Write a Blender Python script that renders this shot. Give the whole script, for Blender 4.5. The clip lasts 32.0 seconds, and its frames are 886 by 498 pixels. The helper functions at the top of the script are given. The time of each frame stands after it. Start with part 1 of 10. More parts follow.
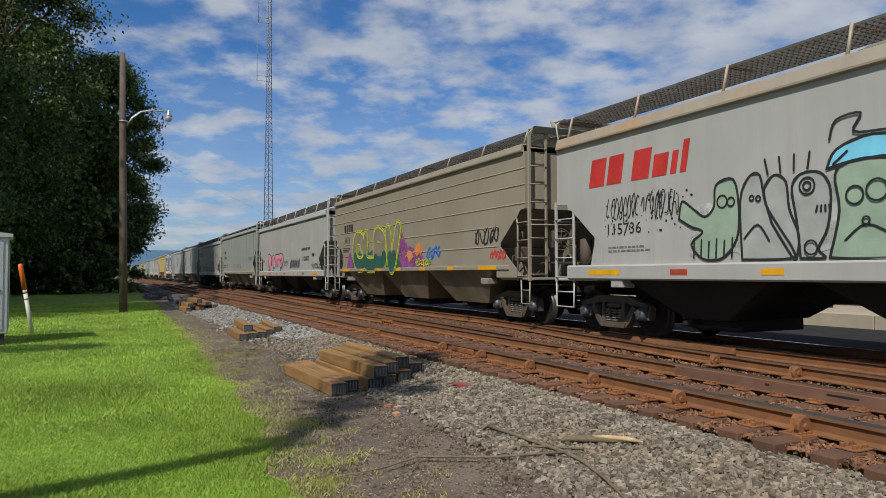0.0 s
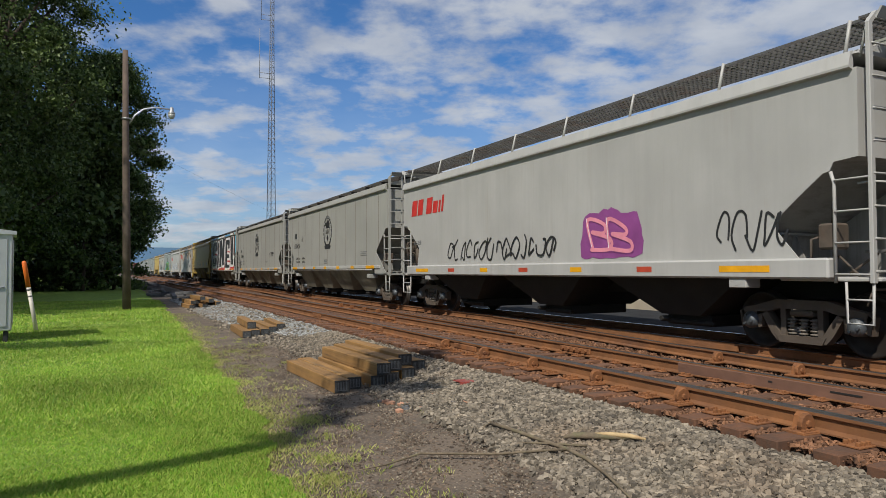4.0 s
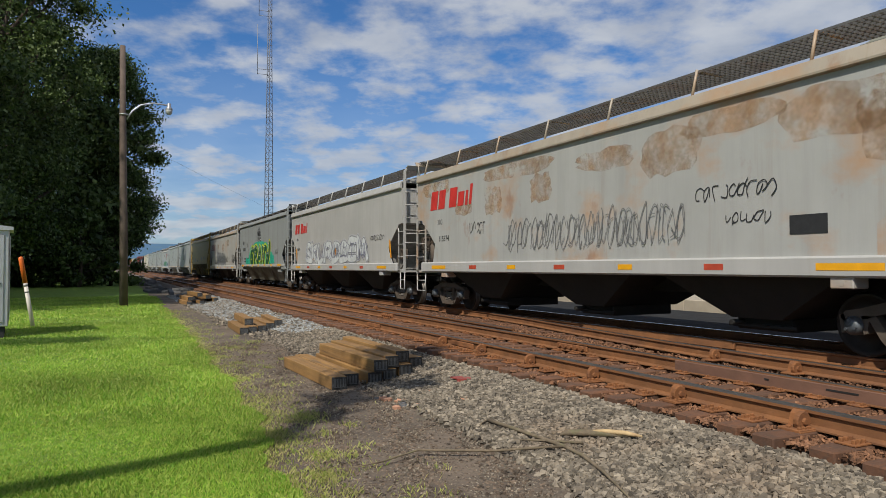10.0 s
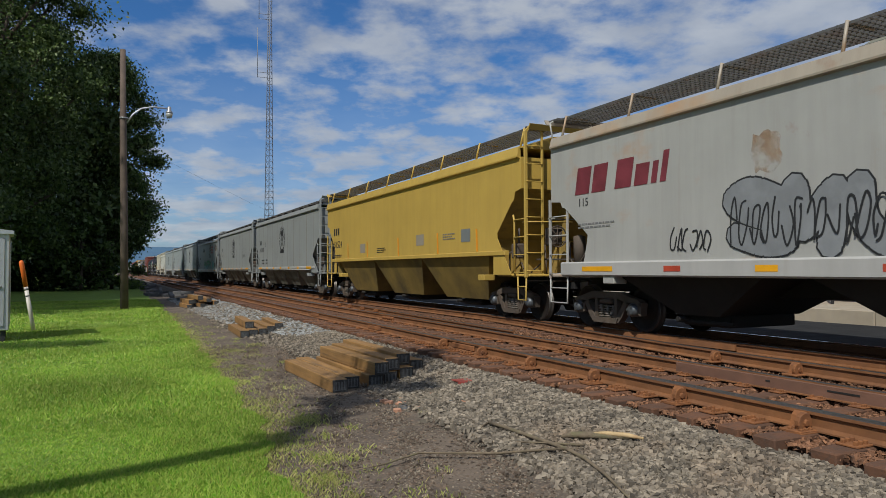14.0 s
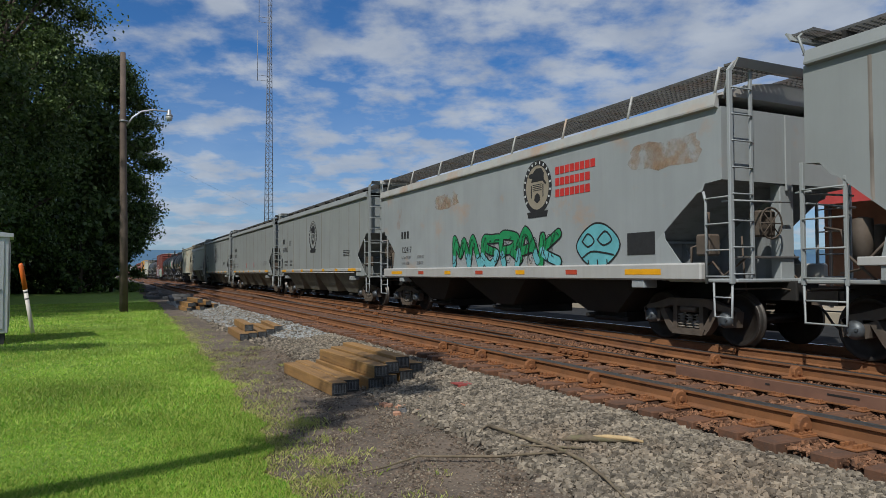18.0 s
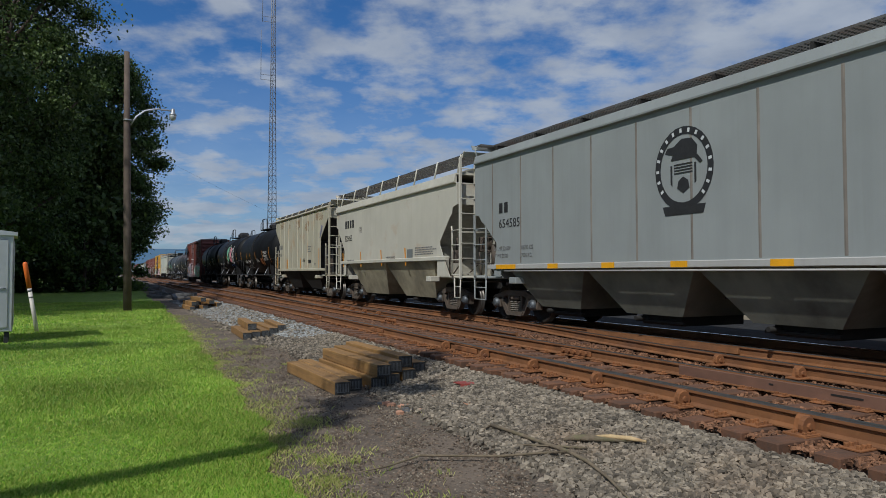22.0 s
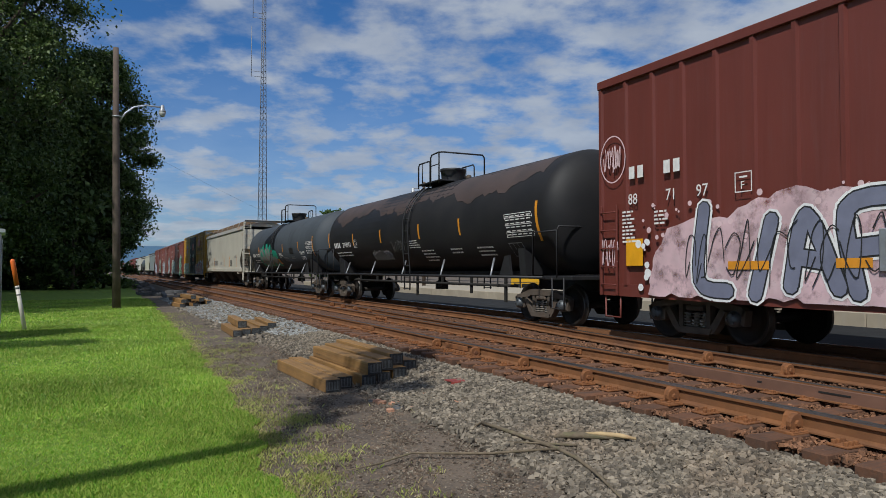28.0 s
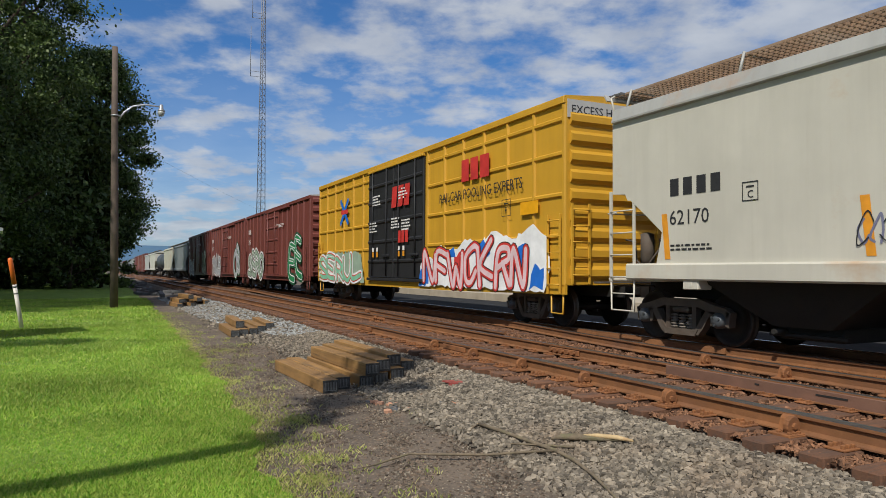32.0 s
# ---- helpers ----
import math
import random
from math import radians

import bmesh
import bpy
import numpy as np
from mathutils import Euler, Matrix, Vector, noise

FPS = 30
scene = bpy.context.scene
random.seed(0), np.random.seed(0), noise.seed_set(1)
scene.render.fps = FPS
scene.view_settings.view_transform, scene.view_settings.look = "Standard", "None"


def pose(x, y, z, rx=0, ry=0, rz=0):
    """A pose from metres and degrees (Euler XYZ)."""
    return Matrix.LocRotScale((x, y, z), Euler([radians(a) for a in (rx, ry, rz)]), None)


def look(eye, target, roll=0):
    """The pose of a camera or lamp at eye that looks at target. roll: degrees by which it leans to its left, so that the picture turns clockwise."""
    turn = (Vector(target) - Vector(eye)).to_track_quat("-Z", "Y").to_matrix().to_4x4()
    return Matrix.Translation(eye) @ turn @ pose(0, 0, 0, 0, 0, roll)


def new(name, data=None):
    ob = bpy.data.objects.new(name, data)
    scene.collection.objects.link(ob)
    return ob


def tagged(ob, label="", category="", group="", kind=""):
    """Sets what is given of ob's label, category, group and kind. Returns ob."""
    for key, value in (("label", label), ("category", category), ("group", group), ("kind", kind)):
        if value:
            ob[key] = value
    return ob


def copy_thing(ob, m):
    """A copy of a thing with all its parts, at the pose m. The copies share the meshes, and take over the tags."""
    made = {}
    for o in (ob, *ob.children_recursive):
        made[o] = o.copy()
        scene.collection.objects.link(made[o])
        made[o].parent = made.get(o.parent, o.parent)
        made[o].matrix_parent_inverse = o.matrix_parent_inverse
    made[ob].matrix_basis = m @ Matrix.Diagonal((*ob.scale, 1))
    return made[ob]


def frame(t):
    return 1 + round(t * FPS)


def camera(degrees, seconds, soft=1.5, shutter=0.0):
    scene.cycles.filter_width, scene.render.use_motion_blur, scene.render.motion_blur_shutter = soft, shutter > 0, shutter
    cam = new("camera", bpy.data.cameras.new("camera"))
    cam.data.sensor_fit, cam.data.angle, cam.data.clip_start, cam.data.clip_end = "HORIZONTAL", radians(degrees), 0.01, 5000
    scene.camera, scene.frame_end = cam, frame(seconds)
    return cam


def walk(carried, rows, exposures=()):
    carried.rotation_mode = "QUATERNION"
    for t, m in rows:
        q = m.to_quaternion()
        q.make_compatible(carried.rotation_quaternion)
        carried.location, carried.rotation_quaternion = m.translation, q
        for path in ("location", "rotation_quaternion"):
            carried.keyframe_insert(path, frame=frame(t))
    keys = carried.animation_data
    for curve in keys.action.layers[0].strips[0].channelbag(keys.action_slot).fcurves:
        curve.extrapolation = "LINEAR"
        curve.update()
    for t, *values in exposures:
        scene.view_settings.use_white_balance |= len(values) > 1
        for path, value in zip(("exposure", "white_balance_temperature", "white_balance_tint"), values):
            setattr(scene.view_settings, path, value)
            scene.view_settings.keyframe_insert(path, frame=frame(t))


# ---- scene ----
cam = camera(65.03, 32.0, soft=0.55)
walk(cam, [
    (0, pose(0, 0, 1.27, 92.00, 0.15, -25.64)),
    (0.5, pose(0, 0, 1.27, 92.01, 0.11, -25.61)),
    (1, pose(0, 0, 1.27, 92.01, 0.10, -25.53)),
    (1.5, pose(0, 0, 1.27, 91.97, 0.15, -25.47)),
    (2, pose(0, 0, 1.27, 91.98, 0.18, -25.50)),
    (2.5, pose(0, 0, 1.27, 91.92, 0.18, -25.46)),
    (3, pose(0, 0, 1.27, 91.81, 0.18, -25.45)),
    (3.5, pose(0, 0, 1.27, 91.76, 0.17, -25.43)),
    (5.5, pose(0, 0, 1.27, 91.80, 0.16, -25.40)),
    (6, pose(0, 0, 1.27, 91.84, 0.17, -25.57)),
    (6.5, pose(0, 0, 1.27, 91.84, 0.17, -25.60)),
    (7, pose(0, 0, 1.27, 91.77, 0.14, -25.58)),
    (7.5, pose(0, 0, 1.27, 91.70, 0.14, -25.53)),
    (8, pose(0, 0, 1.27, 91.63, 0.13, -25.50)),
    (8.5, pose(0, 0, 1.27, 91.57, 0.06, -25.51)),
    (9, pose(0, 0, 1.27, 91.44, 0.02, -25.51)),
    (9.5, pose(0, 0, 1.27, 91.47, 0.02, -25.58)),
    (10, pose(0, 0, 1.27, 91.52, -0.01, -25.62)),
    (10.5, pose(0, 0, 1.27, 91.66, -0.04, -25.64)),
    (11, pose(0, 0, 1.27, 91.78, -0.04, -25.64)),
    (11.5, pose(0, 0, 1.27, 91.80, -0.02, -25.63)),
    (12, pose(0, 0, 1.27, 91.79, 0.01, -25.64)),
    (12.5, pose(0, 0, 1.27, 91.80, 0.02, -25.59)),
    (13, pose(0, 0, 1.27, 91.79, 0.03, -25.56)),
    (13.5, pose(0, 0, 1.27, 91.77, 0.10, -25.57)),
    (14, pose(0, 0, 1.27, 91.72, 0.18, -25.58)),
    (14.5, pose(0, 0, 1.27, 91.65, 0.22, -25.54)),
    (16.5, pose(0, 0, 1.27, 91.78, 0.26, -25.56)),
    (17, pose(0, 0, 1.27, 91.86, 0.23, -25.49)),
    (17.5, pose(0, 0, 1.27, 91.95, 0.17, -25.56)),
    (18, pose(0, 0, 1.27, 91.97, 0.15, -25.61)),
    (18.5, pose(0, 0, 1.27, 91.96, 0.12, -25.61)),
    (19, pose(0, 0, 1.27, 91.93, 0.06, -25.54)),
    (19.5, pose(0, 0, 1.27, 91.92, 0.03, -25.50)),
    (20, pose(0, 0, 1.27, 91.91, 0.06, -25.49)),
    (20.5, pose(0, 0, 1.27, 91.94, 0.06, -25.52)),
    (21, pose(0, 0, 1.27, 92.00, 0.01, -25.52)),
    (21.5, pose(0, 0, 1.27, 91.93, -0.00, -25.44)),
    (22, pose(0, 0, 1.27, 91.92, 0.05, -25.36)),
    (22.5, pose(0, 0, 1.27, 91.87, 0.08, -25.40)),
    (23, pose(0, 0, 1.27, 91.81, 0.08, -25.42)),
    (23.5, pose(0, 0, 1.27, 91.80, 0.07, -25.46)),
    (24, pose(0, 0, 1.27, 91.73, 0.08, -25.45)),
    (24.5, pose(0, 0, 1.27, 91.65, 0.09, -25.52)),
    (25, pose(0, 0, 1.27, 91.61, 0.05, -25.65)),
    (25.5, pose(0, 0, 1.27, 91.60, 0.00, -25.64)),
    (27.5, pose(0, 0, 1.27, 91.77, -0.00, -26.01)),
    (28, pose(0, 0, 1.27, 91.73, -0.02, -26.11)),
    (28.5, pose(0, 0, 1.27, 91.73, -0.06, -26.16)),
    (29, pose(0, 0, 1.27, 91.69, -0.09, -26.21)),
    (29.5, pose(0, 0, 1.27, 91.65, -0.15, -26.25)),
    (30, pose(0, 0, 1.27, 91.63, -0.22, -26.29)),
    (30.5, pose(0, 0, 1.27, 91.69, -0.27, -26.32)),
    (31, pose(0, 0, 1.27, 91.80, -0.32, -26.32)),
    (31.5, pose(0, 0, 1.27, 91.83, -0.36, -26.30)),
    (32, pose(0, 0, 1.27, 91.82, -0.33, -26.26)),
], [(0, -0.05, 6430, 9), (4, 0.02, 6530, 9), (6, 0.04, 6540, 9), (9, 0.02, 6580, 9), (13, -0.10, 6370, 9), (14.5, -0.24, 6300, 8), (17, -0.18, 6200, 8), (19, -0.24, 6200, 8), (22, -0.38, 6030, 8), (25.5, -0.38, 5960, 8), (28, -0.28, 6090, 8), (30, -0.16, 6160, 7), (32, 0.0, 6450, 9)])

# ---- world, sun, exposure ----
SUN_AZ = math.atan2(-0.78, -0.62)     # the sun stands behind the viewer, to the left of the track
SUN_EL = radians(48)
world = bpy.data.worlds.new("sky")
scene.world = world
world.use_nodes = True
wt = world.node_tree
wt.nodes.clear()


def wn(kind, **sets):
    n = wt.nodes.new(kind)
    for k, v in sets.items():
        if k == "op":
            n.operation = v
    return n


sky = wn("ShaderNodeTexSky")
sky.sky_type = "NISHITA"
sky.sun_disc = False
sky.sun_elevation = SUN_EL
sky.sun_rotation = SUN_AZ
sky.air_density, sky.dust_density, sky.ozone_density = 1.0, 0.6, 2.2
coord = wn("ShaderNodeTexCoord")
sep = wn("ShaderNodeSeparateXYZ")
wt.links.new(coord.outputs["Generated"], sep.inputs[0])
# cloud layer on a flat ceiling: direction divided by height
zup = wn("ShaderNodeMath", op="MAXIMUM")
wt.links.new(sep.outputs["Z"], zup.inputs[0])
zup.inputs[1].default_value = 0.0
zadd = wn("ShaderNodeMath", op="ADD")
wt.links.new(zup.outputs[0], zadd.inputs[0])
zadd.inputs[1].default_value = 0.20
flat = wn("ShaderNodeCombineXYZ")
for axis in ("X", "Y"):
    dv = wn("ShaderNodeMath", op="DIVIDE")
    wt.links.new(sep.outputs[axis], dv.inputs[0])
    wt.links.new(zadd.outputs[0], dv.inputs[1])
    wt.links.new(dv.outputs[0], flat.inputs[axis])


def cloud_noise(scale, detail, rough, seed, dist=0.0, squash=1.0):
    mp = wn("ShaderNodeMapping")
    mp.inputs["Location"].default_value = (seed, seed * 0.7, 0)
    mp.inputs["Rotation"].default_value = (0, 0, 0.5)
    mp.inputs["Scale"].default_value = (scale, scale * squash, scale)
    wt.links.new(flat.outputs[0], mp.inputs[0])
    nz = wn("ShaderNodeTexNoise")
    nz.inputs["Scale"].default_value = 1.0
    nz.inputs["Detail"].default_value = detail
    nz.inputs["Roughness"].default_value = rough
    nz.inputs["Distortion"].default_value = dist
    wt.links.new(mp.outputs[0], nz.inputs["Vector"])
    return nz.outputs["Fac"]


def wmath(op, a, b):
    m = wn("ShaderNodeMath", op=op)
    for i, v in enumerate((a, b)):
        if isinstance(v, (int, float)):
            m.inputs[i].default_value = v
        else:
            wt.links.new(v, m.inputs[i])
    return m.outputs[0]


big = cloud_noise(0.7, 3, 0.5, 3.1, 0.2)
puff = cloud_noise(4.6, 7, 0.56, 1.3, 0.0, 1.0)
fine = cloud_noise(13.0, 4, 0.6, 5.7, 0.3)
dens = wmath("ADD", wmath("ADD", wmath("MULTIPLY", big, 0.5), wmath("MULTIPLY", puff, 0.9)), wmath("MULTIPLY", fine, 0.14))
ramp = wn("ShaderNodeMapRange")
ramp.interpolation_type = "SMOOTHSTEP"
ramp.inputs["From Min"].default_value = 0.59
ramp.inputs["From Max"].default_value = 0.86
ramp.inputs["To Min"].default_value = 0.0
ramp.inputs["To Max"].default_value = 0.86
wt.links.new(dens, ramp.inputs["Value"])
# low in the sky the layer thickens into pale haze
low = wn("ShaderNodeMapRange")
low.inputs["From Min"].default_value = 0.0
low.inputs["From Max"].default_value = 0.30
low.inputs["To Min"].default_value = 0.55
low.inputs["To Max"].default_value = 0.0
wt.links.new(sep.outputs["Z"], low.inputs["Value"])
cover = wmath("MAXIMUM", ramp.outputs[0], low.outputs[0])
shade = cloud_noise(3.2, 5, 0.55, 8.8, 0.2)
tone = wn("ShaderNodeMix")
tone.data_type = "RGBA"
tone.inputs["A"].default_value = (4.9, 5.4, 6.4, 1)
tone.inputs["B"].default_value = (7.2, 7.5, 8.0, 1)
tr = wn("ShaderNodeMapRange")
tr.inputs["From Min"].default_value = 0.35
tr.inputs["From Max"].default_value = 0.68
wt.links.new(shade, tr.inputs["Value"])
wt.links.new(tr.outputs[0], tone.inputs["Factor"])
tint = wn("ShaderNodeMix")
tint.data_type = "RGBA"
tint.blend_type = "MULTIPLY"
tint.inputs["Factor"].default_value = 1.0
tint.inputs["B"].default_value = (0.46, 0.86, 1.30, 1)
wt.links.new(sky.outputs[0], tint.inputs["A"])
mixs = wn("ShaderNodeMix")
mixs.data_type = "RGBA"
wt.links.new(cover, mixs.inputs["Factor"])
wt.links.new(tint.outputs["Result"], mixs.inputs["A"])
wt.links.new(tone.outputs["Result"], mixs.inputs["B"])
bg = wn("ShaderNodeBackground")
bg.inputs["Strength"].default_value = 0.080
wo = wn("ShaderNodeOutputWorld")
wt.links.new(mixs.outputs["Result"], bg.inputs["Color"])
wt.links.new(bg.outputs[0], wo.inputs["Surface"])

sun_data = bpy.data.lights.new("sun", "SUN")
sun_data.energy = 4.5
sun_data.angle = radians(0.6)
sun_data.color = (1.0, 0.94, 0.84)
sun = new("sun", sun_data)
sun.matrix_world = look((-78 * math.cos(SUN_EL), -62 * math.cos(SUN_EL), 100 * math.sin(SUN_EL)), (0, 0, 0))


# ---- materials ----
def mat(name, col, rough=0.6, metal=0.0, var=0.15, scale=2.0, layers=(), bump=0.15, bscale=60.0, stretch=(1, 1, 1), spec=0.5, shift=True, rand=0.0, island=0.0):
    """layers: (colour, scale, low, high, stretch, strength), laid over one another by noise."""
    m = bpy.data.materials.new(name)
    m.use_nodes = True
    nt = m.node_tree
    bsdf = nt.nodes["Principled BSDF"]
    bsdf.inputs["Metallic"].default_value = metal
    bsdf.inputs["Specular IOR Level"].default_value = spec
    tc = nt.nodes.new("ShaderNodeTexCoord")
    src = tc.outputs["Object"]
    info = nt.nodes.new("ShaderNodeObjectInfo")
    if shift:
        mul = nt.nodes.new("ShaderNodeMath")
        mul.operation = "MULTIPLY"
        mul.inputs[1].default_value = 37.0
        nt.links.new(info.outputs["Random"], mul.inputs[0])
        add = nt.nodes.new("ShaderNodeVectorMath")
        add.operation = "ADD"
        nt.links.new(src, add.inputs[0])
        nt.links.new(mul.outputs[0], add.inputs[1])
        src = add.outputs[0]

    def nz(sc, st, detail=5.0, ro=0.55):
        mp = nt.nodes.new("ShaderNodeMapping")
        mp.inputs["Scale"].default_value = (sc * st[0], sc * st[1], sc * st[2])
        nt.links.new(src, mp.inputs[0])
        n = nt.nodes.new("ShaderNodeTexNoise")
        n.inputs["Scale"].default_value = 1.0
        n.inputs["Detail"].default_value = detail
        n.inputs["Roughness"].default_value = ro
        nt.links.new(mp.outputs[0], n.inputs["Vector"])
        return n.outputs["Fac"]

    def mix(fac, a, b):
        x = nt.nodes.new("ShaderNodeMix")
        x.data_type = "RGBA"
        for sock, v in (("Factor", fac), ("A", a), ("B", b)):
            if isinstance(v, (tuple, list)):
                x.inputs[sock].default_value = (*v[:3], 1)
            elif isinstance(v, float):
                x.inputs[sock].default_value = v
            else:
                nt.links.new(v, x.inputs[sock])
        return x.outputs["Result"]

    def rng(v, lo, hi, top=1.0):
        r = nt.nodes.new("ShaderNodeMapRange")
        r.inputs["From Min"].default_value, r.inputs["From Max"].default_value = lo, hi
        r.inputs["To Max"].default_value = top
        nt.links.new(v, r.inputs["Value"])
        return r.outputs[0]

    c = mix(rng(nz(scale, stretch), 0.3, 0.7), [x * (1 - var) for x in col], [min(1, x * (1 + var)) for x in col])
    if rand:
        c = mix(rng(info.outputs["Random"], 0, 1), [x * (1 - rand) for x in col], c)
    for lc, ls, lo, hi, lst, top in layers:
        c = mix(rng(nz(ls, lst, 6.0, 0.62), lo, hi, top), c, lc)
    if island:
        g = nt.nodes.new("ShaderNodeNewGeometry")
        gm = nt.nodes.new("ShaderNodeMapRange")
        gm.inputs["To Min"].default_value, gm.inputs["To Max"].default_value = 1 - island, 1 + island
        nt.links.new(g.outputs["Random Per Island"], gm.inputs["Value"])
        gx_ = nt.nodes.new("ShaderNodeMix")
        gx_.data_type, gx_.blend_type = "RGBA", "MULTIPLY"
        gx_.inputs["Factor"].default_value = 1.0
        nt.links.new(c, gx_.inputs["A"])
        nt.links.new(gm.outputs[0], gx_.inputs["B"])
        c = gx_.outputs["Result"]
    nt.links.new(c, bsdf.inputs["Base Color"])
    fine_n = nz(bscale, (1, 1, 1), 3.0)
    rr = nt.nodes.new("ShaderNodeMapRange")
    rr.inputs["To Min"].default_value, rr.inputs["To Max"].default_value = max(0.05, rough - 0.12), min(1, rough + 0.12)
    nt.links.new(fine_n, rr.inputs["Value"])
    nt.links.new(rr.outputs[0], bsdf.inputs["Roughness"])
    if bump:
        b = nt.nodes.new("ShaderNodeBump")
        b.inputs["Strength"].default_value = bump
        b.inputs["Distance"].default_value = 0.01
        nt.links.new(fine_n, b.inputs["Height"])
        nt.links.new(b.outputs[0], bsdf.inputs["Normal"])
    return m


RUST = (0.22, 0.075, 0.025)
GRIME = (0.045, 0.04, 0.035)
STREAK = (1, 3.0, 0.22)


def paint(name, col, rust=0.0, dirt=0.35, rough=0.5, var=0.07):
    """Weathered car paint: soft fading, vertical dirt streaks, and rust patches."""
    col = [x * 0.70 for x in col]
    layers = [([x * 0.55 for x in col], 1.1, 0.45, 0.85, STREAK, dirt), ([x * 0.8 + 0.03 for x in col], 6.0, 0.5, 0.8, (1, 2, 0.15), dirt), ([x * 0.78 for x in col], 0.35, 0.45, 0.7, (1, 1, 1), 0.45), ([col[0] * 0.72 + 0.012, col[1] * 0.66, col[2] * 0.58], 3.2, 0.58, 0.80, (1, 1.6, 0.10), dirt * 1.3)]
    if rust:
        layers += [((0.42, 0.22, 0.09), 0.55, 0.62 - 0.10 * rust, 0.80 - 0.08 * rust, (1, 1, 1.4), 0.75), (RUST, 0.9, 0.72 - 0.10 * rust, 0.86 - 0.08 * rust, (1, 1, 0.8), 0.85)]
    m = mat(name, col, rough, var=var, scale=0.8, layers=layers, bump=0.06, bscale=90)
    m["base"] = col
    return m


M = {}
M["white"] = paint("white_paint", (0.57, 0.56, 0.535), 0.0, 0.3)
M["cream"] = paint("cream_paint", (0.74, 0.705, 0.60), 0.25, 0.22)
M["ivory"] = paint("ivory_paint", (0.66, 0.62, 0.48), 0.7, 0.4)
M["whiterust"] = paint("rusty_white_paint", (0.53, 0.53, 0.505), 1.0, 0.45)
M["palerust"] = paint("rust_spotted_white_paint", (0.53, 0.525, 0.495), 0.62, 0.35)
M["rustrim"] = paint("rusty_rim_paint", (0.50, 0.43, 0.34), 1.25, 0.45)
M["grey"] = paint("grey_paint", (0.47, 0.465, 0.43), 0.0, 0.28)
M["coolgrey"] = paint("cool_grey_paint", (0.38, 0.405, 0.40), 0.0, 0.25)
M["paleblue"] = paint("pale_grey_paint", (0.42, 0.45, 0.46), 0.35, 0.3)
M["greengrey"] = paint("green_grey_paint", (0.43, 0.47, 0.44), 0.0, 0.22)
M["darkgrey"] = paint("dark_grey_paint", (0.24, 0.26, 0.26), 0.0, 0.3)
M["tan"] = paint("tan_paint", (0.40, 0.35, 0.27), 0.0, 0.3)
M["yellow"] = paint("yellow_paint", (0.68, 0.46, 0.10), 0.0, 0.3)
M["boxyellow"] = paint("golden_yellow_paint", (0.78, 0.42, 0.032), 0.0, 0.3)
M["oxide"] = paint("oxide_red_paint", (0.20, 0.046, 0.033), 0.0, 0.45)
M["oxide2"] = paint("faded_red_paint", (0.24, 0.065, 0.05), 0.0, 0.4)
M["tankblack"] = mat("tank_black_paint", (0.009, 0.010, 0.012), 0.52, var=0.2, scale=0.7, layers=[((0.04, 0.036, 0.032), 1.2, 0.5, 0.9, STREAK, 0.5)], bump=0.05, bscale=80, spec=0.12)
M["tankrust"] = mat("sooty_brown_tank_paint", (0.016, 0.016, 0.018), 0.58, var=0.2, scale=0.7, layers=[((0.025, 0.022, 0.02), 0.7, 0.45, 0.75, (1, 1, 1), 0.5)], bump=0.06, bscale=80, spec=0.25)
M["tankgrey"] = mat("blue_grey_tank_paint", (0.058, 0.068, 0.080), 0.62, var=0.12, scale=0.7, layers=[((0.03, 0.03, 0.033), 1.0, 0.5, 0.85, STREAK, 0.6)], bump=0.05, bscale=80, spec=0.25)
M["sootbrown"] = mat("brown_soot_on_paint", (0.060, 0.040, 0.034), 0.6, var=0.2, scale=0.7, layers=[((0.03, 0.025, 0.023), 1.0, 0.45, 0.75, (1, 1, 1), 0.7)], bump=0.06, bscale=80)
M["blackpaint"] = mat("black_paint", (0.014, 0.014, 0.016), 0.6, var=0.2, layers=[((0.04, 0.034, 0.03), 2.0, 0.55, 0.8, STREAK, 0.5)], bump=0.1)
# grime taken down to near black, with the shade under the cars in it
M["under"] = mat("underframe_grime_and_shade", (0.012, 0.011, 0.010), 0.85, var=0.3, layers=[((0.028, 0.020, 0.015), 2.5, 0.5, 0.8, (1, 1, 1), 0.5)], bump=0.3)
M["seam"] = mat("rust_stained_seam", (0.20, 0.175, 0.15), 0.7, var=0.3, scale=1.5, layers=[((0.11, 0.08, 0.06), 2.0, 0.5, 0.75, STREAK, 0.6)], bump=0.05)
M["cast"] = mat("rusty_cast_steel", (0.088, 0.068, 0.052), 0.8, var=0.3, scale=4, layers=[((0.10, 0.06, 0.036), 3.0, 0.5, 0.8, (1, 1, 1), 0.6), (GRIME, 2.0, 0.5, 0.75, (1, 1, 1), 0.7)], bump=0.35)
M["springsteel"] = mat("dulled_spring_steel", (0.17, 0.145, 0.12), 0.7, 0.2, var=0.25, scale=6, bump=0.1)
M["wheel"] = mat("brown_wheel_steel", (0.020, 0.015, 0.012), 0.65, 0.3, var=0.2, scale=5, layers=[(GRIME, 3.0, 0.5, 0.75, (1, 1, 1), 0.6)], bump=0.2)
M["tread"] = mat("polished_tread_steel", (0.12, 0.11, 0.10), 0.5, 0.8, var=0.15, scale=8, bump=0.05)
M["bearing"] = mat("bearing_cap_steel", (0.10, 0.11, 0.12), 0.5, 0.5, var=0.3, scale=9, bump=0.2)
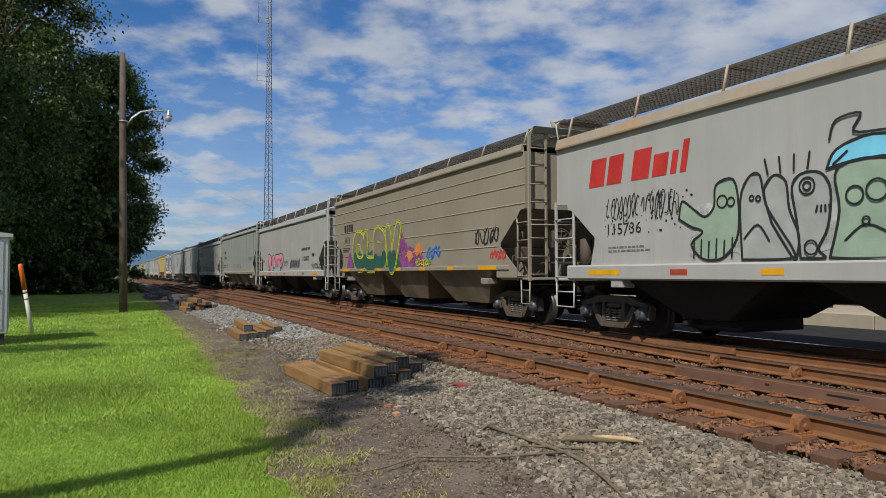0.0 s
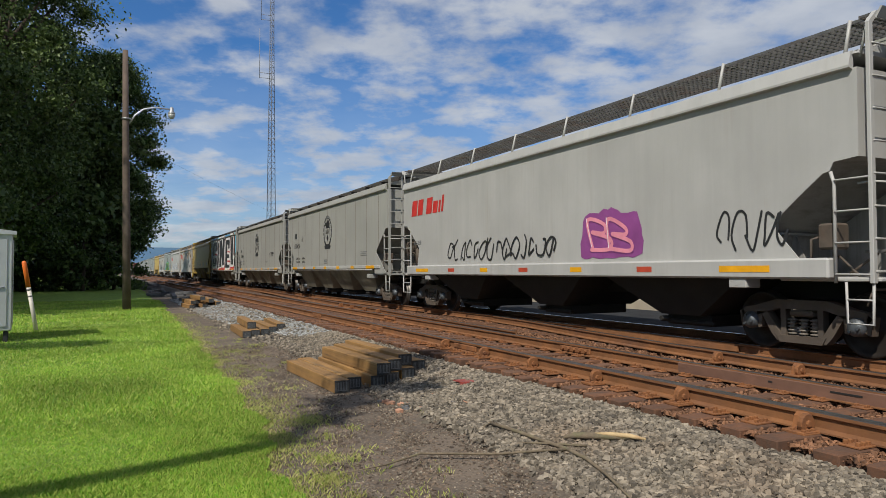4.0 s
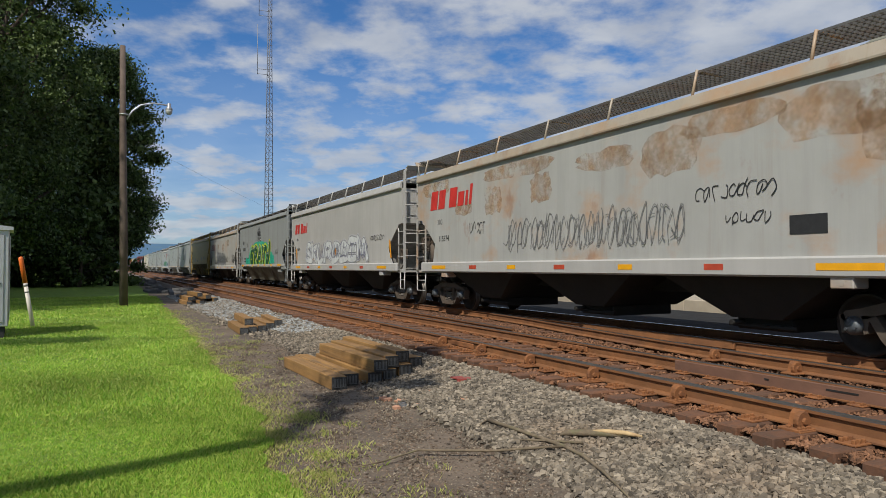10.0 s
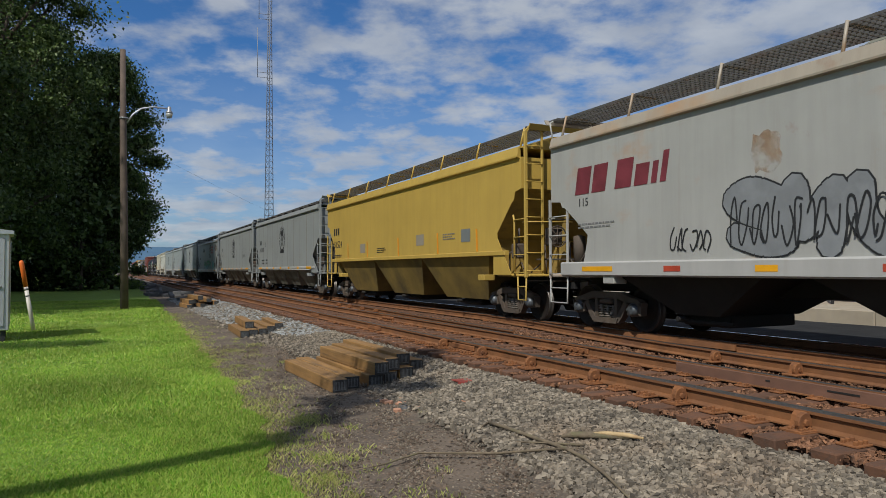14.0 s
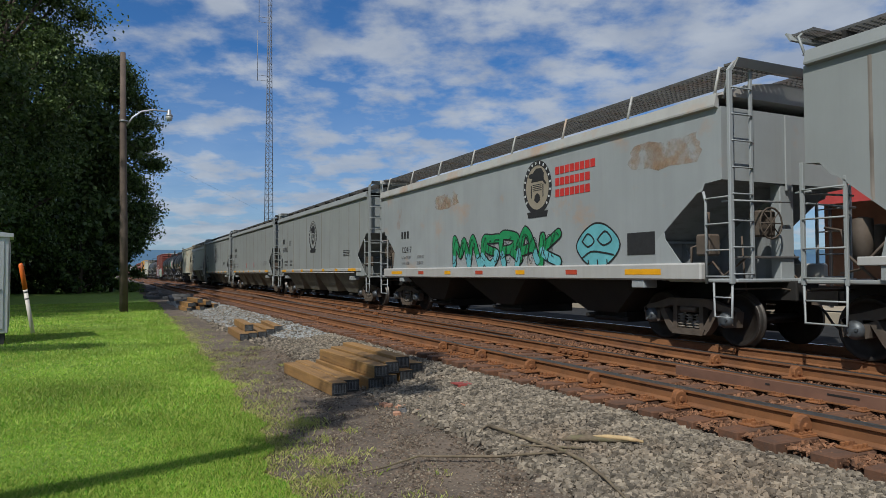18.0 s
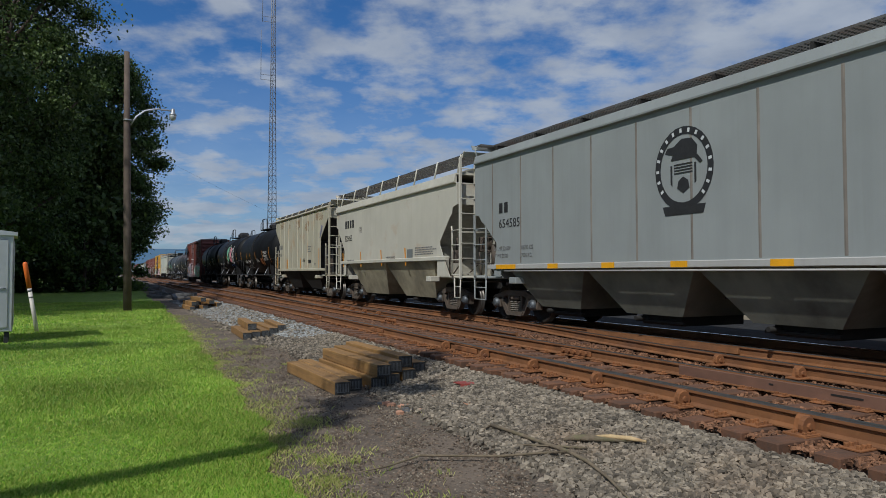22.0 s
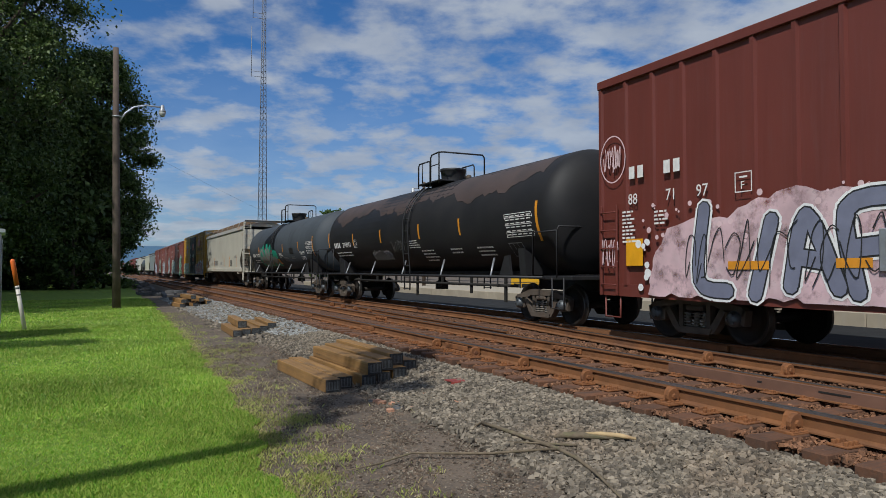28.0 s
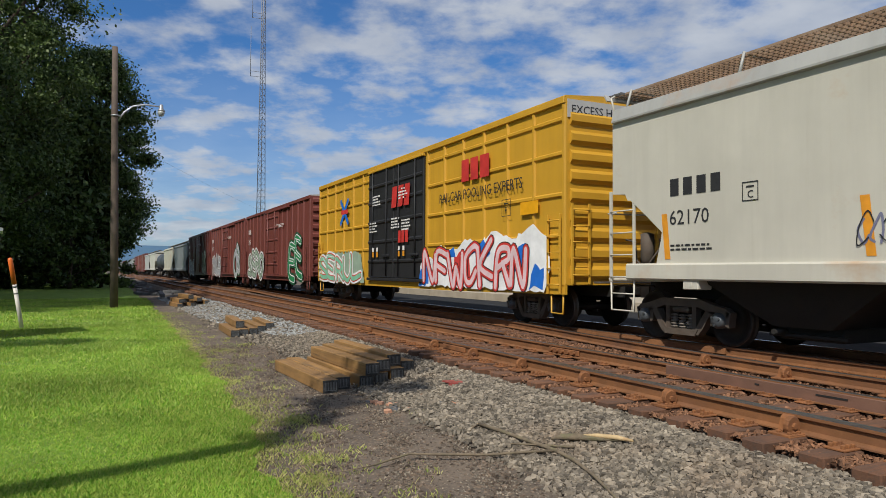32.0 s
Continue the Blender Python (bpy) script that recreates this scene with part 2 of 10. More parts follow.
M["grate"] = mat("galvanised_grating", (0.16, 0.155, 0.15), 0.55, 0.6, var=0.2, scale=4, layers=[((0.16, 0.09, 0.055), 1.5, 0.5, 0.75, (1, 1, 1), 0.6)], bump=0.1)
M["walkrust"] = mat("rusty_walkway_grating", (0.26, 0.17, 0.11), 0.75, 0.2, var=0.25, scale=3, layers=[((0.36, 0.30, 0.24), 1.2, 0.5, 0.75, (1, 1, 1), 0.6)], bump=0.1)
M["reflector"] = mat("yellow_reflector_tape", (0.72, 0.34, 0.01), 0.4, var=0.12, scale=4, bump=0)
M["orange_tape"] = mat("orange_reflector_tape", (0.66, 0.27, 0.02), 0.45, var=0.15, scale=4, bump=0)
M["redtape"] = mat("red_reflector_tape", (0.42, 0.06, 0.03), 0.45, var=0.2, scale=3, bump=0)
M["ink"] = mat("black_stencil_paint", (0.022, 0.022, 0.024), 0.55, var=0.2, scale=12, bump=0)
M["ink_faded"] = mat("faded_black_stencil", (0.16, 0.16, 0.16), 0.6, var=0.3, scale=8, bump=0)
M["inkwhite"] = mat("white_stencil_paint", (0.72, 0.70, 0.68), 0.55, var=0.15, scale=8, bump=0)
M["inkred"] = mat("red_lettering_paint", (0.50, 0.035, 0.03), 0.5, var=0.2, scale=3, bump=0)
M["inkmaroon"] = mat("maroon_lettering_paint", (0.16, 0.03, 0.04), 0.5, var=0.25, scale=3, bump=0)
SPRAY = {}


def spray(name, col):
    if name not in SPRAY:
        SPRAY[name] = mat("spray_" + name, col, 0.5, var=0.14, scale=2.5, layers=[([min(1, x * 1.5 + 0.03) for x in col], 3.0, 0.5, 0.85, (1, 1, 1), 0.4)], bump=0)
    return SPRAY[name]


for nm, cl in (("black", (0.02, 0.02, 0.022)), ("white", (0.75, 0.75, 0.75)), ("red", (0.55, 0.04, 0.035)), ("green", (0.02, 0.22, 0.08)), ("darkgreen", (0.008, 0.075, 0.03)), ("lime", (0.50, 0.55, 0.02)),
               ("mint", (0.20, 0.50, 0.33)), ("blue", (0.015, 0.14, 0.55)), ("sky", (0.18, 0.55, 0.75)), ("pink", (0.70, 0.25, 0.32)), ("palepink", (0.66, 0.48, 0.50)), ("purple", (0.24, 0.06, 0.22)), ("lilac", (0.30, 0.30, 0.42)),
               ("brown", (0.10, 0.035, 0.03)), ("violetgrey", (0.16, 0.16, 0.24)), ("teal", (0.12, 0.36, 0.40)), ("sage", (0.28, 0.37, 0.28)), ("silver", (0.40, 0.40, 0.43)), ("orange", (0.62, 0.22, 0.05)), ("jade", (0.02, 0.33, 0.22)), ("deepgreen", (0.03, 0.10, 0.075)), ("tanfill", (0.22, 0.19, 0.14)), ("slate", (0.17, 0.18, 0.25)), ("dullred", (0.34, 0.09, 0.10)), ("sagegrey", (0.22, 0.27, 0.25)), ("gunmetal", (0.20, 0.21, 0.22)), ("azure", (0.06, 0.30, 0.58)), ("chalk", (0.50, 0.52, 0.52)), ("mist", (0.33, 0.355, 0.33)), ("redbrown", (0.17, 0.055, 0.04))):
    spray(nm, cl)

M["rail_web"] = mat("rusty_rail_web", (0.185, 0.077, 0.027), 0.85, var=0.25, scale=3, layers=[((0.13, 0.06, 0.035), 2.5, 0.5, 0.75, (1, 0.3, 1), 0.7), ((0.27, 0.125, 0.055), 9, 0.55, 0.8, (1, 1, 1), 0.5)], bump=0.4, bscale=70)
M["rail_head"] = mat("dull_rail_head", (0.12, 0.105, 0.095), 0.42, 0.75, var=0.2, scale=4, layers=[((0.20, 0.12, 0.08), 2.0, 0.5, 0.75, (1, 0.2, 1), 0.5)], bump=0.1)
M["rail_bright"] = mat("polished_rail_head", (0.62, 0.62, 0.62), 0.22, 1.0, var=0.1, scale=6, bump=0.02)
M["dark_steel"] = mat("dark_grey_steel", (0.055, 0.06, 0.06), 0.5, 0.4, var=0.25, scale=3, layers=[((0.14, 0.08, 0.05), 4, 0.6, 0.8, (1, 0.3, 1), 0.6)], bump=0.15)
M["plate_rust"] = mat("bright_rust_plate", (0.21, 0.082, 0.027), 0.9, var=0.3, scale=6, layers=[((0.11, 0.05, 0.03), 8, 0.5, 0.75, (1, 1, 1), 0.7)], bump=0.5)
M["casting"] = mat("brown_track_casting", (0.155, 0.078, 0.05), 0.8, var=0.2, scale=3, layers=[((0.09, 0.05, 0.035), 4, 0.5, 0.8, (1, 0.3, 1), 0.6)], bump=0.3)
M["tie_old"] = mat("weathered_sleeper_wood", (0.125, 0.062, 0.036), 0.9, var=0.3, scale=5, layers=[((0.20, 0.080, 0.034), 3, 0.42, 0.70, (1, 1, 1), 0.7), ((0.05, 0.038, 0.03), 9, 0.5, 0.7, (0.2, 2, 2), 0.7)], bump=0.6, bscale=30, rand=0.3)
M["tie_new"] = mat("fresh_creosoted_timber", (0.31, 0.168, 0.052), 0.78, var=0.25, scale=2.5, layers=[((0.17, 0.092, 0.034), 5, 0.42, 0.68, (3, 0.12, 3), 0.8), ((0.36, 0.25, 0.11), 9, 0.55, 0.75, (3, 0.1, 3), 0.5), ((0.070, 0.045, 0.025), 1.6, 0.58, 0.72, (1, 0.6, 1), 0.75), ((0.04, 0.03, 0.02), 16, 0.62, 0.70, (3, 0.06, 3), 0.8)], bump=0.6, bscale=30, rand=0.3)
M["tie_end"] = mat("dark_creosoted_end_grain", (0.030, 0.029, 0.028), 0.8, var=0.3, scale=9, layers=[((0.20, 0.20, 0.19), 14, 0.52, 0.75, (1, 1, 1), 0.5)], bump=0.5, bscale=60)
M["endplate"] = mat("zinc_end_plate", (0.15, 0.16, 0.165), 0.5, 0.6, var=0.25, scale=12, bump=0.3)
M["stone_rust"] = mat("rusty_ballast_stone", (0.19, 0.090, 0.045), 0.9, var=0.3, scale=6, layers=[((0.09, 0.05, 0.032), 3, 0.45, 0.75, (1, 1, 1), 0.6)], bump=0.5, bscale=40, shift=False, island=0.5)
M["stone"] = mat("grey_ballast_stone", (0.185, 0.156, 0.118), 0.9, var=0.35, scale=6, layers=[((0.13, 0.105, 0.082), 2, 0.45, 0.75, (1, 1, 1), 0.6), ((0.20, 0.12, 0.065), 0.8, 0.55, 0.8, (1, 1, 1), 0.45)], bump=0.5, bscale=40, shift=False, island=0.6)
M["stone_blue"] = mat("fresh_blue_ballast", (0.27, 0.278, 0.27), 0.9, var=0.25, scale=6, layers=[((0.20, 0.205, 0.21), 3, 0.45, 0.75, (1, 1, 1), 0.5)], bump=0.4, bscale=40, shift=False, island=0.45)
M["bed"] = mat("gravel_bed", (0.045, 0.037, 0.03), 0.95, var=0.35, scale=12, layers=[((0.11, 0.094, 0.075), 26, 0.5, 0.7, (1, 1, 1), 0.8), ((0.15, 0.08, 0.045), 0.9, 0.55, 0.8, (1, 1, 1), 0.5)], bump=1.0, bscale=35, shift=False)
M["trackbed"] = mat("rust_stained_track_bed", (0.10, 0.065, 0.045), 0.95, var=0.35, scale=9, layers=[((0.17, 0.08, 0.04), 1.6, 0.45, 0.7, (1, 1, 1), 0.7), ((0.15, 0.11, 0.085), 24, 0.52, 0.7, (1, 1, 1), 0.7)], bump=1.0, bscale=35, shift=False)
M["dirt"] = mat("cindery_dirt", (0.120, 0.092, 0.068), 0.95, var=0.3, scale=1.4, layers=[((0.050, 0.040, 0.032), 0.9, 0.48, 0.70, (1, 1, 1), 0.8), ((0.045, 0.036, 0.030), 34, 0.55, 0.70, (1, 1, 1), 0.8), ((0.20, 0.152, 0.108), 26, 0.54, 0.66, (1, 1, 1), 0.8), ((0.17, 0.118, 0.078), 0.7, 0.60, 0.80, (1, 1, 1), 0.35), ((0.09, 0.10, 0.035), 1.7, 0.64, 0.80, (1, 1, 1), 0.5)], bump=1.0, bscale=32, shift=False)
M["clod"] = mat("crumbled_dirt", (0.115, 0.084, 0.060), 0.95, var=0.3, scale=3, bump=0.6, bscale=60, shift=False, island=0.6)
M["soil"] = mat("lawn_soil", (0.13, 0.22, 0.018), 0.95, var=0.3, scale=3, layers=[((0.20, 0.24, 0.035), 0.6, 0.5, 0.75, (1, 1, 1), 0.6), ((0.05, 0.10, 0.01), 14, 0.5, 0.7, (1, 1, 1), 0.6)], bump=0.9, bscale=30, shift=False)


def grass_mat(name, a, b, tip):
    m = bpy.data.materials.new(name)
    m.use_nodes = True
    nt = m.node_tree
    bsdf = nt.nodes["Principled BSDF"]
    bsdf.inputs["Roughness"].default_value = 0.55
    g = nt.nodes.new("ShaderNodeNewGeometry")
    r = nt.nodes.new("ShaderNodeValToRGB")
    r.color_ramp.elements[0].color = (*a, 1)
    r.color_ramp.elements[1].color = (*b, 1)
    e = r.color_ramp.elements.new(0.93)
    e.color = (*tip, 1)
    r.color_ramp.elements[1].position = 0.85
    nt.links.new(g.outputs["Random Per Island"], r.inputs[0])
    tc = nt.nodes.new("ShaderNodeTexCoord")
    n = nt.nodes.new("ShaderNodeTexNoise")
    n.inputs["Scale"].default_value = 0.5
    n.inputs["Detail"].default_value = 4
    nt.links.new(tc.outputs["Object"], n.inputs["Vector"])
    x = nt.nodes.new("ShaderNodeMix")
    x.data_type = "RGBA"
    x.blend_type = "MULTIPLY"
    x.inputs["Factor"].default_value = 1.0
    mr = nt.nodes.new("ShaderNodeMapRange")
    mr.inputs["From Min"].default_value, mr.inputs["From Max"].default_value = 0.3, 0.7
    mr.inputs["To Min"].default_value, mr.inputs["To Max"].default_value = 0.7, 1.25
    nt.links.new(n.outputs["Fac"], mr.inputs["Value"])
    nt.links.new(r.outputs[0], x.inputs["A"])
    nt.links.new(mr.outputs[0], x.inputs["B"])
    nt.links.new(x.outputs["Result"], bsdf.inputs["Base Color"])
    bsdf.inputs["Subsurface Weight"].default_value = 0.0
    tr = nt.nodes.new("ShaderNodeBsdfTranslucent")
    nt.links.new(x.outputs["Result"], tr.inputs["Color"])
    ms = nt.nodes.new("ShaderNodeMixShader")
    ms.inputs[0].default_value = 0.35
    nt.links.new(bsdf.outputs[0], ms.inputs[1])
    nt.links.new(tr.outputs[0], ms.inputs[2])
    nt.links.new(ms.outputs[0], nt.nodes["Material Output"].inputs["Surface"])
    return m


M["grass"] = grass_mat("lawn_grass_blades", (0.13, 0.34, 0.016), (0.32, 0.57, 0.036), (0.48, 0.54, 0.12))
M["weed"] = grass_mat("dry_weed_blades", (0.22, 0.33, 0.035), (0.44, 0.54, 0.10), (0.60, 0.52, 0.24))
M["leaf"] = grass_mat("dark_tree_leaves", (0.016, 0.044, 0.008), (0.058, 0.112, 0.020), (0.13, 0.19, 0.05))
M["farleaf"] = grass_mat("far_tree_leaves", (0.03, 0.07, 0.015), (0.07, 0.12, 0.025), (0.10, 0.15, 0.03))
M["bark"] = mat("rough_bark", (0.075, 0.055, 0.042), 0.9, var=0.3, scale=3, stretch=(1, 1, 0.25), bump=1.0, bscale=18)
M["polewood"] = mat("weathered_pole_wood", (0.105, 0.078, 0.062), 0.85, var=0.25, scale=3, layers=[((0.09, 0.055, 0.04), 6, 0.5, 0.75, (3, 3, 0.1), 0.7), ((0.26, 0.22, 0.17), 3, 0.6, 0.8, (2, 2, 0.1), 0.5)], bump=0.5, bscale=30)
M["alu"] = mat("brushed_aluminium", (0.50, 0.51, 0.52), 0.45, 0.6, var=0.12, scale=2, layers=[((0.33, 0.34, 0.36), 1.5, 0.5, 0.8, STREAK, 0.5)], bump=0.08)
M["galv"] = mat("galvanised_steel", (0.33, 0.34, 0.36), 0.5, 0.6, var=0.15, scale=4, bump=0.1)
M["towersteel"] = mat("tower_steel", (0.21, 0.22, 0.25), 0.6, 0.2, var=0.15, scale=1, bump=0)
M["glass_lamp"] = mat("frosted_lamp_glass", (0.42, 0.43, 0.42), 0.25, var=0.1, scale=5, bump=0)
M["orange"] = mat("faded_orange_plastic", (0.72, 0.15, 0.02), 0.5, var=0.12, scale=3, bump=0.05)
M["postwhite"] = mat("dirty_white_plastic", (0.62, 0.58, 0.52), 0.55, var=0.15, scale=3, layers=[((0.4, 0.36, 0.3), 5, 0.55, 0.8, (1, 1, 0.3), 0.6)], bump=0.05)
M["concrete"] = mat("pale_platform_concrete", (0.36, 0.31, 0.235), 0.9, var=0.12, scale=1.5, layers=[((0.32, 0.29, 0.25), 2, 0.5, 0.8, STREAK, 0.5)], bump=0.4, bscale=40, shift=False)
M["asphalt"] = mat("worn_asphalt", (0.034, 0.035, 0.037), 1.0, var=0.2, scale=2, layers=[((0.06, 0.06, 0.06), 20, 0.5, 0.75, (1, 1, 1), 0.5)], bump=0.5, bscale=60, shift=False, spec=0.02)
M["fenceblack"] = mat("black_fence_paint", (0.02, 0.02, 0.022), 0.5, var=0.2, bump=0)
M["stucco"] = mat("cream_station_plaster", (0.56, 0.50, 0.40), 0.9, var=0.12, scale=1.2, layers=[((0.36, 0.31, 0.24), 1.5, 0.5, 0.8, STREAK, 0.5)], bump=0.3)
M["boards"] = mat("brown_timber_board", (0.12, 0.07, 0.045), 0.8, var=0.2, bump=0.3)
M["slate"] = mat("mossy_roof_slate", (0.20, 0.20, 0.16), 0.85, var=0.25, scale=3, layers=[((0.13, 0.14, 0.09), 2.5, 0.5, 0.75, (1, 1, 1), 0.6)], bump=0.3, rand=0.3)
M["trimdark"] = mat("dark_green_trim_paint", (0.035, 0.04, 0.038), 0.6, var=0.2, bump=0.1)
M["awning"] = mat("red_awning_paint", (0.42, 0.055, 0.05), 0.6, var=0.15, bump=0.1)
M["schoolyellow"] = mat("yellow_vehicle_paint", (0.75, 0.42, 0.02), 0.4, var=0.08, bump=0)
M["twig"] = mat("grey_brown_twig_bark", (0.15, 0.115, 0.075), 0.85, var=0.3, scale=12, layers=[((0.12, 0.13, 0.05), 9, 0.5, 0.75, (1, 1, 1), 0.6)], bump=0.6, bscale=80)
M["split"] = mat("split_pale_wood", (0.46, 0.33, 0.17), 0.75, var=0.2, scale=10, layers=[((0.30, 0.13, 0.05), 12, 0.55, 0.75, (1, 1, 1), 0.7)], bump=0.5)
M["redscrap"] = mat("red_plastic_scrap", (0.26, 0.05, 0.04), 0.5, var=0.3, scale=9, bump=0.2)
M["brickchip"] = mat("orange_brick_rubble", (0.45, 0.24, 0.15), 0.9, var=0.25, scale=9, bump=0.5)
M["cinder"] = mat("dark_old_sleeper_rubble", (0.10, 0.10, 0.105), 0.9, var=0.3, scale=4, layers=[((0.19, 0.19, 0.19), 3, 0.5, 0.75, (1, 1, 1), 0.6)], bump=0.5)
# the blue of distant haze is mixed into the hill's own colour
M["hill"] = mat("haze_tinted_wooded_hill", (0.075, 0.135, 0.21), 1.0, var=0.15, scale=0.004, layers=[((0.10, 0.17, 0.20), 0.012, 0.5, 0.7, (1, 1, 1), 0.7)], bump=0, spec=0.0, shift=False)
M["blackglass"] = mat("dark_window_glass", (0.015, 0.018, 0.02), 0.08, var=0.1, bump=0)


def bloom_mat(name, col, col2, lo=0.40, hi=0.62, top=0.8):
    """A thin coat that breaks up into the paint below."""
    m = mat(name, col, 0.8, var=0.25, scale=1.5, layers=[(col2, 2.0, 0.5, 0.75, (1, 1, 1), 0.7)], bump=0.1)
    nt = m.node_tree
    tc = nt.nodes.new("ShaderNodeTexCoord")
    n1 = nt.nodes.new("ShaderNodeTexNoise")
    n1.inputs["Scale"].default_value = 2.6
    n1.inputs["Detail"].default_value = 7
    n1.inputs["Roughness"].default_value = 0.65
    nt.links.new(tc.outputs["Object"], n1.inputs["Vector"])
    r = nt.nodes.new("ShaderNodeMapRange")
    r.inputs["From Min"].default_value, r.inputs["From Max"].default_value = lo, hi
    r.inputs["To Max"].default_value = top
    nt.links.new(n1.outputs["Fac"], r.inputs["Value"])
    nt.links.new(r.outputs[0], nt.nodes["Principled BSDF"].inputs["Alpha"])
    return m


M["bloom"] = bloom_mat("rust_bloom", (0.40, 0.235, 0.115), (0.33, 0.17, 0.08), 0.38, 0.80, 0.55)
M["pinkcloud"] = bloom_mat("thin_pink_spray", (0.60, 0.42, 0.45), (0.66, 0.55, 0.56), 0.30, 0.50, 0.92)
M["chalkcloud"] = bloom_mat("thin_white_spray", (0.50, 0.52, 0.50), (0.30, 0.38, 0.31), 0.34, 0.55, 0.85)
M["violetcloud"] = bloom_mat("thin_purple_spray", (0.26, 0.07, 0.24), (0.20, 0.05, 0.18), 0.30, 0.50, 0.9)


# ---- mesh tools ----
class Shape:
    """Collects vertices and faces of one mesh; every face remembers its material slot and whether it is smooth."""

    def __init__(self):
        self.v, self.f, self.s, self.mi = [], [], [], []

    def add(self, verts, faces, smooth=False, slot=0):
        n = len(self.v)
        self.v += [tuple(p) for p in verts]
        self.f += [tuple(i + n for i in q) for q in faces]
        self.s += [smooth] * len(faces)
        self.mi += [slot] * len(faces)
        return self

    def box(self, x0, x1, y0, y1, z0, z1, c=0.0, slot=0):
        """A box, with chamfered edges if c is given."""
        if c <= 0:
            vs = [(x, y, z) for z in (z0, z1) for y in (y0, y1) for x in (x0, x1)]
            return self.add(vs, [(0, 2, 3, 1), (4, 5, 7, 6), (0, 1, 5, 4), (2, 6, 7, 3), (0, 4, 6, 2), (1, 3, 7, 5)], slot=slot)
        c = min(c, 0.45 * min(abs(x1 - x0), abs(y1 - y0), abs(z1 - z0)))
        vs, ix = [], {}
        for sx in (0, 1):
            for sy in (0, 1):
                for sz in (0, 1):
                    base = [(x0, x1)[sx], (y0, y1)[sy], (z0, z1)[sz]]
                    for ax in range(3):
                        p = list(base)
                        for a2, sgn in zip(range(3), (sx, sy, sz)):
                            if a2 != ax:
                                p[a2] += c if sgn == 0 else -c
                        ix[(sx, sy, sz, ax)] = len(vs)
                        vs.append(p)
        fs = []
        for ax in range(3):
            for s in (0, 1):
                q = []
                for a, b in ((0, 0), (1, 0), (1, 1), (0, 1)):
                    k = [0, 0, 0]
                    k[ax] = s
                    k[(ax + 1) % 3] = a
                    k[(ax + 2) % 3] = b
                    q.append(ix[(*k, ax)])
                fs.append(q if s else q[::-1])
        for ax in range(3):
            o1, o2 = (ax + 1) % 3, (ax + 2) % 3
            for a in (0, 1):
                for b in (0, 1):
                    k0 = [0, 0, 0]
                    k0[o1], k0[o2] = a, b
                    k1 = list(k0)
                    k1[ax] = 1
                    q = [ix[(*k0, o1)], ix[(*k1, o1)], ix[(*k1, o2)], ix[(*k0, o2)]]
                    fs.append(q if (a == b) else q[::-1])
        for sx in (0, 1):
            for sy in (0, 1):
                for sz in (0, 1):
                    q = [ix[(sx, sy, sz, 0)], ix[(sx, sy, sz, 1)], ix[(sx, sy, sz, 2)]]
                    fs.append(q if (sx + sy + sz) % 2 else q[::-1])
        return self.add(vs, fs, slot=slot)

    def tube(self, pts, r, n=6, caps=True, slot=0, smooth=True):
        """A round bar along points; r a number or a list."""
        pts = [Vector(p) for p in pts]
        rs = r if isinstance(r, (list, tuple)) else [r] * len(pts)
        vs, fs = [], []
        side = None
        for i, p in enumerate(pts):
            d = (pts[min(i + 1, len(pts) - 1)] - pts[max(i - 1, 0)])
            d = d.normalized() if d.length > 1e-9 else Vector((0, 0, 1))
            if side is None:
                side = d.orthogonal().normalized()
            side = (side - d * side.dot(d))
            side = side.normalized() if side.length > 1e-6 else d.orthogonal().normalized()
            up = d.cross(side)
            for k in range(n):
                a = 2 * math.pi * k / n
                vs.append(p + rs[i] * (math.cos(a) * side + math.sin(a) * up))
        for i in range(len(pts) - 1):
            for k in range(n):
                a, b = i * n + k, i * n + (k + 1) % n
                fs.append((a, b, b + n, a + n))
        self.add(vs, fs, smooth, slot)
        if caps:
            m = len(self.v) - len(vs)
            self.f += [tuple(m + k for k in range(n))[::-1], tuple(m + (len(pts) - 1) * n + k for k in range(n))]
            self.s += [False, False]
            self.mi += [slot, slot]
        return self

    def prism(self, poly, axis, a0, a1, slot=0):
        """A polygon (two coordinates) swept along an axis: 'x' takes (y, z), 'y' takes (x, z), 'z' takes (x, y)."""
        def at(p, a):
            return {"x": (a, p[0], p[1]), "y": (p[0], a, p[1]), "z": (p[0], p[1], a)}[axis]
        n = len(poly)
        vs = [at(p, a0) for p in poly] + [at(p, a1) for p in poly]
        area = sum(poly[i][0] * poly[(i + 1) % n][1] - poly[(i + 1) % n][0] * poly[i][1] for i in range(n))
        flip = (area > 0) == (axis != "y")
        if a1 < a0:
            flip = not flip
        fs = [tuple(range(n))[::-1], tuple(range(n, 2 * n))]
        fs += [(i, (i + 1) % n, n + (i + 1) % n, n + i) for i in range(n)]
        if not flip:
            fs = [q[::-1] for q in fs]
        return self.add(vs, fs, slot=slot)

    def lathe(self, prof, axis="z", at=(0, 0, 0), n=16, smooth=True, slot=0):
        """A profile of (radius, along) turned round an axis."""
        vs, fs = [], []
        for r, h in prof:
            for k in range(n):
                a = 2 * math.pi * k / n
                c, s = r * math.cos(a), r * math.sin(a)
                p = {"z": (c, s, h), "x": (h, c, s), "y": (s, h, c)}[axis]
                vs.append((p[0] + at[0], p[1] + at[1], p[2] + at[2]))
        for i in range(len(prof) - 1):
            for k in range(n):
                a, b = i * n + k, i * n + (k + 1) % n
                fs.append((a, b, b + n, a + n))
        self.add(vs, fs, smooth, slot)
        m = len(self.v) - len(vs)
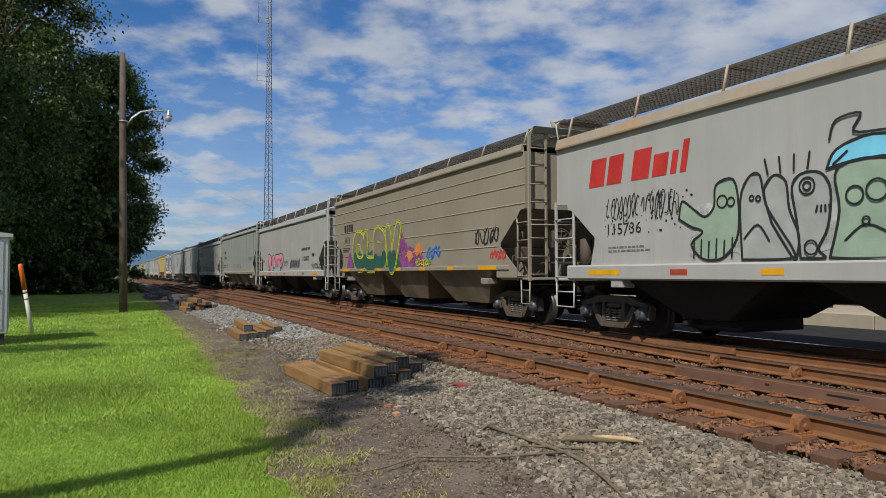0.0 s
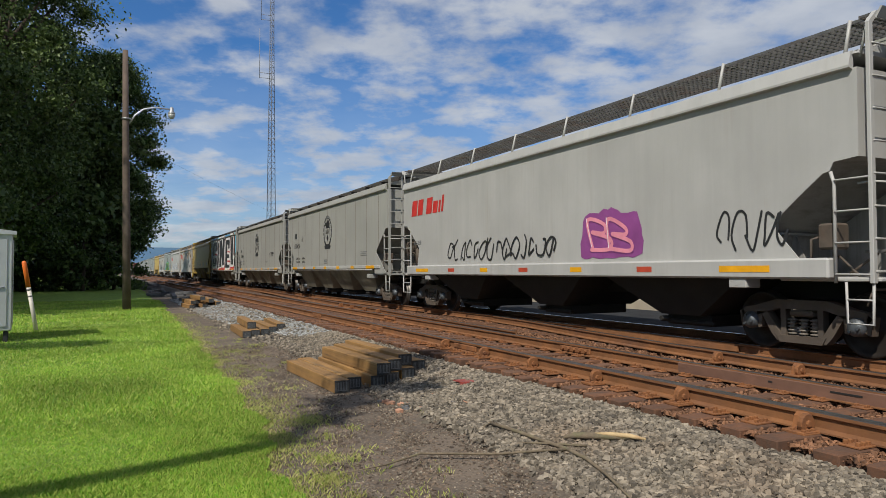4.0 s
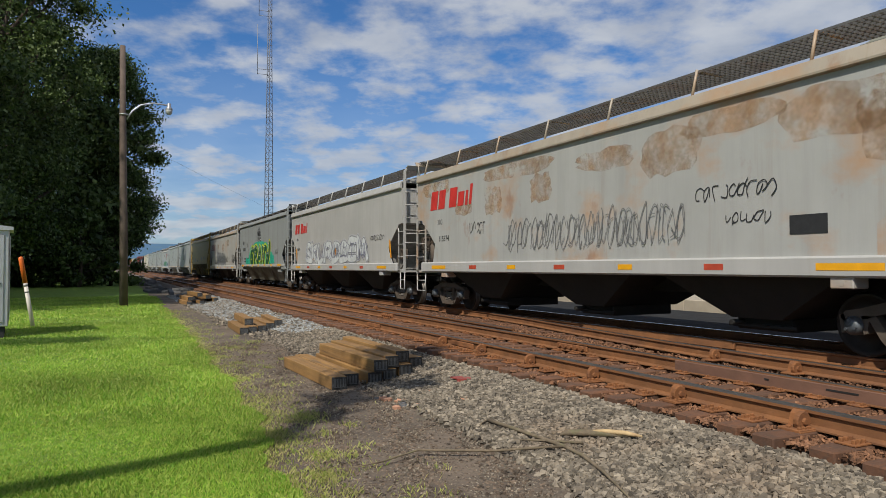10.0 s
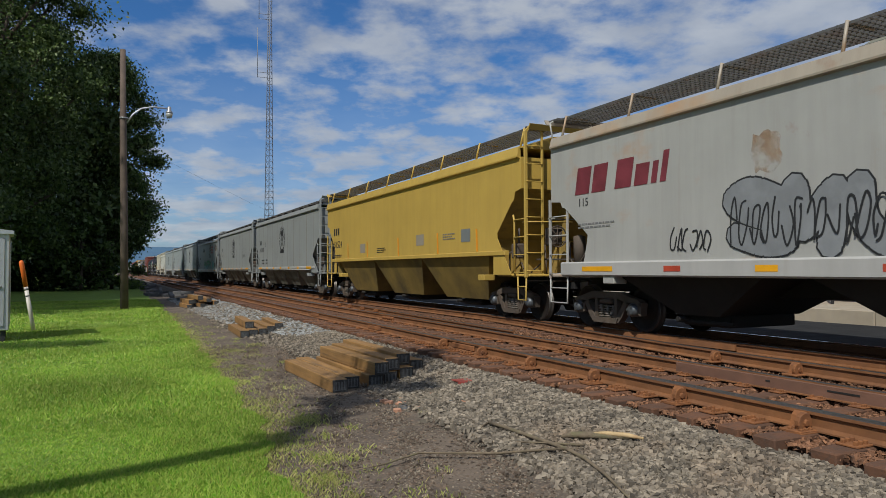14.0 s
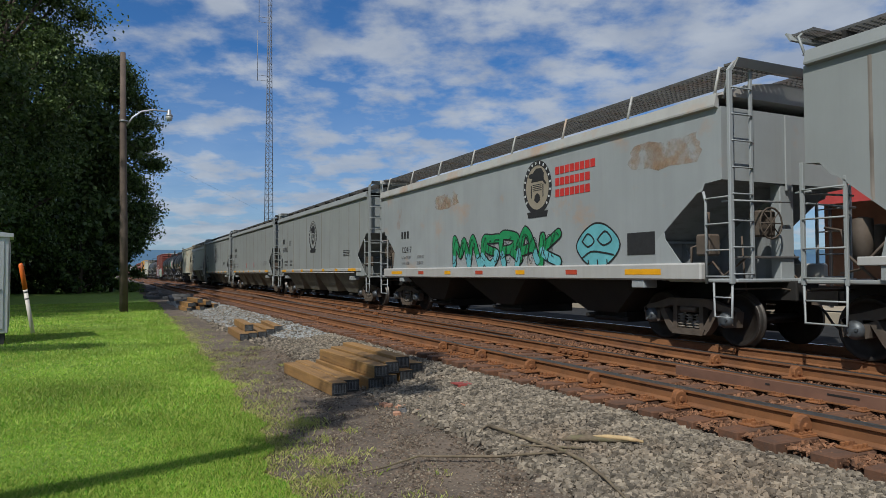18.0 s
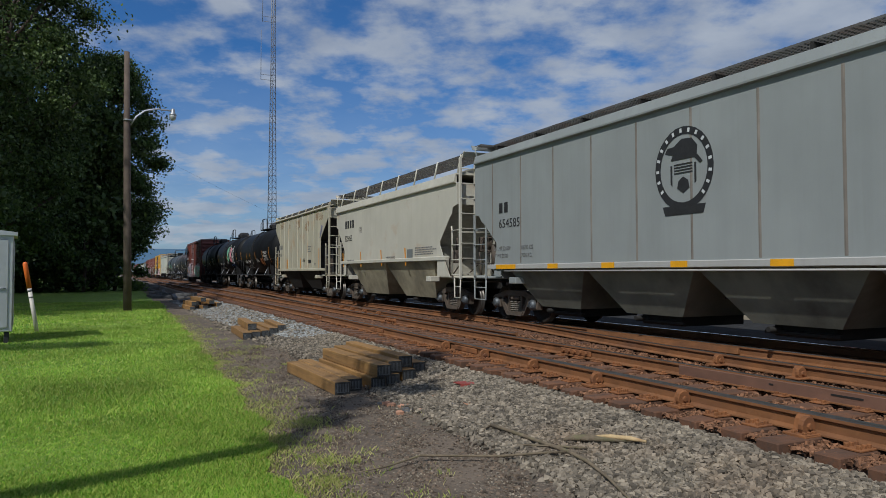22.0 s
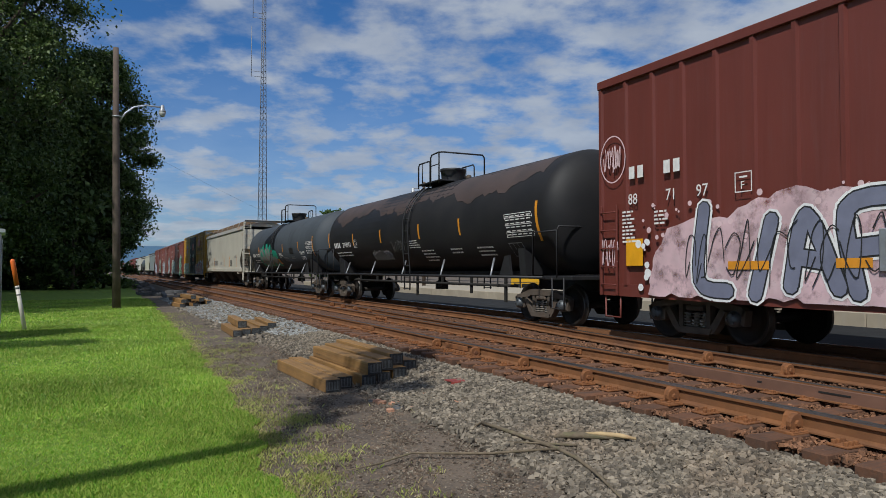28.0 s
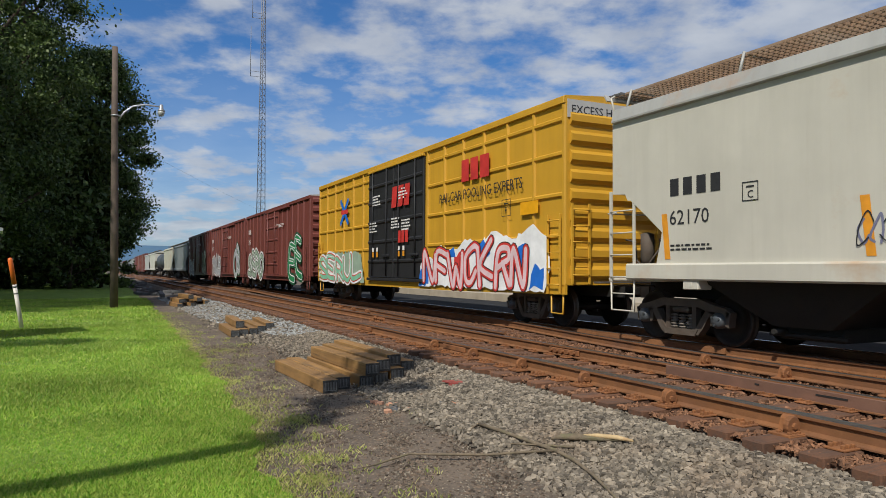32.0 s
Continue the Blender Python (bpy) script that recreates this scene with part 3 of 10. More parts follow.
        self.f += [tuple(m + k for k in range(n))[::-1], tuple(m + (len(prof) - 1) * n + k for k in range(n))]
        self.s += [False, False]
        self.mi += [slot, slot]
        return self

    def mesh(self, name, *mats):
        me = bpy.data.meshes.new(name)
        me.from_pydata(self.v, [], self.f)
        me.polygons.foreach_set("use_smooth", self.s)
        for m in mats:
            me.materials.append(m)
        if len(mats) > 1:
            me.polygons.foreach_set("material_index", self.mi)
        me.update()
        return me


def part(name, shape, material, parent, label="", at=None):
    """ONE mesh object under a thing or a part. shape: a Shape or a mesh."""
    mats = material if isinstance(material, (list, tuple)) else [material]
    me = shape.mesh(name, *mats) if isinstance(shape, Shape) else shape
    ob = new(name, me)
    ob.parent = parent
    if at is not None:
        ob.location = at
    return tagged(ob, label) if label else ob


def thing(name, label, category, group="", kind="", m=None, shape=None, material=None):
    me = None
    if shape is not None:
        mats = material if isinstance(material, (list, tuple)) else [material]
        me = shape.mesh(name, *mats)
    ob = new(name, me)
    if m is not None:
        ob.matrix_world = m
    return tagged(ob, label, category, group, kind)


def quick_mesh(name, verts, faces, material, smooth=False):
    """A large mesh from arrays; faces all of one size."""
    me = bpy.data.meshes.new(name)
    verts, faces = np.asarray(verts, np.float32), np.asarray(faces, np.int32)
    me.vertices.add(len(verts))
    me.vertices.foreach_set("co", verts.ravel())
    k = faces.shape[1]
    me.loops.add(faces.size)
    me.loops.foreach_set("vertex_index", faces.ravel())
    me.polygons.add(len(faces))
    me.polygons.foreach_set("loop_start", np.arange(len(faces), dtype=np.int32) * k)
    me.polygons.foreach_set("loop_total", np.full(len(faces), k, np.int32))
    me.polygons.foreach_set("use_smooth", np.full(len(faces), smooth, bool))
    me.update(calc_edges=True)
    me.validate()
    me.materials.append(material)
    return me


rng = np.random.default_rng(7)

# ---- ground ----
NEAR_X0, NEAR_X1 = 5.70, 7.20          # rails of the near track
MAIN_X0, MAIN_X1 = 9.75, 11.25         # rails of the track that the train runs on
TRAIN_X = 10.5
GROUND = -0.45


def smooth01(a, b, x):
    t = np.clip((x - a) / (b - a), 0, 1)
    return t * t * (3 - 2 * t)


def height(x, y):
    """The ground: lawn and yard low, a ballast shoulder up to the sleepers, the far yard level with them."""
    x, y = np.asarray(x, float), np.asarray(y, float)
    h = GROUND + 0.165 * smooth01(3.6, 5.0, x) + 0.02 * np.sin(0.9 * x + 1.3) * np.sin(0.7 * y) * smooth01(60, 5, y)
    return h - 0.06 * smooth01(12.0, 13.4, x)


def lawn_edge(y):
    """Where the lawn ends, as x for a y."""
    return np.interp(y, [0, 5.2, 6.5, 8.1, 12, 17.5, 24, 31, 40, 60, 400], [1.25, 1.2, 1.22, 1.45, 1.55, 1.72, 1.85, 2.0, 2.3, 2.6, 2.6]) + 0.05 * np.sin(1.9 * y) + 0.05 * np.sin(4.7 * y + 1) + 0.03 * np.sin(11.3 * y)


def sheet(name, xs, ys, fz, material):
    X, Y = np.meshgrid(xs, ys)
    Z = fz(X, Y)
    n, m = len(xs), len(ys)
    i = np.arange(n * m).reshape(m, n)
    q = np.stack([i[:-1, :-1], i[:-1, 1:], i[1:, 1:], i[1:, :-1]], -1).reshape(-1, 4)
    return quick_mesh(name, np.stack([X, Y, Z], -1).reshape(-1, 3), q, material, True)


gx = np.concatenate([[-3000, -1000, -300, -120, -60, -30, -16, -10, -6], np.arange(-4, 15.01, 0.25), [17, 20, 26, 40, 80, 200, 600, 1500, 3500]])
gy = np.concatenate([[-1500, -400, -120, -50, -25, -12, -6, -3], np.arange(-1, 30, 0.4), np.arange(30, 90, 2.0), [100, 130, 170, 230, 320, 450, 700, 1200, 2200, 4000]])


def ground_z(X, Y):
    z = height(X, Y)
    near = (X > -5) & (X < 5.2) & (Y < 32) & (Y > -1)
    return z + np.where(near, 0.012 * np.sin(7.1 * X + 3 * Y) * np.sin(5.3 * Y - 2 * X), 0) - np.where(np.abs(X) > 300, 0.4, 0)


ground = tagged(new("ground", sheet("ground", gx, gy, ground_z, M["dirt"])), "grey-brown cindery dirt yard beside the tracks", "ground", kind="structure")


# lawn: a slightly raised sod sheet with its own ragged edge
def lawn_mesh():
    ys = np.concatenate([np.arange(-6, 40, 0.2), np.arange(40, 130, 2.0), [150, 200, 300, 450]])
    fr = np.array([0, 0.006, 0.02, 0.06, 0.12, 0.2, 0.32, 0.5, 1.0])
    vs = []
    for y in ys:
        e = float(lawn_edge(y))
        for k, t in enumerate(fr):
            x = e - 60 * t
            z = float(height(x, y)) + (0.045 if k > 1 else (0.03 if k == 1 else -0.02)) + 0.012 * math.sin(3 * x + y)
            vs.append((x, y, z))
    n = len(fr)
    i = np.arange(len(vs)).reshape(-1, n)
    q = np.stack([i[:-1, :-1], i[1:, :-1], i[1:, 1:], i[:-1, 1:]], -1).reshape(-1, 4)
    return quick_mesh("lawn", vs, q, M["soil"], True)


lawn = tagged(new("lawn", lawn_mesh()), "bright green mown lawn along the railway yard", "lawn", kind="structure")


def blades(name, px, py, pz, hgt, wid, material, lean=0.5):
    """Grass blades, two triangles each, at the given feet."""
    n = len(px)
    a = rng.uniform(0, 2 * np.pi, n)
    b = rng.uniform(0, 2 * np.pi, n)
    ln = rng.uniform(0.1, lean, n) * hgt
    dx, dy = np.cos(a) * wid / 2, np.sin(a) * wid / 2
    ox, oy = np.cos(b) * ln, np.sin(b) * ln
    v = np.empty((n, 4, 3), np.float32)
    v[:, 0] = np.stack([px - dx, py - dy, pz - 0.01], -1)
    v[:, 1] = np.stack([px + dx, py + dy, pz - 0.01], -1)
    v[:, 2] = np.stack([px + dx * 0.7 + ox * 0.4, py + dy * 0.7 + oy * 0.4, pz + hgt * 0.62], -1)
    v[:, 3] = np.stack([px + ox, py + oy, pz + hgt], -1)
    i = np.arange(n)[:, None] * 4
    f = np.concatenate([i + [0, 1, 2], i + [0, 2, 3]], 0)
    return quick_mesh(name, v.reshape(-1, 3), f, material)


def scatter_lawn():
    out = []
    # density falls with distance; blades grow wider to keep the cover
    for y0, y1, n, h, w in ((4.0, 8.5, 90000, 0.034, 0.0075), (8.5, 14, 52000, 0.040, 0.012), (14, 24, 38000, 0.045, 0.020), (24, 44, 26000, 0.055, 0.040)):
        y = rng.uniform(y0, y1, n)
        e = lawn_edge(y)
        left = np.maximum(-0.13 * y - 0.6, -8)
        x = left + (e + 0.1 - left) * rng.uniform(0, 1, n) ** 0.9
        z = height(x, y) + 0.04
        hh = h * rng.uniform(0.5, 1.35, n) * (1 - 0.4 * smooth01(-0.6, 0.1, x - e))
        out.append((x, y, z, hh, np.full(n, w)))
    x, y, z, hh, w = (np.concatenate(c) for c in zip(*out))
    return blades("grass", x, y, z, hh, w, M["grass"], 1.1)


tagged(new("grass", scatter_lawn()), "short bright green lawn grass", "grass", kind="stuff")


def scatter_weeds():
    xs, ys = [], []
    for cx, cy, r, n in ((2.0, 7.9, 0.20, 700), (1.75, 6.25, 0.16, 500), (1.62, 5.6, 0.15, 700), (1.5, 7.2, 0.20, 800), (2.2, 6.35, 0.12, 60), (2.35, 10.2, 0.2, 120), (2.35, 15.2, 0.35, 340), (2.9, 16.2, 0.3, 240), (1.95, 9.2, 0.3, 260),
                         (2.3, 12.5, 0.3, 160), (1.7, 8.6, 0.35, 360), (2.65, 14.2, 0.25, 120), (1.35, 5.0, 0.2, 260), (2.6, 22, 0.5, 200), (2.5, 29, 0.6, 260)):
        xs.append(rng.normal(cx, r * 0.6, n))
        ys.append(rng.normal(cy, r * 0.8, n))
    # loose fringe where lawn turns to dirt
    y = 4.2 + 26 * rng.uniform(0, 1, 38000) ** 1.7
    xs.append(lawn_edge(y) - 0.15 + rng.exponential(0.19, 38000))
    ys.append(y)
    # little tufts strewn over the dirt
    for k in range(70):
        cy = 4.6 + 16 * rng.uniform() ** 1.5
        cx = float(lawn_edge(cy)) + rng.exponential(0.42)
        n = int(rng.uniform(15, 90))
        xs.append(rng.normal(cx, 0.05, n))
        ys.append(rng.normal(cy, 0.07, n))
    x, y = np.concatenate(xs), np.concatenate(ys)
    h = rng.uniform(0.012, 0.050, len(x))
    return blades("weeds", x, y, height(x, y), h, np.full(len(x), 0.006), M["weed"], 1.3)


tagged(new("weeds", scatter_weeds()), "tufts of yellow-green weeds in the dirt", "weeds", kind="stuff")


# ---- ballast ----
def stones(name, px, py, pz, size, material):
    """Angular stones, 12 triangles each."""
    base = np.array([(-1, -1, -1), (1, -1, -1), (1, 1, -1), (-1, 1, -1), (-0.7, -0.75, 1), (0.7, -0.6, 1), (0.6, 0.75, 1), (-0.75, 0.6, 1)]) * 0.8
    fac = np.array([(0, 2, 1), (0, 3, 2), (4, 5, 6), (4, 6, 7), (0, 1, 5), (0, 5, 4), (1, 2, 6), (1, 6, 5), (2, 3, 7), (2, 7, 6), (3, 0, 4), (3, 4, 7)])
    n = len(px)
    v = base[None] * (1 + rng.uniform(-0.55, 0.35, (n, 8, 3)))
    v = v * (size[:, None, None] * np.stack([rng.uniform(0.75, 1.35, n), rng.uniform(0.65, 1.1, n), rng.uniform(0.5, 0.95, n)], -1)[:, None, :])
    a, b = rng.uniform(0, 6.283, n), rng.normal(0, 0.55, n)
    ca, sa, cb, sb = np.cos(a)[:, None], np.sin(a)[:, None], np.cos(b)[:, None], np.sin(b)[:, None]
    x, y, z = v[..., 0], v[..., 1], v[..., 2]
    y, z = y * cb - z * sb, y * sb + z * cb
    x, y = x * ca - y * sa, x * sa + y * ca
    v = np.stack([x + px[:, None], y + py[:, None], z + pz[:, None]], -1)
    f = (fac[None] + np.arange(n)[:, None, None] * 8).reshape(-1, 3)
    return quick_mesh(name, v.reshape(-1, 3), f, material)


def shoulder(y0, y1, n, s0, s1):
    y = rng.uniform(y0, y1, n)
    inner = np.interp(y, [2, 5, 8, 12, 18, 30], [3.0, 3.35, 3.4, 3.6, 3.2, 3.0])
    x = 5.12 - (5.12 - inner) * rng.uniform(0, 1, n) ** 1.2 + rng.normal(0, 0.10, n)
    return x, y, height(x, y) + rng.uniform(-0.020, 0.034, n) - 0.03 * smooth01(4.95, 5.3, x), rng.uniform(s0, s1, n)


near_pts = [shoulder(2.6, 9.5, 44000, 0.013, 0.040), shoulder(9.5, 17, 18000, 0.016, 0.040), shoulder(17, 34, 4000, 0.03, 0.055)]
tagged(new("ballast", stones("ballast", *[np.concatenate(c) for c in zip(*near_pts)], M["stone"])), "loose angular grey ballast stones on the track shoulder", "ballast", kind="stuff")
n = 17000
y = 17 + 29 * rng.uniform(0, 1, n) ** 1.4
x = rng.uniform(3.0, 5.2, n) + 0.2 * np.sin(y)
keep = x > np.interp(y, [17, 20, 26, 46], [4.3, 3.6, 3.2, 3.0])
tagged(new("fresh_ballast", stones("fresh_ballast", x[keep], y[keep], height(x, y)[keep] + 0.015, rng.uniform(0.018, 0.046, keep.sum()), M["stone_blue"])), "fresh pale blue-grey crushed stone heaped by the track", "ballast", kind="stuff")
n = 26000
y = 2.5 + 12 * rng.uniform(0, 1, n) ** 1.3
x = rng.uniform(1.3, 4.2, n)
keep = x > lawn_edge(y) + 0.05
tagged(new("pebbles", stones("pebbles", x[keep], y[keep], height(x, y)[keep], rng.uniform(0.004, 0.014, keep.sum()), M["stone"])), "small scattered cinder pebbles in the dirt", "gravel", kind="stuff")
n = 48000
y = 2.5 + 14 * rng.uniform(0, 1, n) ** 1.4
x = rng.uniform(1.2, 4.1, n)
keep = x > lawn_edge(y) - 0.05
tagged(new("dirt_clods", stones("dirt_clods", x[keep], y[keep], height(x, y)[keep] - 0.002, 0.004 + 0.020 * rng.uniform(0, 1, keep.sum()) ** 2.2, M["clod"])), "crumbs and clods of brown dirt", "dirt", kind="stuff")
n = 60000
y = 1.5 + 24 * rng.uniform(0, 1, n) ** 1.5
x = 5.2 + 7.2 * rng.uniform(0, 1, n) ** 1.4
tagged(new("track_ballast", stones("track_ballast", x, y, np.full(n, -0.236) + 0.034 * rng.uniform(0, 1, n), rng.uniform(0.010, 0.032, n), M["stone_rust"])), "rust-dusted ballast between the sleepers", "ballast", kind="stuff")


def bed_strip():
    xs = np.array([5.0, 5.3, 6.2, 7.6, 8.5, 9.5, 10.5, 11.5, 12.3, 12.9])
    ys = np.concatenate([np.arange(-14, 40, 1.0), np.arange(40, 120, 5.0), [140, 200, 300, 450, 700, 1000]])
    return sheet("track_bed", xs, ys, lambda X, Y: height(X, Y) + np.where((X > 5.05) & (X < 12.85), 0.020, -0.03), M["trackbed"])


def shoulder_strip():
    xs = np.array([3.2, 3.5, 3.8, 4.2, 4.7, 5.04])
    ys = np.concatenate([np.arange(-14, 40, 1.0), np.arange(40, 120, 5.0), [140, 200, 300, 450, 700, 1000]])
    return sheet("ballast_shoulder", xs, ys, lambda X, Y: height(X, Y) + np.where((X > 3.4) & (X < 5.0), 0.008, -0.03), M["bed"])


tagged(new("ballast_shoulder", shoulder_strip()), "grey-brown gravel shoulder beside the track", "gravel", kind="structure")
tagged(new("track_bed", bed_strip()), "rust-stained ballast bed under both tracks", "track bed", kind="structure")

# ---- tracks ----
def rail_profile(cx, top=0.0):
    return [(cx - 0.07, top - 0.172), (cx + 0.07, top - 0.172), (cx + 0.07, top - 0.158), (cx + 0.012, top - 0.135), (cx + 0.010, top - 0.045), (cx + 0.036, top - 0.034), (cx + 0.036, top - 0.006), (cx + 0.028, top),
            (cx - 0.028, top), (cx - 0.036, top - 0.006), (cx - 0.036, top - 0.034), (cx - 0.010, top - 0.045), (cx - 0.012, top - 0.135), (cx - 0.07, top - 0.158)]


def rail(parent, pts, head, label="", name="rail"):
    """A rail through (x, y) points: web and foot rusty, the running top of another steel."""
    s = Shape()
    prof = rail_profile(0)
    n = len(prof)
    vs = []
    for x, y in pts:
        vs += [(x + px, y, pz) for px, pz in prof]
    for i in range(len(pts) - 1):
        for k in range(n):
            a, b = i * n + k, i * n + (k + 1) % n
            s.f.append((a, a + n, b + n, b))
            s.s.append(False)
            s.mi.append(1 if k in (6, 7, 8) else 0)
    s.v = vs
    s.f += [tuple(range(n)), tuple(range((len(pts) - 1) * n, len(pts) * n))[::-1]]
    s.s += [False, False]
    s.mi += [0, 0]
    return part(name, s, [M["rail_web"], head], parent, label)


YS = [-30, -5, 2, 6, 10, 15, 20, 30, 45, 60, 90, 140, 220, 350, 600, 1000]
near_track = thing("near_track", "rusty near track with worn sleepers, braces and spikes", "railway track", kind="structure")
main_track = thing("main_track", "main track that carries the freight train", "railway track", kind="structure")
rail(near_track, [(NEAR_X0, y) for y in YS], M["rail_head"], "rusty rail with a dull brown head")
rail(near_track, [(NEAR_X1, y) for y in YS], M["rail_head"], "rusty rail with a worn light head")
rail(main_track, [(MAIN_X0, y) for y in YS], M["rail_head"], "rusty rail with a narrow running band")
rail(main_track, [(MAIN_X1, y) for y in YS], M["rail_bright"], "polished bright rail")
# crossover rails between the two tracks
rail(main_track, [(7.62, 12.5), (7.78, 17), (8.10, 24), (8.45, 31), (8.8, 39), (9.3, 50), (9.62, 60)], M["rail_head"], "rusty crossover rail")
rail(main_track, [(9.66, 17.0), (9.5, 15), (9.05, 12), (8.72, 9.2), (8.55, 7), (8.5, 5), (8.35, 2), (7.9, -4), (7.3, -12)], M["rail_head"], "rusty diverging rail with braces")
# planed switch point beside the near rail, of dark steel
s = Shape()
s.prism([(-0.030, -0.15), (0.055, -0.15), (0.055, -0.012), (-0.030, -0.012)], "y", -6, 8.9)
part("switch_point", s, M["dark_steel"], near_track, "dark grey switch point rail", at=(NEAR_X0 + 0.085, 0, 0))
s = Shape().prism([(-0.014, -0.13), (0.028, -0.13), (0.028, -0.03), (0.0, -0.03)], "y", 8.6, 12.8)
part("switch_point", s, M["rail_web"], main_track, "rusty switch point rail", at=(MAIN_X0 - 0.10, 0, 0))
# heavy casting along the second rail, with a slot and bolts
s = Shape().box(-0.045, 0.0, 2.0, 7.4, -0.165, -0.022, 0.006)
cast1 = part("rail_casting", s, M["casting"], near_track, "brown cast filler beam bolted to the rail", at=(NEAR_X1 - 0.012, 0, 0))
part("slot", Shape().box(-0.004, 0.0, 4.75, 5.12, -0.085, -0.065), M["under"], cast1, "dark slot", at=(-0.046, 0, 0))
part("slot", Shape().box(-0.004, 0.0, 5.86, 5.92, -0.085, -0.065), M["under"], cast1, "dark hole", at=(-0.046, 0, 0))
for y0 in (20.5, 15.2, 10.6):
    part("joint_bar", Shape().box(-0.05, -0.014, y0, y0 + 0.85, -0.14, -0.05, 0.01), M["plate_rust"], near_track, at=(NEAR_X0, 0, 0))
for y0 in (9.4, 18.2):
    b = part("joint_bar", Shape().box(-0.05, -0.014, y0, y0 + 0.85, -0.14, -0.05, 0.01), M["plate_rust"], near_track, at=(NEAR_X1, 0, 0))
    for k in range(5):
        part("bolt", Shape().lathe([(0.028, -0.04), (0.028, 0.0)], "x", (-0.05, y0 + 0.1 + 0.16 * k, -0.095), 8, False), M["plate_rust"], b)

TIE = Shape().box(-1.3, 1.3, -0.115, 0.115, -0.18, 0, 0.012).mesh("sleeper", M["tie_old"])
LONGTIE = Shape().box(-1.55, 1.55, -0.115, 0.115, -0.18, 0, 0.012).mesh("sleeper", M["tie_old"])
PLATE = Shape()
PLATE.box(-0.17, 0.17, -0.09, 0.09, 0, 0.018, 0.005)
for dx in (-0.125, -0.098, 0.098, 0.125):
    for dy in (-0.055, 0.055):
        PLATE.box(dx - 0.014, dx + 0.014, dy - 0.014, dy + 0.014, 0.015, 0.045, 0.004)
PLATE = PLATE.mesh("tie_plate", M["plate_rust"])
WIDEPLATE = Shape().box(-0.27, 0.17, -0.095, 0.095, 0, 0.02, 0.005)
for dx in (-0.23, -0.17, -0.11, 0.11):
    for dy in (-0.055, 0.055):
        WIDEPLATE.box(dx - 0.017, dx + 0.017, dy - 0.017, dy + 0.017, 0.016, 0.052, 0.005)
WIDEPLATE = WIDEPLATE.mesh("tie_plate", M["plate_rust"])
BRACE = Shape()
BRACE.prism([(-0.15, 0.0), (-0.055, 0.0), (-0.03, 0.15), (-0.07, 0.165), (-0.11, 0.13)], "y", 0.005, 0.13)
BRACE.lathe([(0.050, -0.028), (0.082, -0.028), (0.090, -0.018), (0.090, 0.018), (0.050, 0.024)], "y", (-0.13, 0.0, 0.080), 14, False)
BRACE.lathe([(0.026, -0.045), (0.034, -0.028)], "y", (-0.13, 0.0, 0.080), 8, False)
BRACE.box(-0.27, -0.03, -0.085, 0.14, 0, 0.024, 0.006)
BRACE = BRACE.mesh("rail_brace", M["plate_rust"])
TIE0 = 2.75
for i in range(-14, 190):
    y = TIE0 + 0.494 * i
    tie = part("sleeper", LONGTIE if 0 <= i < 40 else TIE, M["tie_old"], near_track)
    tie.location = ((6.66 if 0 <= i < 40 else 6.45) + random.uniform(-0.07, 0.05), y + random.uniform(-0.02, 0.02), -0.183 + random.uniform(-0.008, 0.004))
    tie.rotation_euler = (0, random.uniform(-0.006, 0.006), random.uniform(-0.02, 0.02))
    if -2 <= i < 34:
        for x in (NEAR_X0, NEAR_X1):
            part("tie_plate", WIDEPLATE if x == NEAR_X0 and i < 22 else PLATE, M["plate_rust"], near_track, at=(x, y, -0.184))
        if i % 3 == 0 and i < 20:
            part("rail_brace", BRACE, M["plate_rust"], near_track, at=(NEAR_X0, y, -0.175))
for i in range(-14, 190):
    y = TIE0 + 0.25 + 0.494 * i
    tie = part("sleeper", LONGTIE if 0 <= i < 30 else TIE, M["tie_old"], main_track)
    tie.location = (10.35 if 0 <= i < 30 else 10.5, y, -0.19 + random.uniform(-0.01, 0.004))
    tie.rotation_euler = (0, 0, random.uniform(-0.02, 0.02))
    if -2 <= i < 30:
        part("tie_plate", PLATE, M["plate_rust"], main_track, at=(MAIN_X0, y, -0.186))
        if i % 3 == 1 and i < 12:
            part("rail_brace", BRACE, M["plate_rust"], main_track, at=(float(np.interp(y, [2, 5, 7, 9.2, 12], [8.35, 8.5, 8.55, 8.72, 9.05])), y, -0.175))
for k in range(4):
    part("rail_brace", BRACE, M["plate_rust"], main_track, at=(8.02 + 0.07 * k, 21.6 + 1.6 * k, -0.165))
# sleepers further off run together
far = Shape()
for x0, x1 in ((5.15, 7.75), (9.2, 11.8)):
    for i in range(190, 420):
        y = TIE0 + 0.494 * i
        far.box(x0, x1, y - 0.11, y + 0.11, -0.3, -0.18)
part("far_sleepers", far, M["tie_old"], main_track, "weathered sleepers far along the line")["kind"] = "stuff"

# ---- freight cars ----
SPEED = 14.69                    # metres a second, towards the camera
WHEEL_R = 0.457
CACHE = {}
HALF = {}


def cached(key, make):
    if key not in CACHE:
        CACHE[key] = make()
    return CACHE[key]


def cpart(name, key, make, material, parent, at=None, label=""):
    """A part whose mesh is shared by all the parts of one key."""
    mats = material if isinstance(material, (list, tuple)) else [material]
    me = cached((name, key, tuple(m.name for m in mats)), lambda: make().mesh(name, *mats))
    return part(name, me, material, parent, label, at)


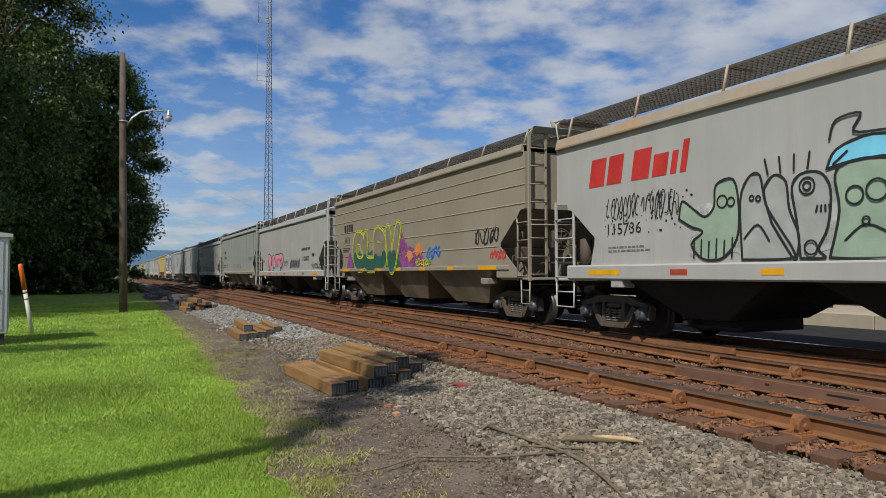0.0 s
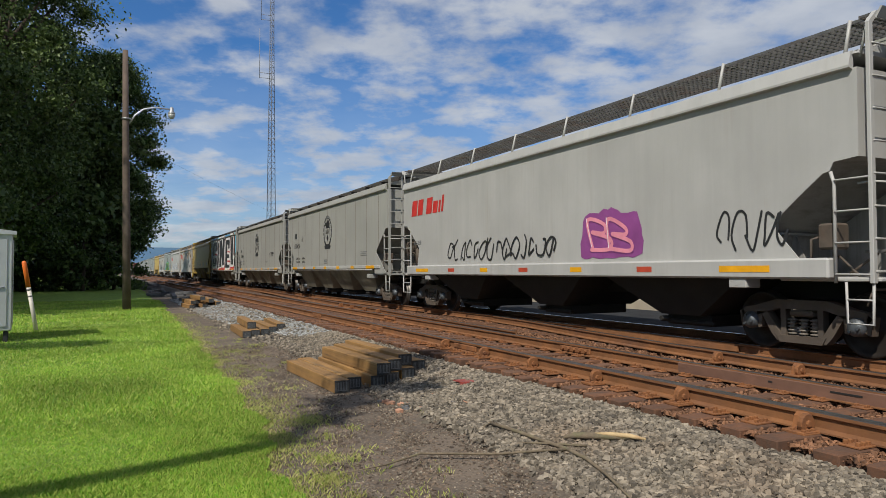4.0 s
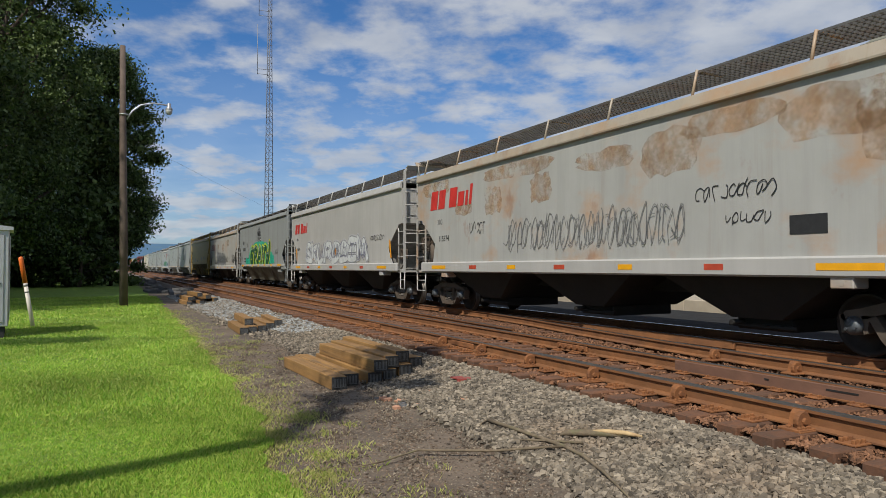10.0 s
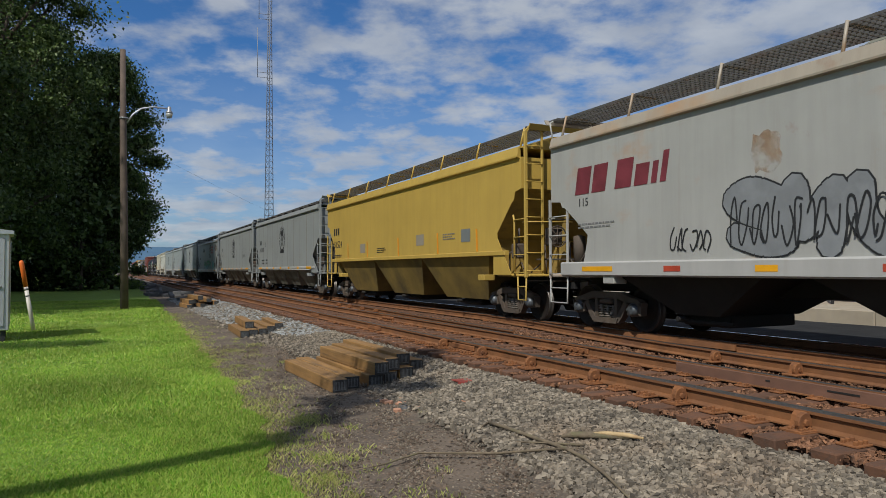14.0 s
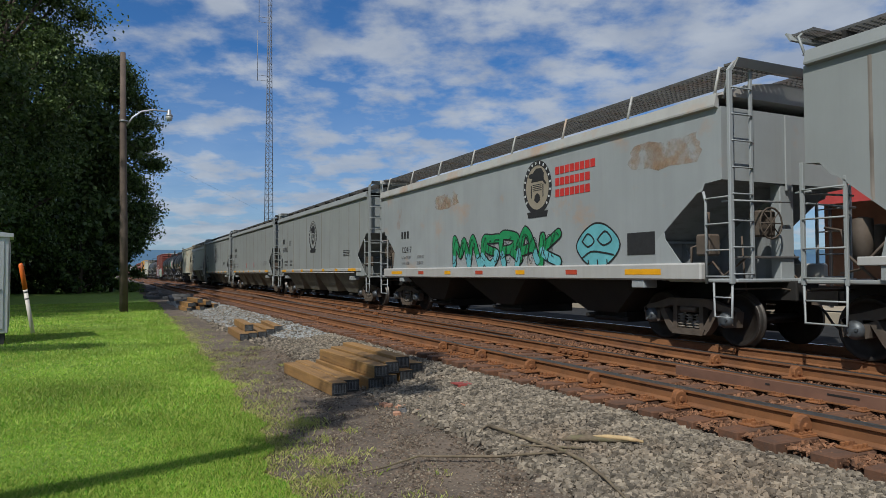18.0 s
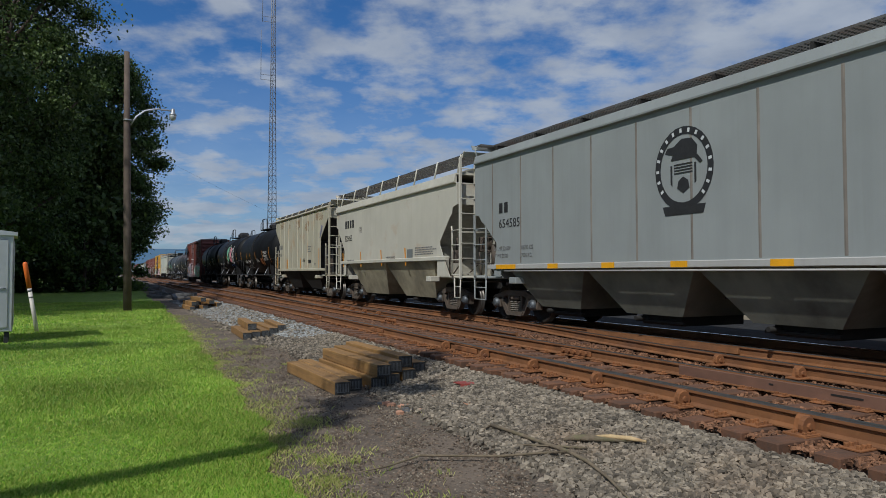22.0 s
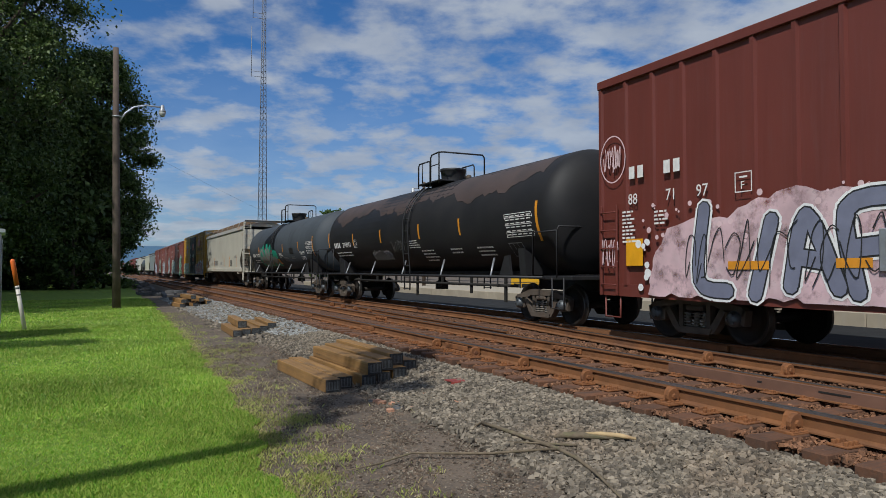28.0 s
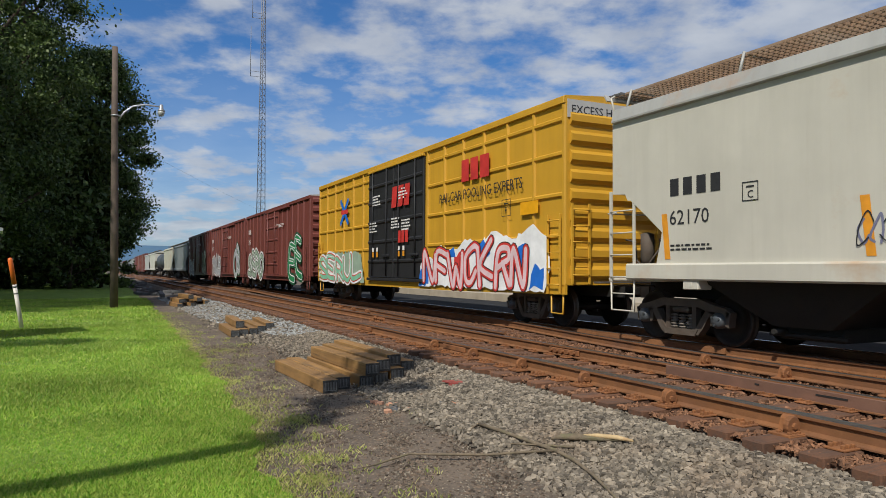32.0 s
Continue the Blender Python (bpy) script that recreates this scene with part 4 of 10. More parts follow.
def build_truck(parent):
    """A two-axle truck: side frames with windows, springs, bolster, and two turning wheelsets."""
    tr = new("truck")
    tr.parent = parent
    for side in (-1, 1):
        s = Shape()
        x0, x1 = side * 0.92, side * 1.08
        x0, x1 = min(x0, x1), max(x0, x1)
        s.prism([(-1.10, 0.58), (-1.02, 0.66), (-0.80, 0.70), (-0.45, 0.80), (0.45, 0.80), (0.80, 0.70), (1.02, 0.66), (1.10, 0.58), (1.04, 0.50), (0.72, 0.56), (0.42, 0.66), (-0.42, 0.66), (-0.72, 0.56), (-1.04, 0.50)], "x", x0, x1)
        for e in (-1, 1):
            s.prism([(e * 0.72, 0.60), (e * 0.58, 0.60), (e * 0.36, 0.28), (e * 0.30, 0.17), (e * 0.42, 0.17), (e * 0.52, 0.28)], "x", x0, x1)
            s.prism([(e * 0.36, 0.68), (e * 0.27, 0.68), (e * 0.27, 0.24), (e * 0.36, 0.24)], "x", x0 + 0.015, x1 - 0.015)
            s.prism([(e * 1.12, 0.60), (e * 1.04, 0.62), (e * 1.00, 0.38), (e * 1.08, 0.34)], "x", x0, x1)
            s.prism([(e * 0.79, 0.60), (e * 0.68, 0.60), (e * 0.70, 0.36), (e * 0.76, 0.34)], "x", x0, x1)
        s.prism([(-0.42, 0.26), (0.42, 0.26), (0.36, 0.15), (-0.36, 0.15)], "x", x0 - 0.02, x1 + 0.02)
        fr = part("side_frame", s, M["cast"], tr, "rusty cast truck side frame")
        for k in (-0.19, 0.0, 0.19):
            sp = Shape()
            for r in range(5):
                sp.lathe([(0.055, -0.014), (0.078, -0.008), (0.078, 0.008), (0.055, 0.014)], "z", (side * 1.0, k, 0.29 + 0.052 * r), 10)
            sp.lathe([(0.045, 0.0), (0.045, 0.26)], "z", (side * 1.0, k, 0.26), 8)
            part("spring", sp, M["springsteel"], tr)
        part("bolster_end", Shape().box(min(side * 0.7, side * 1.09), max(side * 0.7, side * 1.09), -0.20, 0.20, 0.55, 0.65, 0.03), M["cast"], tr)
    part("bolster", Shape().box(-0.75, 0.75, -0.20, 0.20, 0.48, 0.76, 0.03), M["under"], tr)
    for e in (-1, 1):
        part("brake_beam", Shape().box(-0.85, 0.85, e * 0.36 - 0.05, e * 0.36 + 0.05, 0.36, 0.46, 0.01), M["under"], tr)
    return tr


def wheelset_mesh():
    s = Shape()
    s.tube([(-1.0, 0, 0), (1.0, 0, 0)], 0.085, 12, slot=0)
    for side in (-1, 1):
        prof = [(0.12, 0.655), (0.14, 0.668), (0.34, 0.700), (0.395, 0.682), (0.487, 0.684), (0.487, 0.705), (0.462, 0.722), (0.457, 0.76), (0.449, 0.812), (0.44, 0.816), (0.385, 0.812), (0.37, 0.775), (0.17, 0.745), (0.14, 0.80), (0.10, 0.81)]
        n0 = len(s.f)
        s.lathe([(r, side * h) for r, h in prof], "x", (0, 0, 0), 32)
        for i in range(n0, len(s.f)):
            ring = (i - n0) // 32
            s.mi[i] = 1 if ring in (5, 6, 7) else 0
        n0 = len(s.f)
        s.lathe([(0.10, side * 0.88), (0.135, side * 0.90), (0.135, side * 1.12), (0.105, side * 1.16), (0.07, side * 1.185), (0.02, side * 1.19)], "x", (0, 0, 0), 16)
        for k in range(3):
            a = 2.0944 * k + 0.4
            s.lathe([(0.024, side * 1.15), (0.024, side * 1.20)], "x", (0, 0.075 * math.cos(a), 0.075 * math.sin(a)), 6, False)
        for i in range(n0, len(s.f)):
            s.mi[i] = 2
    return s.mesh("wheelset", M["wheel"], M["tread"], M["bearing"])


WHEELSETS, TRUCKS = [], []


def add_trucks(car, half, tint=None):
    """Two trucks, half apart from the car's middle; the first one made is the pattern for all."""
    for y in (-half, half):
        if not TRUCKS:
            tr = build_truck(car)
            me = wheelset_mesh()
            for e in (-1, 1):
                w = new("wheelset", me)
                w.parent = tr
                w.matrix_parent_inverse = Matrix.Translation((0, e * 0.889, WHEEL_R))
                WHEELSETS.append(w)
            TRUCKS.append(tr)
            tr.location = (0, y, 0)
        else:
            tr = copy_thing(TRUCKS[0], pose(0, y, 0))
            tr.parent = car
            tr.name = "truck"


def bar_ladder(rungs, width, h, r=0.014):
    """A ladder in the yz plane: stiles along z, rungs along y from 0 to width."""
    s = Shape()
    for y in (0, width):
        s.box(-0.02, 0.02, y - 0.028, y + 0.028, 0, h, 0.006)
    for k in range(rungs):
        z = h * (k + 0.6) / rungs
        s.tube([(0, 0, z), (-0.035, 0.02, z), (-0.035, width - 0.02, z), (0, width, z)], r, 6)
    return s


def end_gear(car, L, col, z_deck, coupler_y, post_top=2.8, brake=True):
    """Platform, draft sill, coupler, side and end ladders, brake wheel, at both ends."""
    he = L / 2
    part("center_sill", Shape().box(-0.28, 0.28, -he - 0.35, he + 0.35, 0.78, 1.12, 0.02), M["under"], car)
    for e in (-1, 1):
        yo = e * he
        cpart("end_platform", ("ep", e), lambda: Shape().box(-1.48, 1.48, min(0.22 * e, -1.30 * e), max(0.22 * e, -1.30 * e), -0.1, -0.04, 0.015), col, car, (0, yo, z_deck))
        s = Shape()
        s.box(-0.11, 0.11, min(0, 0.62 * e), max(0, 0.62 * e), -0.09, 0.09, 0.03)
        s.prism([(-0.15, 0.5 * e), (0.13, 0.5 * e), (0.17, 0.80 * e), (0.05, 0.84 * e), (-0.02, 0.72 * e), (-0.13, 0.78 * e)], "z", -0.14, 0.14)
        part("coupler", s, M["cast"], car, "rusty knuckle coupler", (0, yo + 0.02 * e, 0.87))
        part("air_hose", Shape().tube([(0.25, 0.3 * e, 0.72), (0.28, 0.45 * e, 0.6), (0.25, 0.6 * e, 0.42), (0.18, 0.75 * e, 0.36)], 0.022, 6), M["blackpaint"], car, "", (0, yo, 0))
        for side in (-1, 1):
            cpart("uncoupling_lever", ("ul", side, e), lambda: Shape().tube([(side * 1.52, 0.06 * e, 0.78), (side * 1.46, 0.10 * e, 1.0), (side * 0.4, 0.12 * e, 1.0), (side * 0.2, 0.3 * e, 0.95)], 0.016, 6), M["cast"], car, (0, yo, 0))
            part("grab_iron", Shape().tube([(side * 1.5, yo - 0.05 * e, z_deck + 1.22), (side * 1.5, yo + 0.2 * e, z_deck + 1.22), (side * 0.2, yo + 0.2 * e, z_deck + 1.24)], 0.016, 6), col, car)
    if brake:
        s = Shape()
        ring = [(0.26 * math.cos(a), 0, 0.26 * math.sin(a)) for a in [k * math.pi / 8 for k in range(17)]]
        s.tube(ring, 0.017, 6, caps=False)
        for k in range(4):
            a = k * math.pi / 4
            s.tube([(-0.26 * math.cos(a), 0, -0.26 * math.sin(a)), (0.26 * math.cos(a), 0, 0.26 * math.sin(a))], 0.010, 5)
        part("brake_wheel", s, M["cast"], car, "rusty spoked brake wheel", (-0.62, -he - 0.16, 2.08))
        part("brake_platform", Shape().box(-0.95, 0.25, -he - 0.02, -he + 0.34, 1.50, 1.54, 0.01), M["grate"], car)
        part("brake_chain", Shape().tube([(-0.55, -he + 0.5, 1.9), (-0.5, -he + 0.5, 1.2), (-0.3, -he + 0.6, 0.7)], 0.018, 6).tube([(-0.7, -he + 0.3, 1.5), (-0.9, -he + 0.6, 1.2)], 0.02, 6), M["cast"], car)
        part("brake_pipe", Shape().tube([(0.35, -he + 1.4, 1.25), (0.35, -he + 0.2, 1.25), (0.3, -he - 0.1, 0.95), (0.3, -he - 0.3, 0.8)], 0.022, 6), M["cast"], car)
        part("brake_pipe", Shape().tube([(-1.3, he - 1.2, 1.9), (-1.3, he - 0.6, 1.3), (-1.1, he - 0.2, 1.25)], 0.02, 6), M["cast"], car)
        part("control_valve", Shape().box(-1.42, -1.14, -he + 0.42, -he + 0.72, 1.55, 1.92, 0.03).tube([(-1.28, -he + 0.57, 1.9), (-1.28, -he + 0.55, 2.3)], 0.03, 6), M["cast"], car)
        part("brake_pipe", Shape().tube([(-1.38, -he + 0.85, 1.14), (-1.38, -he + 0.84, 1.7), (-1.30, -he + 0.7, 1.75)], 0.024, 6), M["cast"], car)
        part("brake_rod", Shape().tube([(-1.35, -he + 0.15, 1.18), (-1.25, -he + 0.5, 1.45), (-1.2, -he + 1.0, 1.2)], 0.02, 6), M["cast"], car)
        part("release_rod", Shape().tube([(-1.42, he - 0.9, 1.16), (-1.40, he - 0.5, 1.5), (-1.30, he - 0.35, 1.85), (-1.3, he - 0.1, 1.9)], 0.02, 6), M["cast"], car)
        part("brake_cylinder", Shape().lathe([(0.04, -0.30), (0.13, -0.27), (0.13, 0.27), (0.04, 0.30)], "z", (-1.24, he - 0.62, 1.72), 12), M["cast"], car)
        part("brake_housing", Shape().box(-0.80, -0.42, -he - 0.10, -he + 0.14, 1.86, 2.30, 0.03), M["cast"], car)
        part("air_reservoir", Shape().lathe([(0.05, -0.55), (0.19, -0.5), (0.19, 0.5), (0.05, 0.55)], "x", (0, he - 0.75, 1.42), 14), M["cast"], car)
        part("brake_cylinder", Shape().lathe([(0.05, -0.3), (0.14, -0.28), (0.14, 0.28), (0.04, 0.3)], "z", (-0.6, he - 0.45, 1.65), 12), M["cast"], car)


def grating(L, w=0.56):
    """An open steel walkway of bars."""
    s = Shape()
    for k in range(9):
        x = -w / 2 + w * k / 8
        s.box(x - 0.006, x + 0.006, -L / 2, L / 2, -0.04, 0.0)
    n = int(L / 0.11)
    for k in range(n + 1):
        y = -L / 2 + L * k / n
        s.box(-w / 2, w / 2, y - 0.012, y + 0.012, -0.03, 0.004)
    return s


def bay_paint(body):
    """The car's own colour, darkened for the shade below the car, with blotches of road dirt."""
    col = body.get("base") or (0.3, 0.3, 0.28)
    return cached(("baymat", body.name), lambda: mat("grimy_shaded_" + body.name, [x * q for x, q in zip(col, (0.46, 0.46, 0.46) if "yellow" in body.name else (0.70, 0.65, 0.53))], 0.8, var=0.25, scale=0.9, layers=[((0.022, 0.02, 0.018), 0.8, 0.44, 0.70, (1, 1, 1), 0.6)], bump=0.1))


def inner_paint(body):
    """The car's colour inside its open ends, a quarter darker, with dark blotches and streaks."""
    col = body.get("base") or (0.3, 0.3, 0.28)
    return cached(("innermat", body.name), lambda: mat("dulled_" + body.name, [x * 0.75 for x in col], 0.75, var=0.2, scale=0.9, layers=[((0.06, 0.052, 0.044), 0.9, 0.42, 0.75, (1, 1, 1), 0.6), ((0.05, 0.04, 0.032), 2.2, 0.5, 0.75, STREAK, 0.5)], bump=0.1))


def end_grating(e):
    """The cross walkway over a car end: bars along the train."""
    s = Shape()
    for k in range(47):
        x = -1.38 + 0.06 * k
        s.box(x - 0.008, x + 0.008, min(-0.05 * e, 0.30 * e), max(-0.05 * e, 0.30 * e), -0.035, 0)
    for y in (-0.05, 0.12, 0.29):
        s.box(-1.40, 1.40, e * y - 0.01, e * y + 0.01, -0.04, 0.002)
    return s


def corner_steps(car, he, e, side, z_walk, col):
    """Ladders at one corner: a full-height end ladder with a side ladder on diagonal corners, a short side ladder on the others."""
    x, at = side * 1.53, (0, e * he, 0)
    if side == e:
        yp = 0.16 * e
        cpart("corner_post", ("tall", e, round(z_walk, 2)), lambda: Shape().box(x - 0.042, x + 0.042, yp - 0.03, yp + 0.03, 1.08, z_walk - 0.16, 0.008).prism([(x - 0.042, z_walk - 0.17), (x + 0.042, z_walk - 0.17), (x + 0.042 - side * 0.16, z_walk), (x - 0.042 - side * 0.16, z_walk)], "y", yp - 0.03, yp + 0.03), col, car, at)
        def end_ladder():
            s = Shape().box(x - side * 0.47 - 0.03, x - side * 0.47 + 0.03, yp - 0.022, yp + 0.022, 1.10, z_walk - 0.12, 0.006)
            for k in range(8):
                z = 1.24 + 0.43 * k
                if z < z_walk - 0.15:
                    s.tube([(x, yp + 0.025 * e, z), (x - side * 0.03, yp + 0.04 * e, z), (x - side * 0.44, yp + 0.04 * e, z), (x - side * 0.47, yp + 0.02 * e, z)], 0.014, 6)
            return s
        cpart("end_ladder", ("tall", e, round(z_walk, 2)), end_ladder, col, car, at)
        def side_ladder():
            s = Shape().tube([(x, -0.37 * e, 1.08), (x, -0.37 * e, 2.46), (x, -0.42 * e, 2.62)], 0.026, 6)
            for k in range(4):
                s.tube([(x + side * 0.02, yp, 1.20 + 0.43 * k), (x + side * 0.03, yp - 0.03 * e, 1.20 + 0.43 * k), (x + side * 0.03, -0.34 * e, 1.20 + 0.43 * k), (x, -0.37 * e, 1.20 + 0.43 * k)], 0.014, 6)
            return s
        cpart("side_ladder", ("tall", e), side_ladder, col, car, at)
        y0, y1 = -0.22 * e, yp
    else:
        y0, y1 = -0.58 * e, 0.07 * e
        def short_ladder():
            s = Shape().box(x - 0.025, x + 0.025, y1 - 0.03, y1 + 0.03, 1.08, 2.84, 0.006).box(x - 0.022, x + 0.022, y0 - 0.026, y0 + 0.026, 1.08, 2.58, 0.006)
            for k in range(4):
                s.tube([(x, y0, 1.18 + 0.42 * k), (x + side * 0.035, y0 + 0.02 * e, 1.18 + 0.42 * k), (x + side * 0.035, y1 - 0.02 * e, 1.18 + 0.42 * k), (x, y1, 1.18 + 0.42 * k)], 0.014, 6)
            return s
        cpart("side_ladder", ("short", e, side), short_ladder, col, car, at)
    cpart("sill_step", ("step", e, side), lambda: Shape().tube([(x, y0, 1.10), (x, y0 + 0.01 * e, 0.54), (x, y1 - 0.01 * e, 0.54), (x, y1, 1.10)], 0.020, 6).tube([(x, y0, 0.86), (x, y1, 0.86)], 0.014, 6), col, car, at)


def hopper(name, label, L, body, rim=None, sill=None, style="slab", bays=3, ze=4.12, zrim=4.36, z_walk=4.80, reflect=None, far=False, group="freight train"):
    """A covered hopper car; the origin is its middle, at the rail top."""
    car = thing(name, label, "hopper car", group)
    HALF[car.name] = L / 2
    rim, sill = rim or body, sill or body
    he, W = L / 2, 1.55
    zs = 1.64 if style == "yellow" else 1.36
    # outline of the open end below the slope sheet: distance from the end, height
    edge = {"slab": [(0, 2.78), (0.36, 2.75), (0.42, 2.63), (0.52, 2.61), (1.32, 2.00), (1.30, 1.86), (0.66, 1.14)],
            "yellow": [(0, 3.24), (0.30, 3.18), (0.36, 2.98), (0.46, 2.92), (1.18, 2.20), (1.18, 2.08), (0.49, 1.14)]}
    edge["long"] = edge["slab"]
    edge["ribbed"] = [(0, 3.80), (0.08, 3.76), (0.12, 3.72), (0.18, 3.67), (1.24, 2.90), (1.24, 2.80), (1.24, 1.44)]
    edge = edge.get(style, [(0, 2.82), (0.22, 2.80), (0.38, 2.62), (0.48, 2.58), (1.17, 2.03), (1.17, 1.94), (0.12, 1.16)])
    z0, ad, az = edge[0][1], edge[4][0] + 0.18, edge[5][1] - 0.02
    # open ends: near-black on ribbed cars, a darker body colour on the others
    inner = M["blackpaint"] if style == "ribbed" else inner_paint(body)
    top = [(-he, z0), (-he, ze), (he, ze), (he, z0), (he - edge[1][0], edge[1][1]), (he - ad, az), (he - ad, zs), (-he + ad, zs), (-he + ad, az), (-he + edge[1][0], edge[1][1])]
    def shell():
        s = Shape().prism(top, "x", -W, W)
        for i in range(5, len(s.f)):
            s.mi[i] = 1
        return s
    cpart("body", (style, L, ze, zs), shell, [body, inner], car)
    # roof: low arch, rim along the eaves
    def roof():
        s = Shape()
        arc = [(W * 1.01, zrim - 0.06), (W * 0.84, zrim + 0.05), (0.70, zrim + 0.20), (0.3, zrim + 0.27), (-0.3, zrim + 0.27), (-0.70, zrim + 0.20), (-W * 0.84, zrim + 0.05), (-W * 1.01, zrim - 0.06)]
        s.prism(arc, "y", -he - 0.02, he + 0.02)
        return s
    cpart("roof", (style, L, zrim, z_walk), roof, rim, car)
    for side in (-1, 1):
        x0 = side * W
        cpart("eave_rim", (style, L, ze, zrim, side), lambda: Shape().prism([(x0 - side * 0.02, ze - 0.025), (x0 + side * 0.075, ze), (x0 + side * 0.08, ze + 0.03), (x0 + side * 0.03, zrim - 0.02), (x0 - side * 0.02, zrim)], "y", -he + 0.06, he - 0.06), rim, car)
        for e in (-1, 1):
            low = edge[6:] if e < 0 else [(edge[5][0] - 0.12, 1.42), (edge[5][0] - 0.12, 1.16)]
            pts = edge[1:6] + low + [(ad + 0.02, low[-1][1]), (ad + 0.02, az)]
            cpart("gusset", (style, L, side, e, zs), lambda: Shape().prism([(e * (he - u), v) for u, v in pts], "x", x0 - 0.014 * side, x0 + 0.002 * side), body, car)
        if style in ("slab", "long"):
            cpart("side_sill", ("slab", L, side), lambda: Shape().box(min(x0 - 0.1 * side, x0 + 0.07 * side), max(x0 - 0.1 * side, x0 + 0.07 * side), -he + 0.42, he - 0.42, 1.13, 1.43, 0.03), sill, car)
        else:
            cpart("side_sill", ("grain", L, side, zs), lambda: Shape().box(min(x0 - 0.1 * side, x0 + 0.035 * side), max(x0 - 0.1 * side, x0 + 0.035 * side), -he + 0.75, he - 0.75, zs - 0.01, zs + 0.11, 0.012), sill, car)
    # discharge bays and gates
    span = L - 3.4
    for k in range(bays):
        yc = -span / 2 + span * (k + 0.5) / bays
        hw = span / bays / 2
        def bay():
            s = Shape()
            wb = 0.48 if style in ("slab", "long") else (0.60 if style == "yellow" else 0.5) * hw
            t0, t1 = [(-1.5, -hw), (1.5, -hw), (1.5, hw), (-1.5, hw)], [(-1.02, -wb), (1.02, -wb), (1.02, wb), (-1.02, wb)]
            s.add([(x, y, zs + 0.01) for x, y in t0] + [(x, y, 0.44) for x, y in t1], [(0, 1, 2, 3), (7, 6, 5, 4), (0, 4, 5, 1), (1, 5, 6, 2), (2, 6, 7, 3), (3, 7, 4, 0)])
            return s
        # both bay colours carry the shade below the car as well as dirt
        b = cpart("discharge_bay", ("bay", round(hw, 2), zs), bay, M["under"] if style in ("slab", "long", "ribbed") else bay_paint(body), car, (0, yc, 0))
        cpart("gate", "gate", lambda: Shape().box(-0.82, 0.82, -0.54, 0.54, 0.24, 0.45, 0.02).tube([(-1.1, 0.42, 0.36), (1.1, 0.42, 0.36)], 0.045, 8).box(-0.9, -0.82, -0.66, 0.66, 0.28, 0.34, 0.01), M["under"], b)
    add_trucks(car, he - 1.27)
    if far:
        part("center_sill", Shape().box(-0.28, 0.28, -he - 0.4, he + 0.4, 0.78, 1.12), M["under"], car)
        cpart("running_board", ("far", L), lambda: Shape().box(-0.95, -0.4, -he, he, z_walk - 0.05, z_walk), M["grate"], car)
        return car
    # running boards on brackets, hatch trough between
    for side in (-1, 1):
        xw = side * (1.0 if style != "grain" else 0.72)
        wide = 0.95 if style != "grain" else 0.56
        cpart("running_board", (L, style != "grain"), lambda: grating(L + 0.5, wide), M["walkrust"] if style == "long" else M["grate"], car, (xw - side * (wide - 0.56) / 2, 0, z_walk), "open steel grating walkway")
        n = 8 if style != "grain" else 9
        for k in range(n):
            y = -he + 0.25 + (L - 0.5) * k / (n - 1)
            if style == "grain":
                cpart("walk_bracket", ("g", side), lambda: Shape().prism([(-0.28, -0.05), (0.28, -0.05), (0.30 * side, -0.30), (-0.1, -0.28)] if side > 0 else [(-0.28, -0.05), (0.28, -0.05), (0.1, -0.28), (-0.30, -0.30)], "y", -0.03, 0.03), M["under"], car, (xw, y, z_walk))
            else:
                cpart("walk_bracket", ("s", side, round(zrim, 2), z_walk), lambda: Shape().tube([(side * 0.42, 0, zrim - z_walk - 0.02), (side * 0.30, 0, 0.0), (-side * 0.28, 0, -0.02)], 0.030, 6).box(side * 0.40 - 0.02, side * 0.40 + 0.02, -0.05, 0.05, zrim - z_walk - 0.06, zrim - z_walk + 0.02), rim, car, (xw, y, z_walk))
    cpart("hatch_trough", (L, z_walk), lambda: Shape().prism([(-0.42, 0), (0.42, 0), (0.34, 0.14), (0.0, 0.19), (-0.34, 0.14)], "y", -he + 0.5, he - 0.5), rim, car, (0, 0, zrim + 0.24))
    for e in (-1, 1):
        cpart("end_walk", ("ew", e), lambda: end_grating(e), M["grate"], car, (0, e * he, z_walk), "open steel grating walkway")
        cpart("end_beam", ("eb", e), lambda: Shape().prism([(0.30 * e, 0.01), (0.33 * e, 0.0), (0.25 * e, -0.13), (0.22 * e, -0.12)], "x", -1.5, 1.5), rim, car, (0, e * he, z_walk))
        cpart("end_seam", ("es", round(ze - z0, 2), e), lambda: Shape().box(-0.07, 0.07, min(0, 0.03 * e), max(0, 0.03 * e), 0, ze - z0 + 0.1, 0.008), body, car, (0, e * he, z0 - 0.12))
        for side in (-1, 1):
            cpart("roof_rail", (side, e, round(z_walk, 2)), lambda: Shape().tube([(side * 1.48, 0, zrim - 0.1), (side * 1.48, 0.12 * e, z_walk - 0.1), (side * 1.3, 0.14 * e, z_walk + 0.02), (side * 0.7, 0.14 * e, z_walk + 0.02)], 0.02, 6), body, car, (0, e * he, 0))
            corner_steps(car, he, e, side, z_walk, body)
        part("jack_pad", Shape().box(-1.58, -1.25, e * (he - 2.0) - 0.17, e * (he - 2.0) + 0.17, 0.98, 1.14, 0.015).lathe([(0.045, -1.585), (0.045, -1.575)], "x", (0, e * (he - 2.0), 1.06), 10, False), body, car)
    end_gear(car, L, body, 1.2, 0)
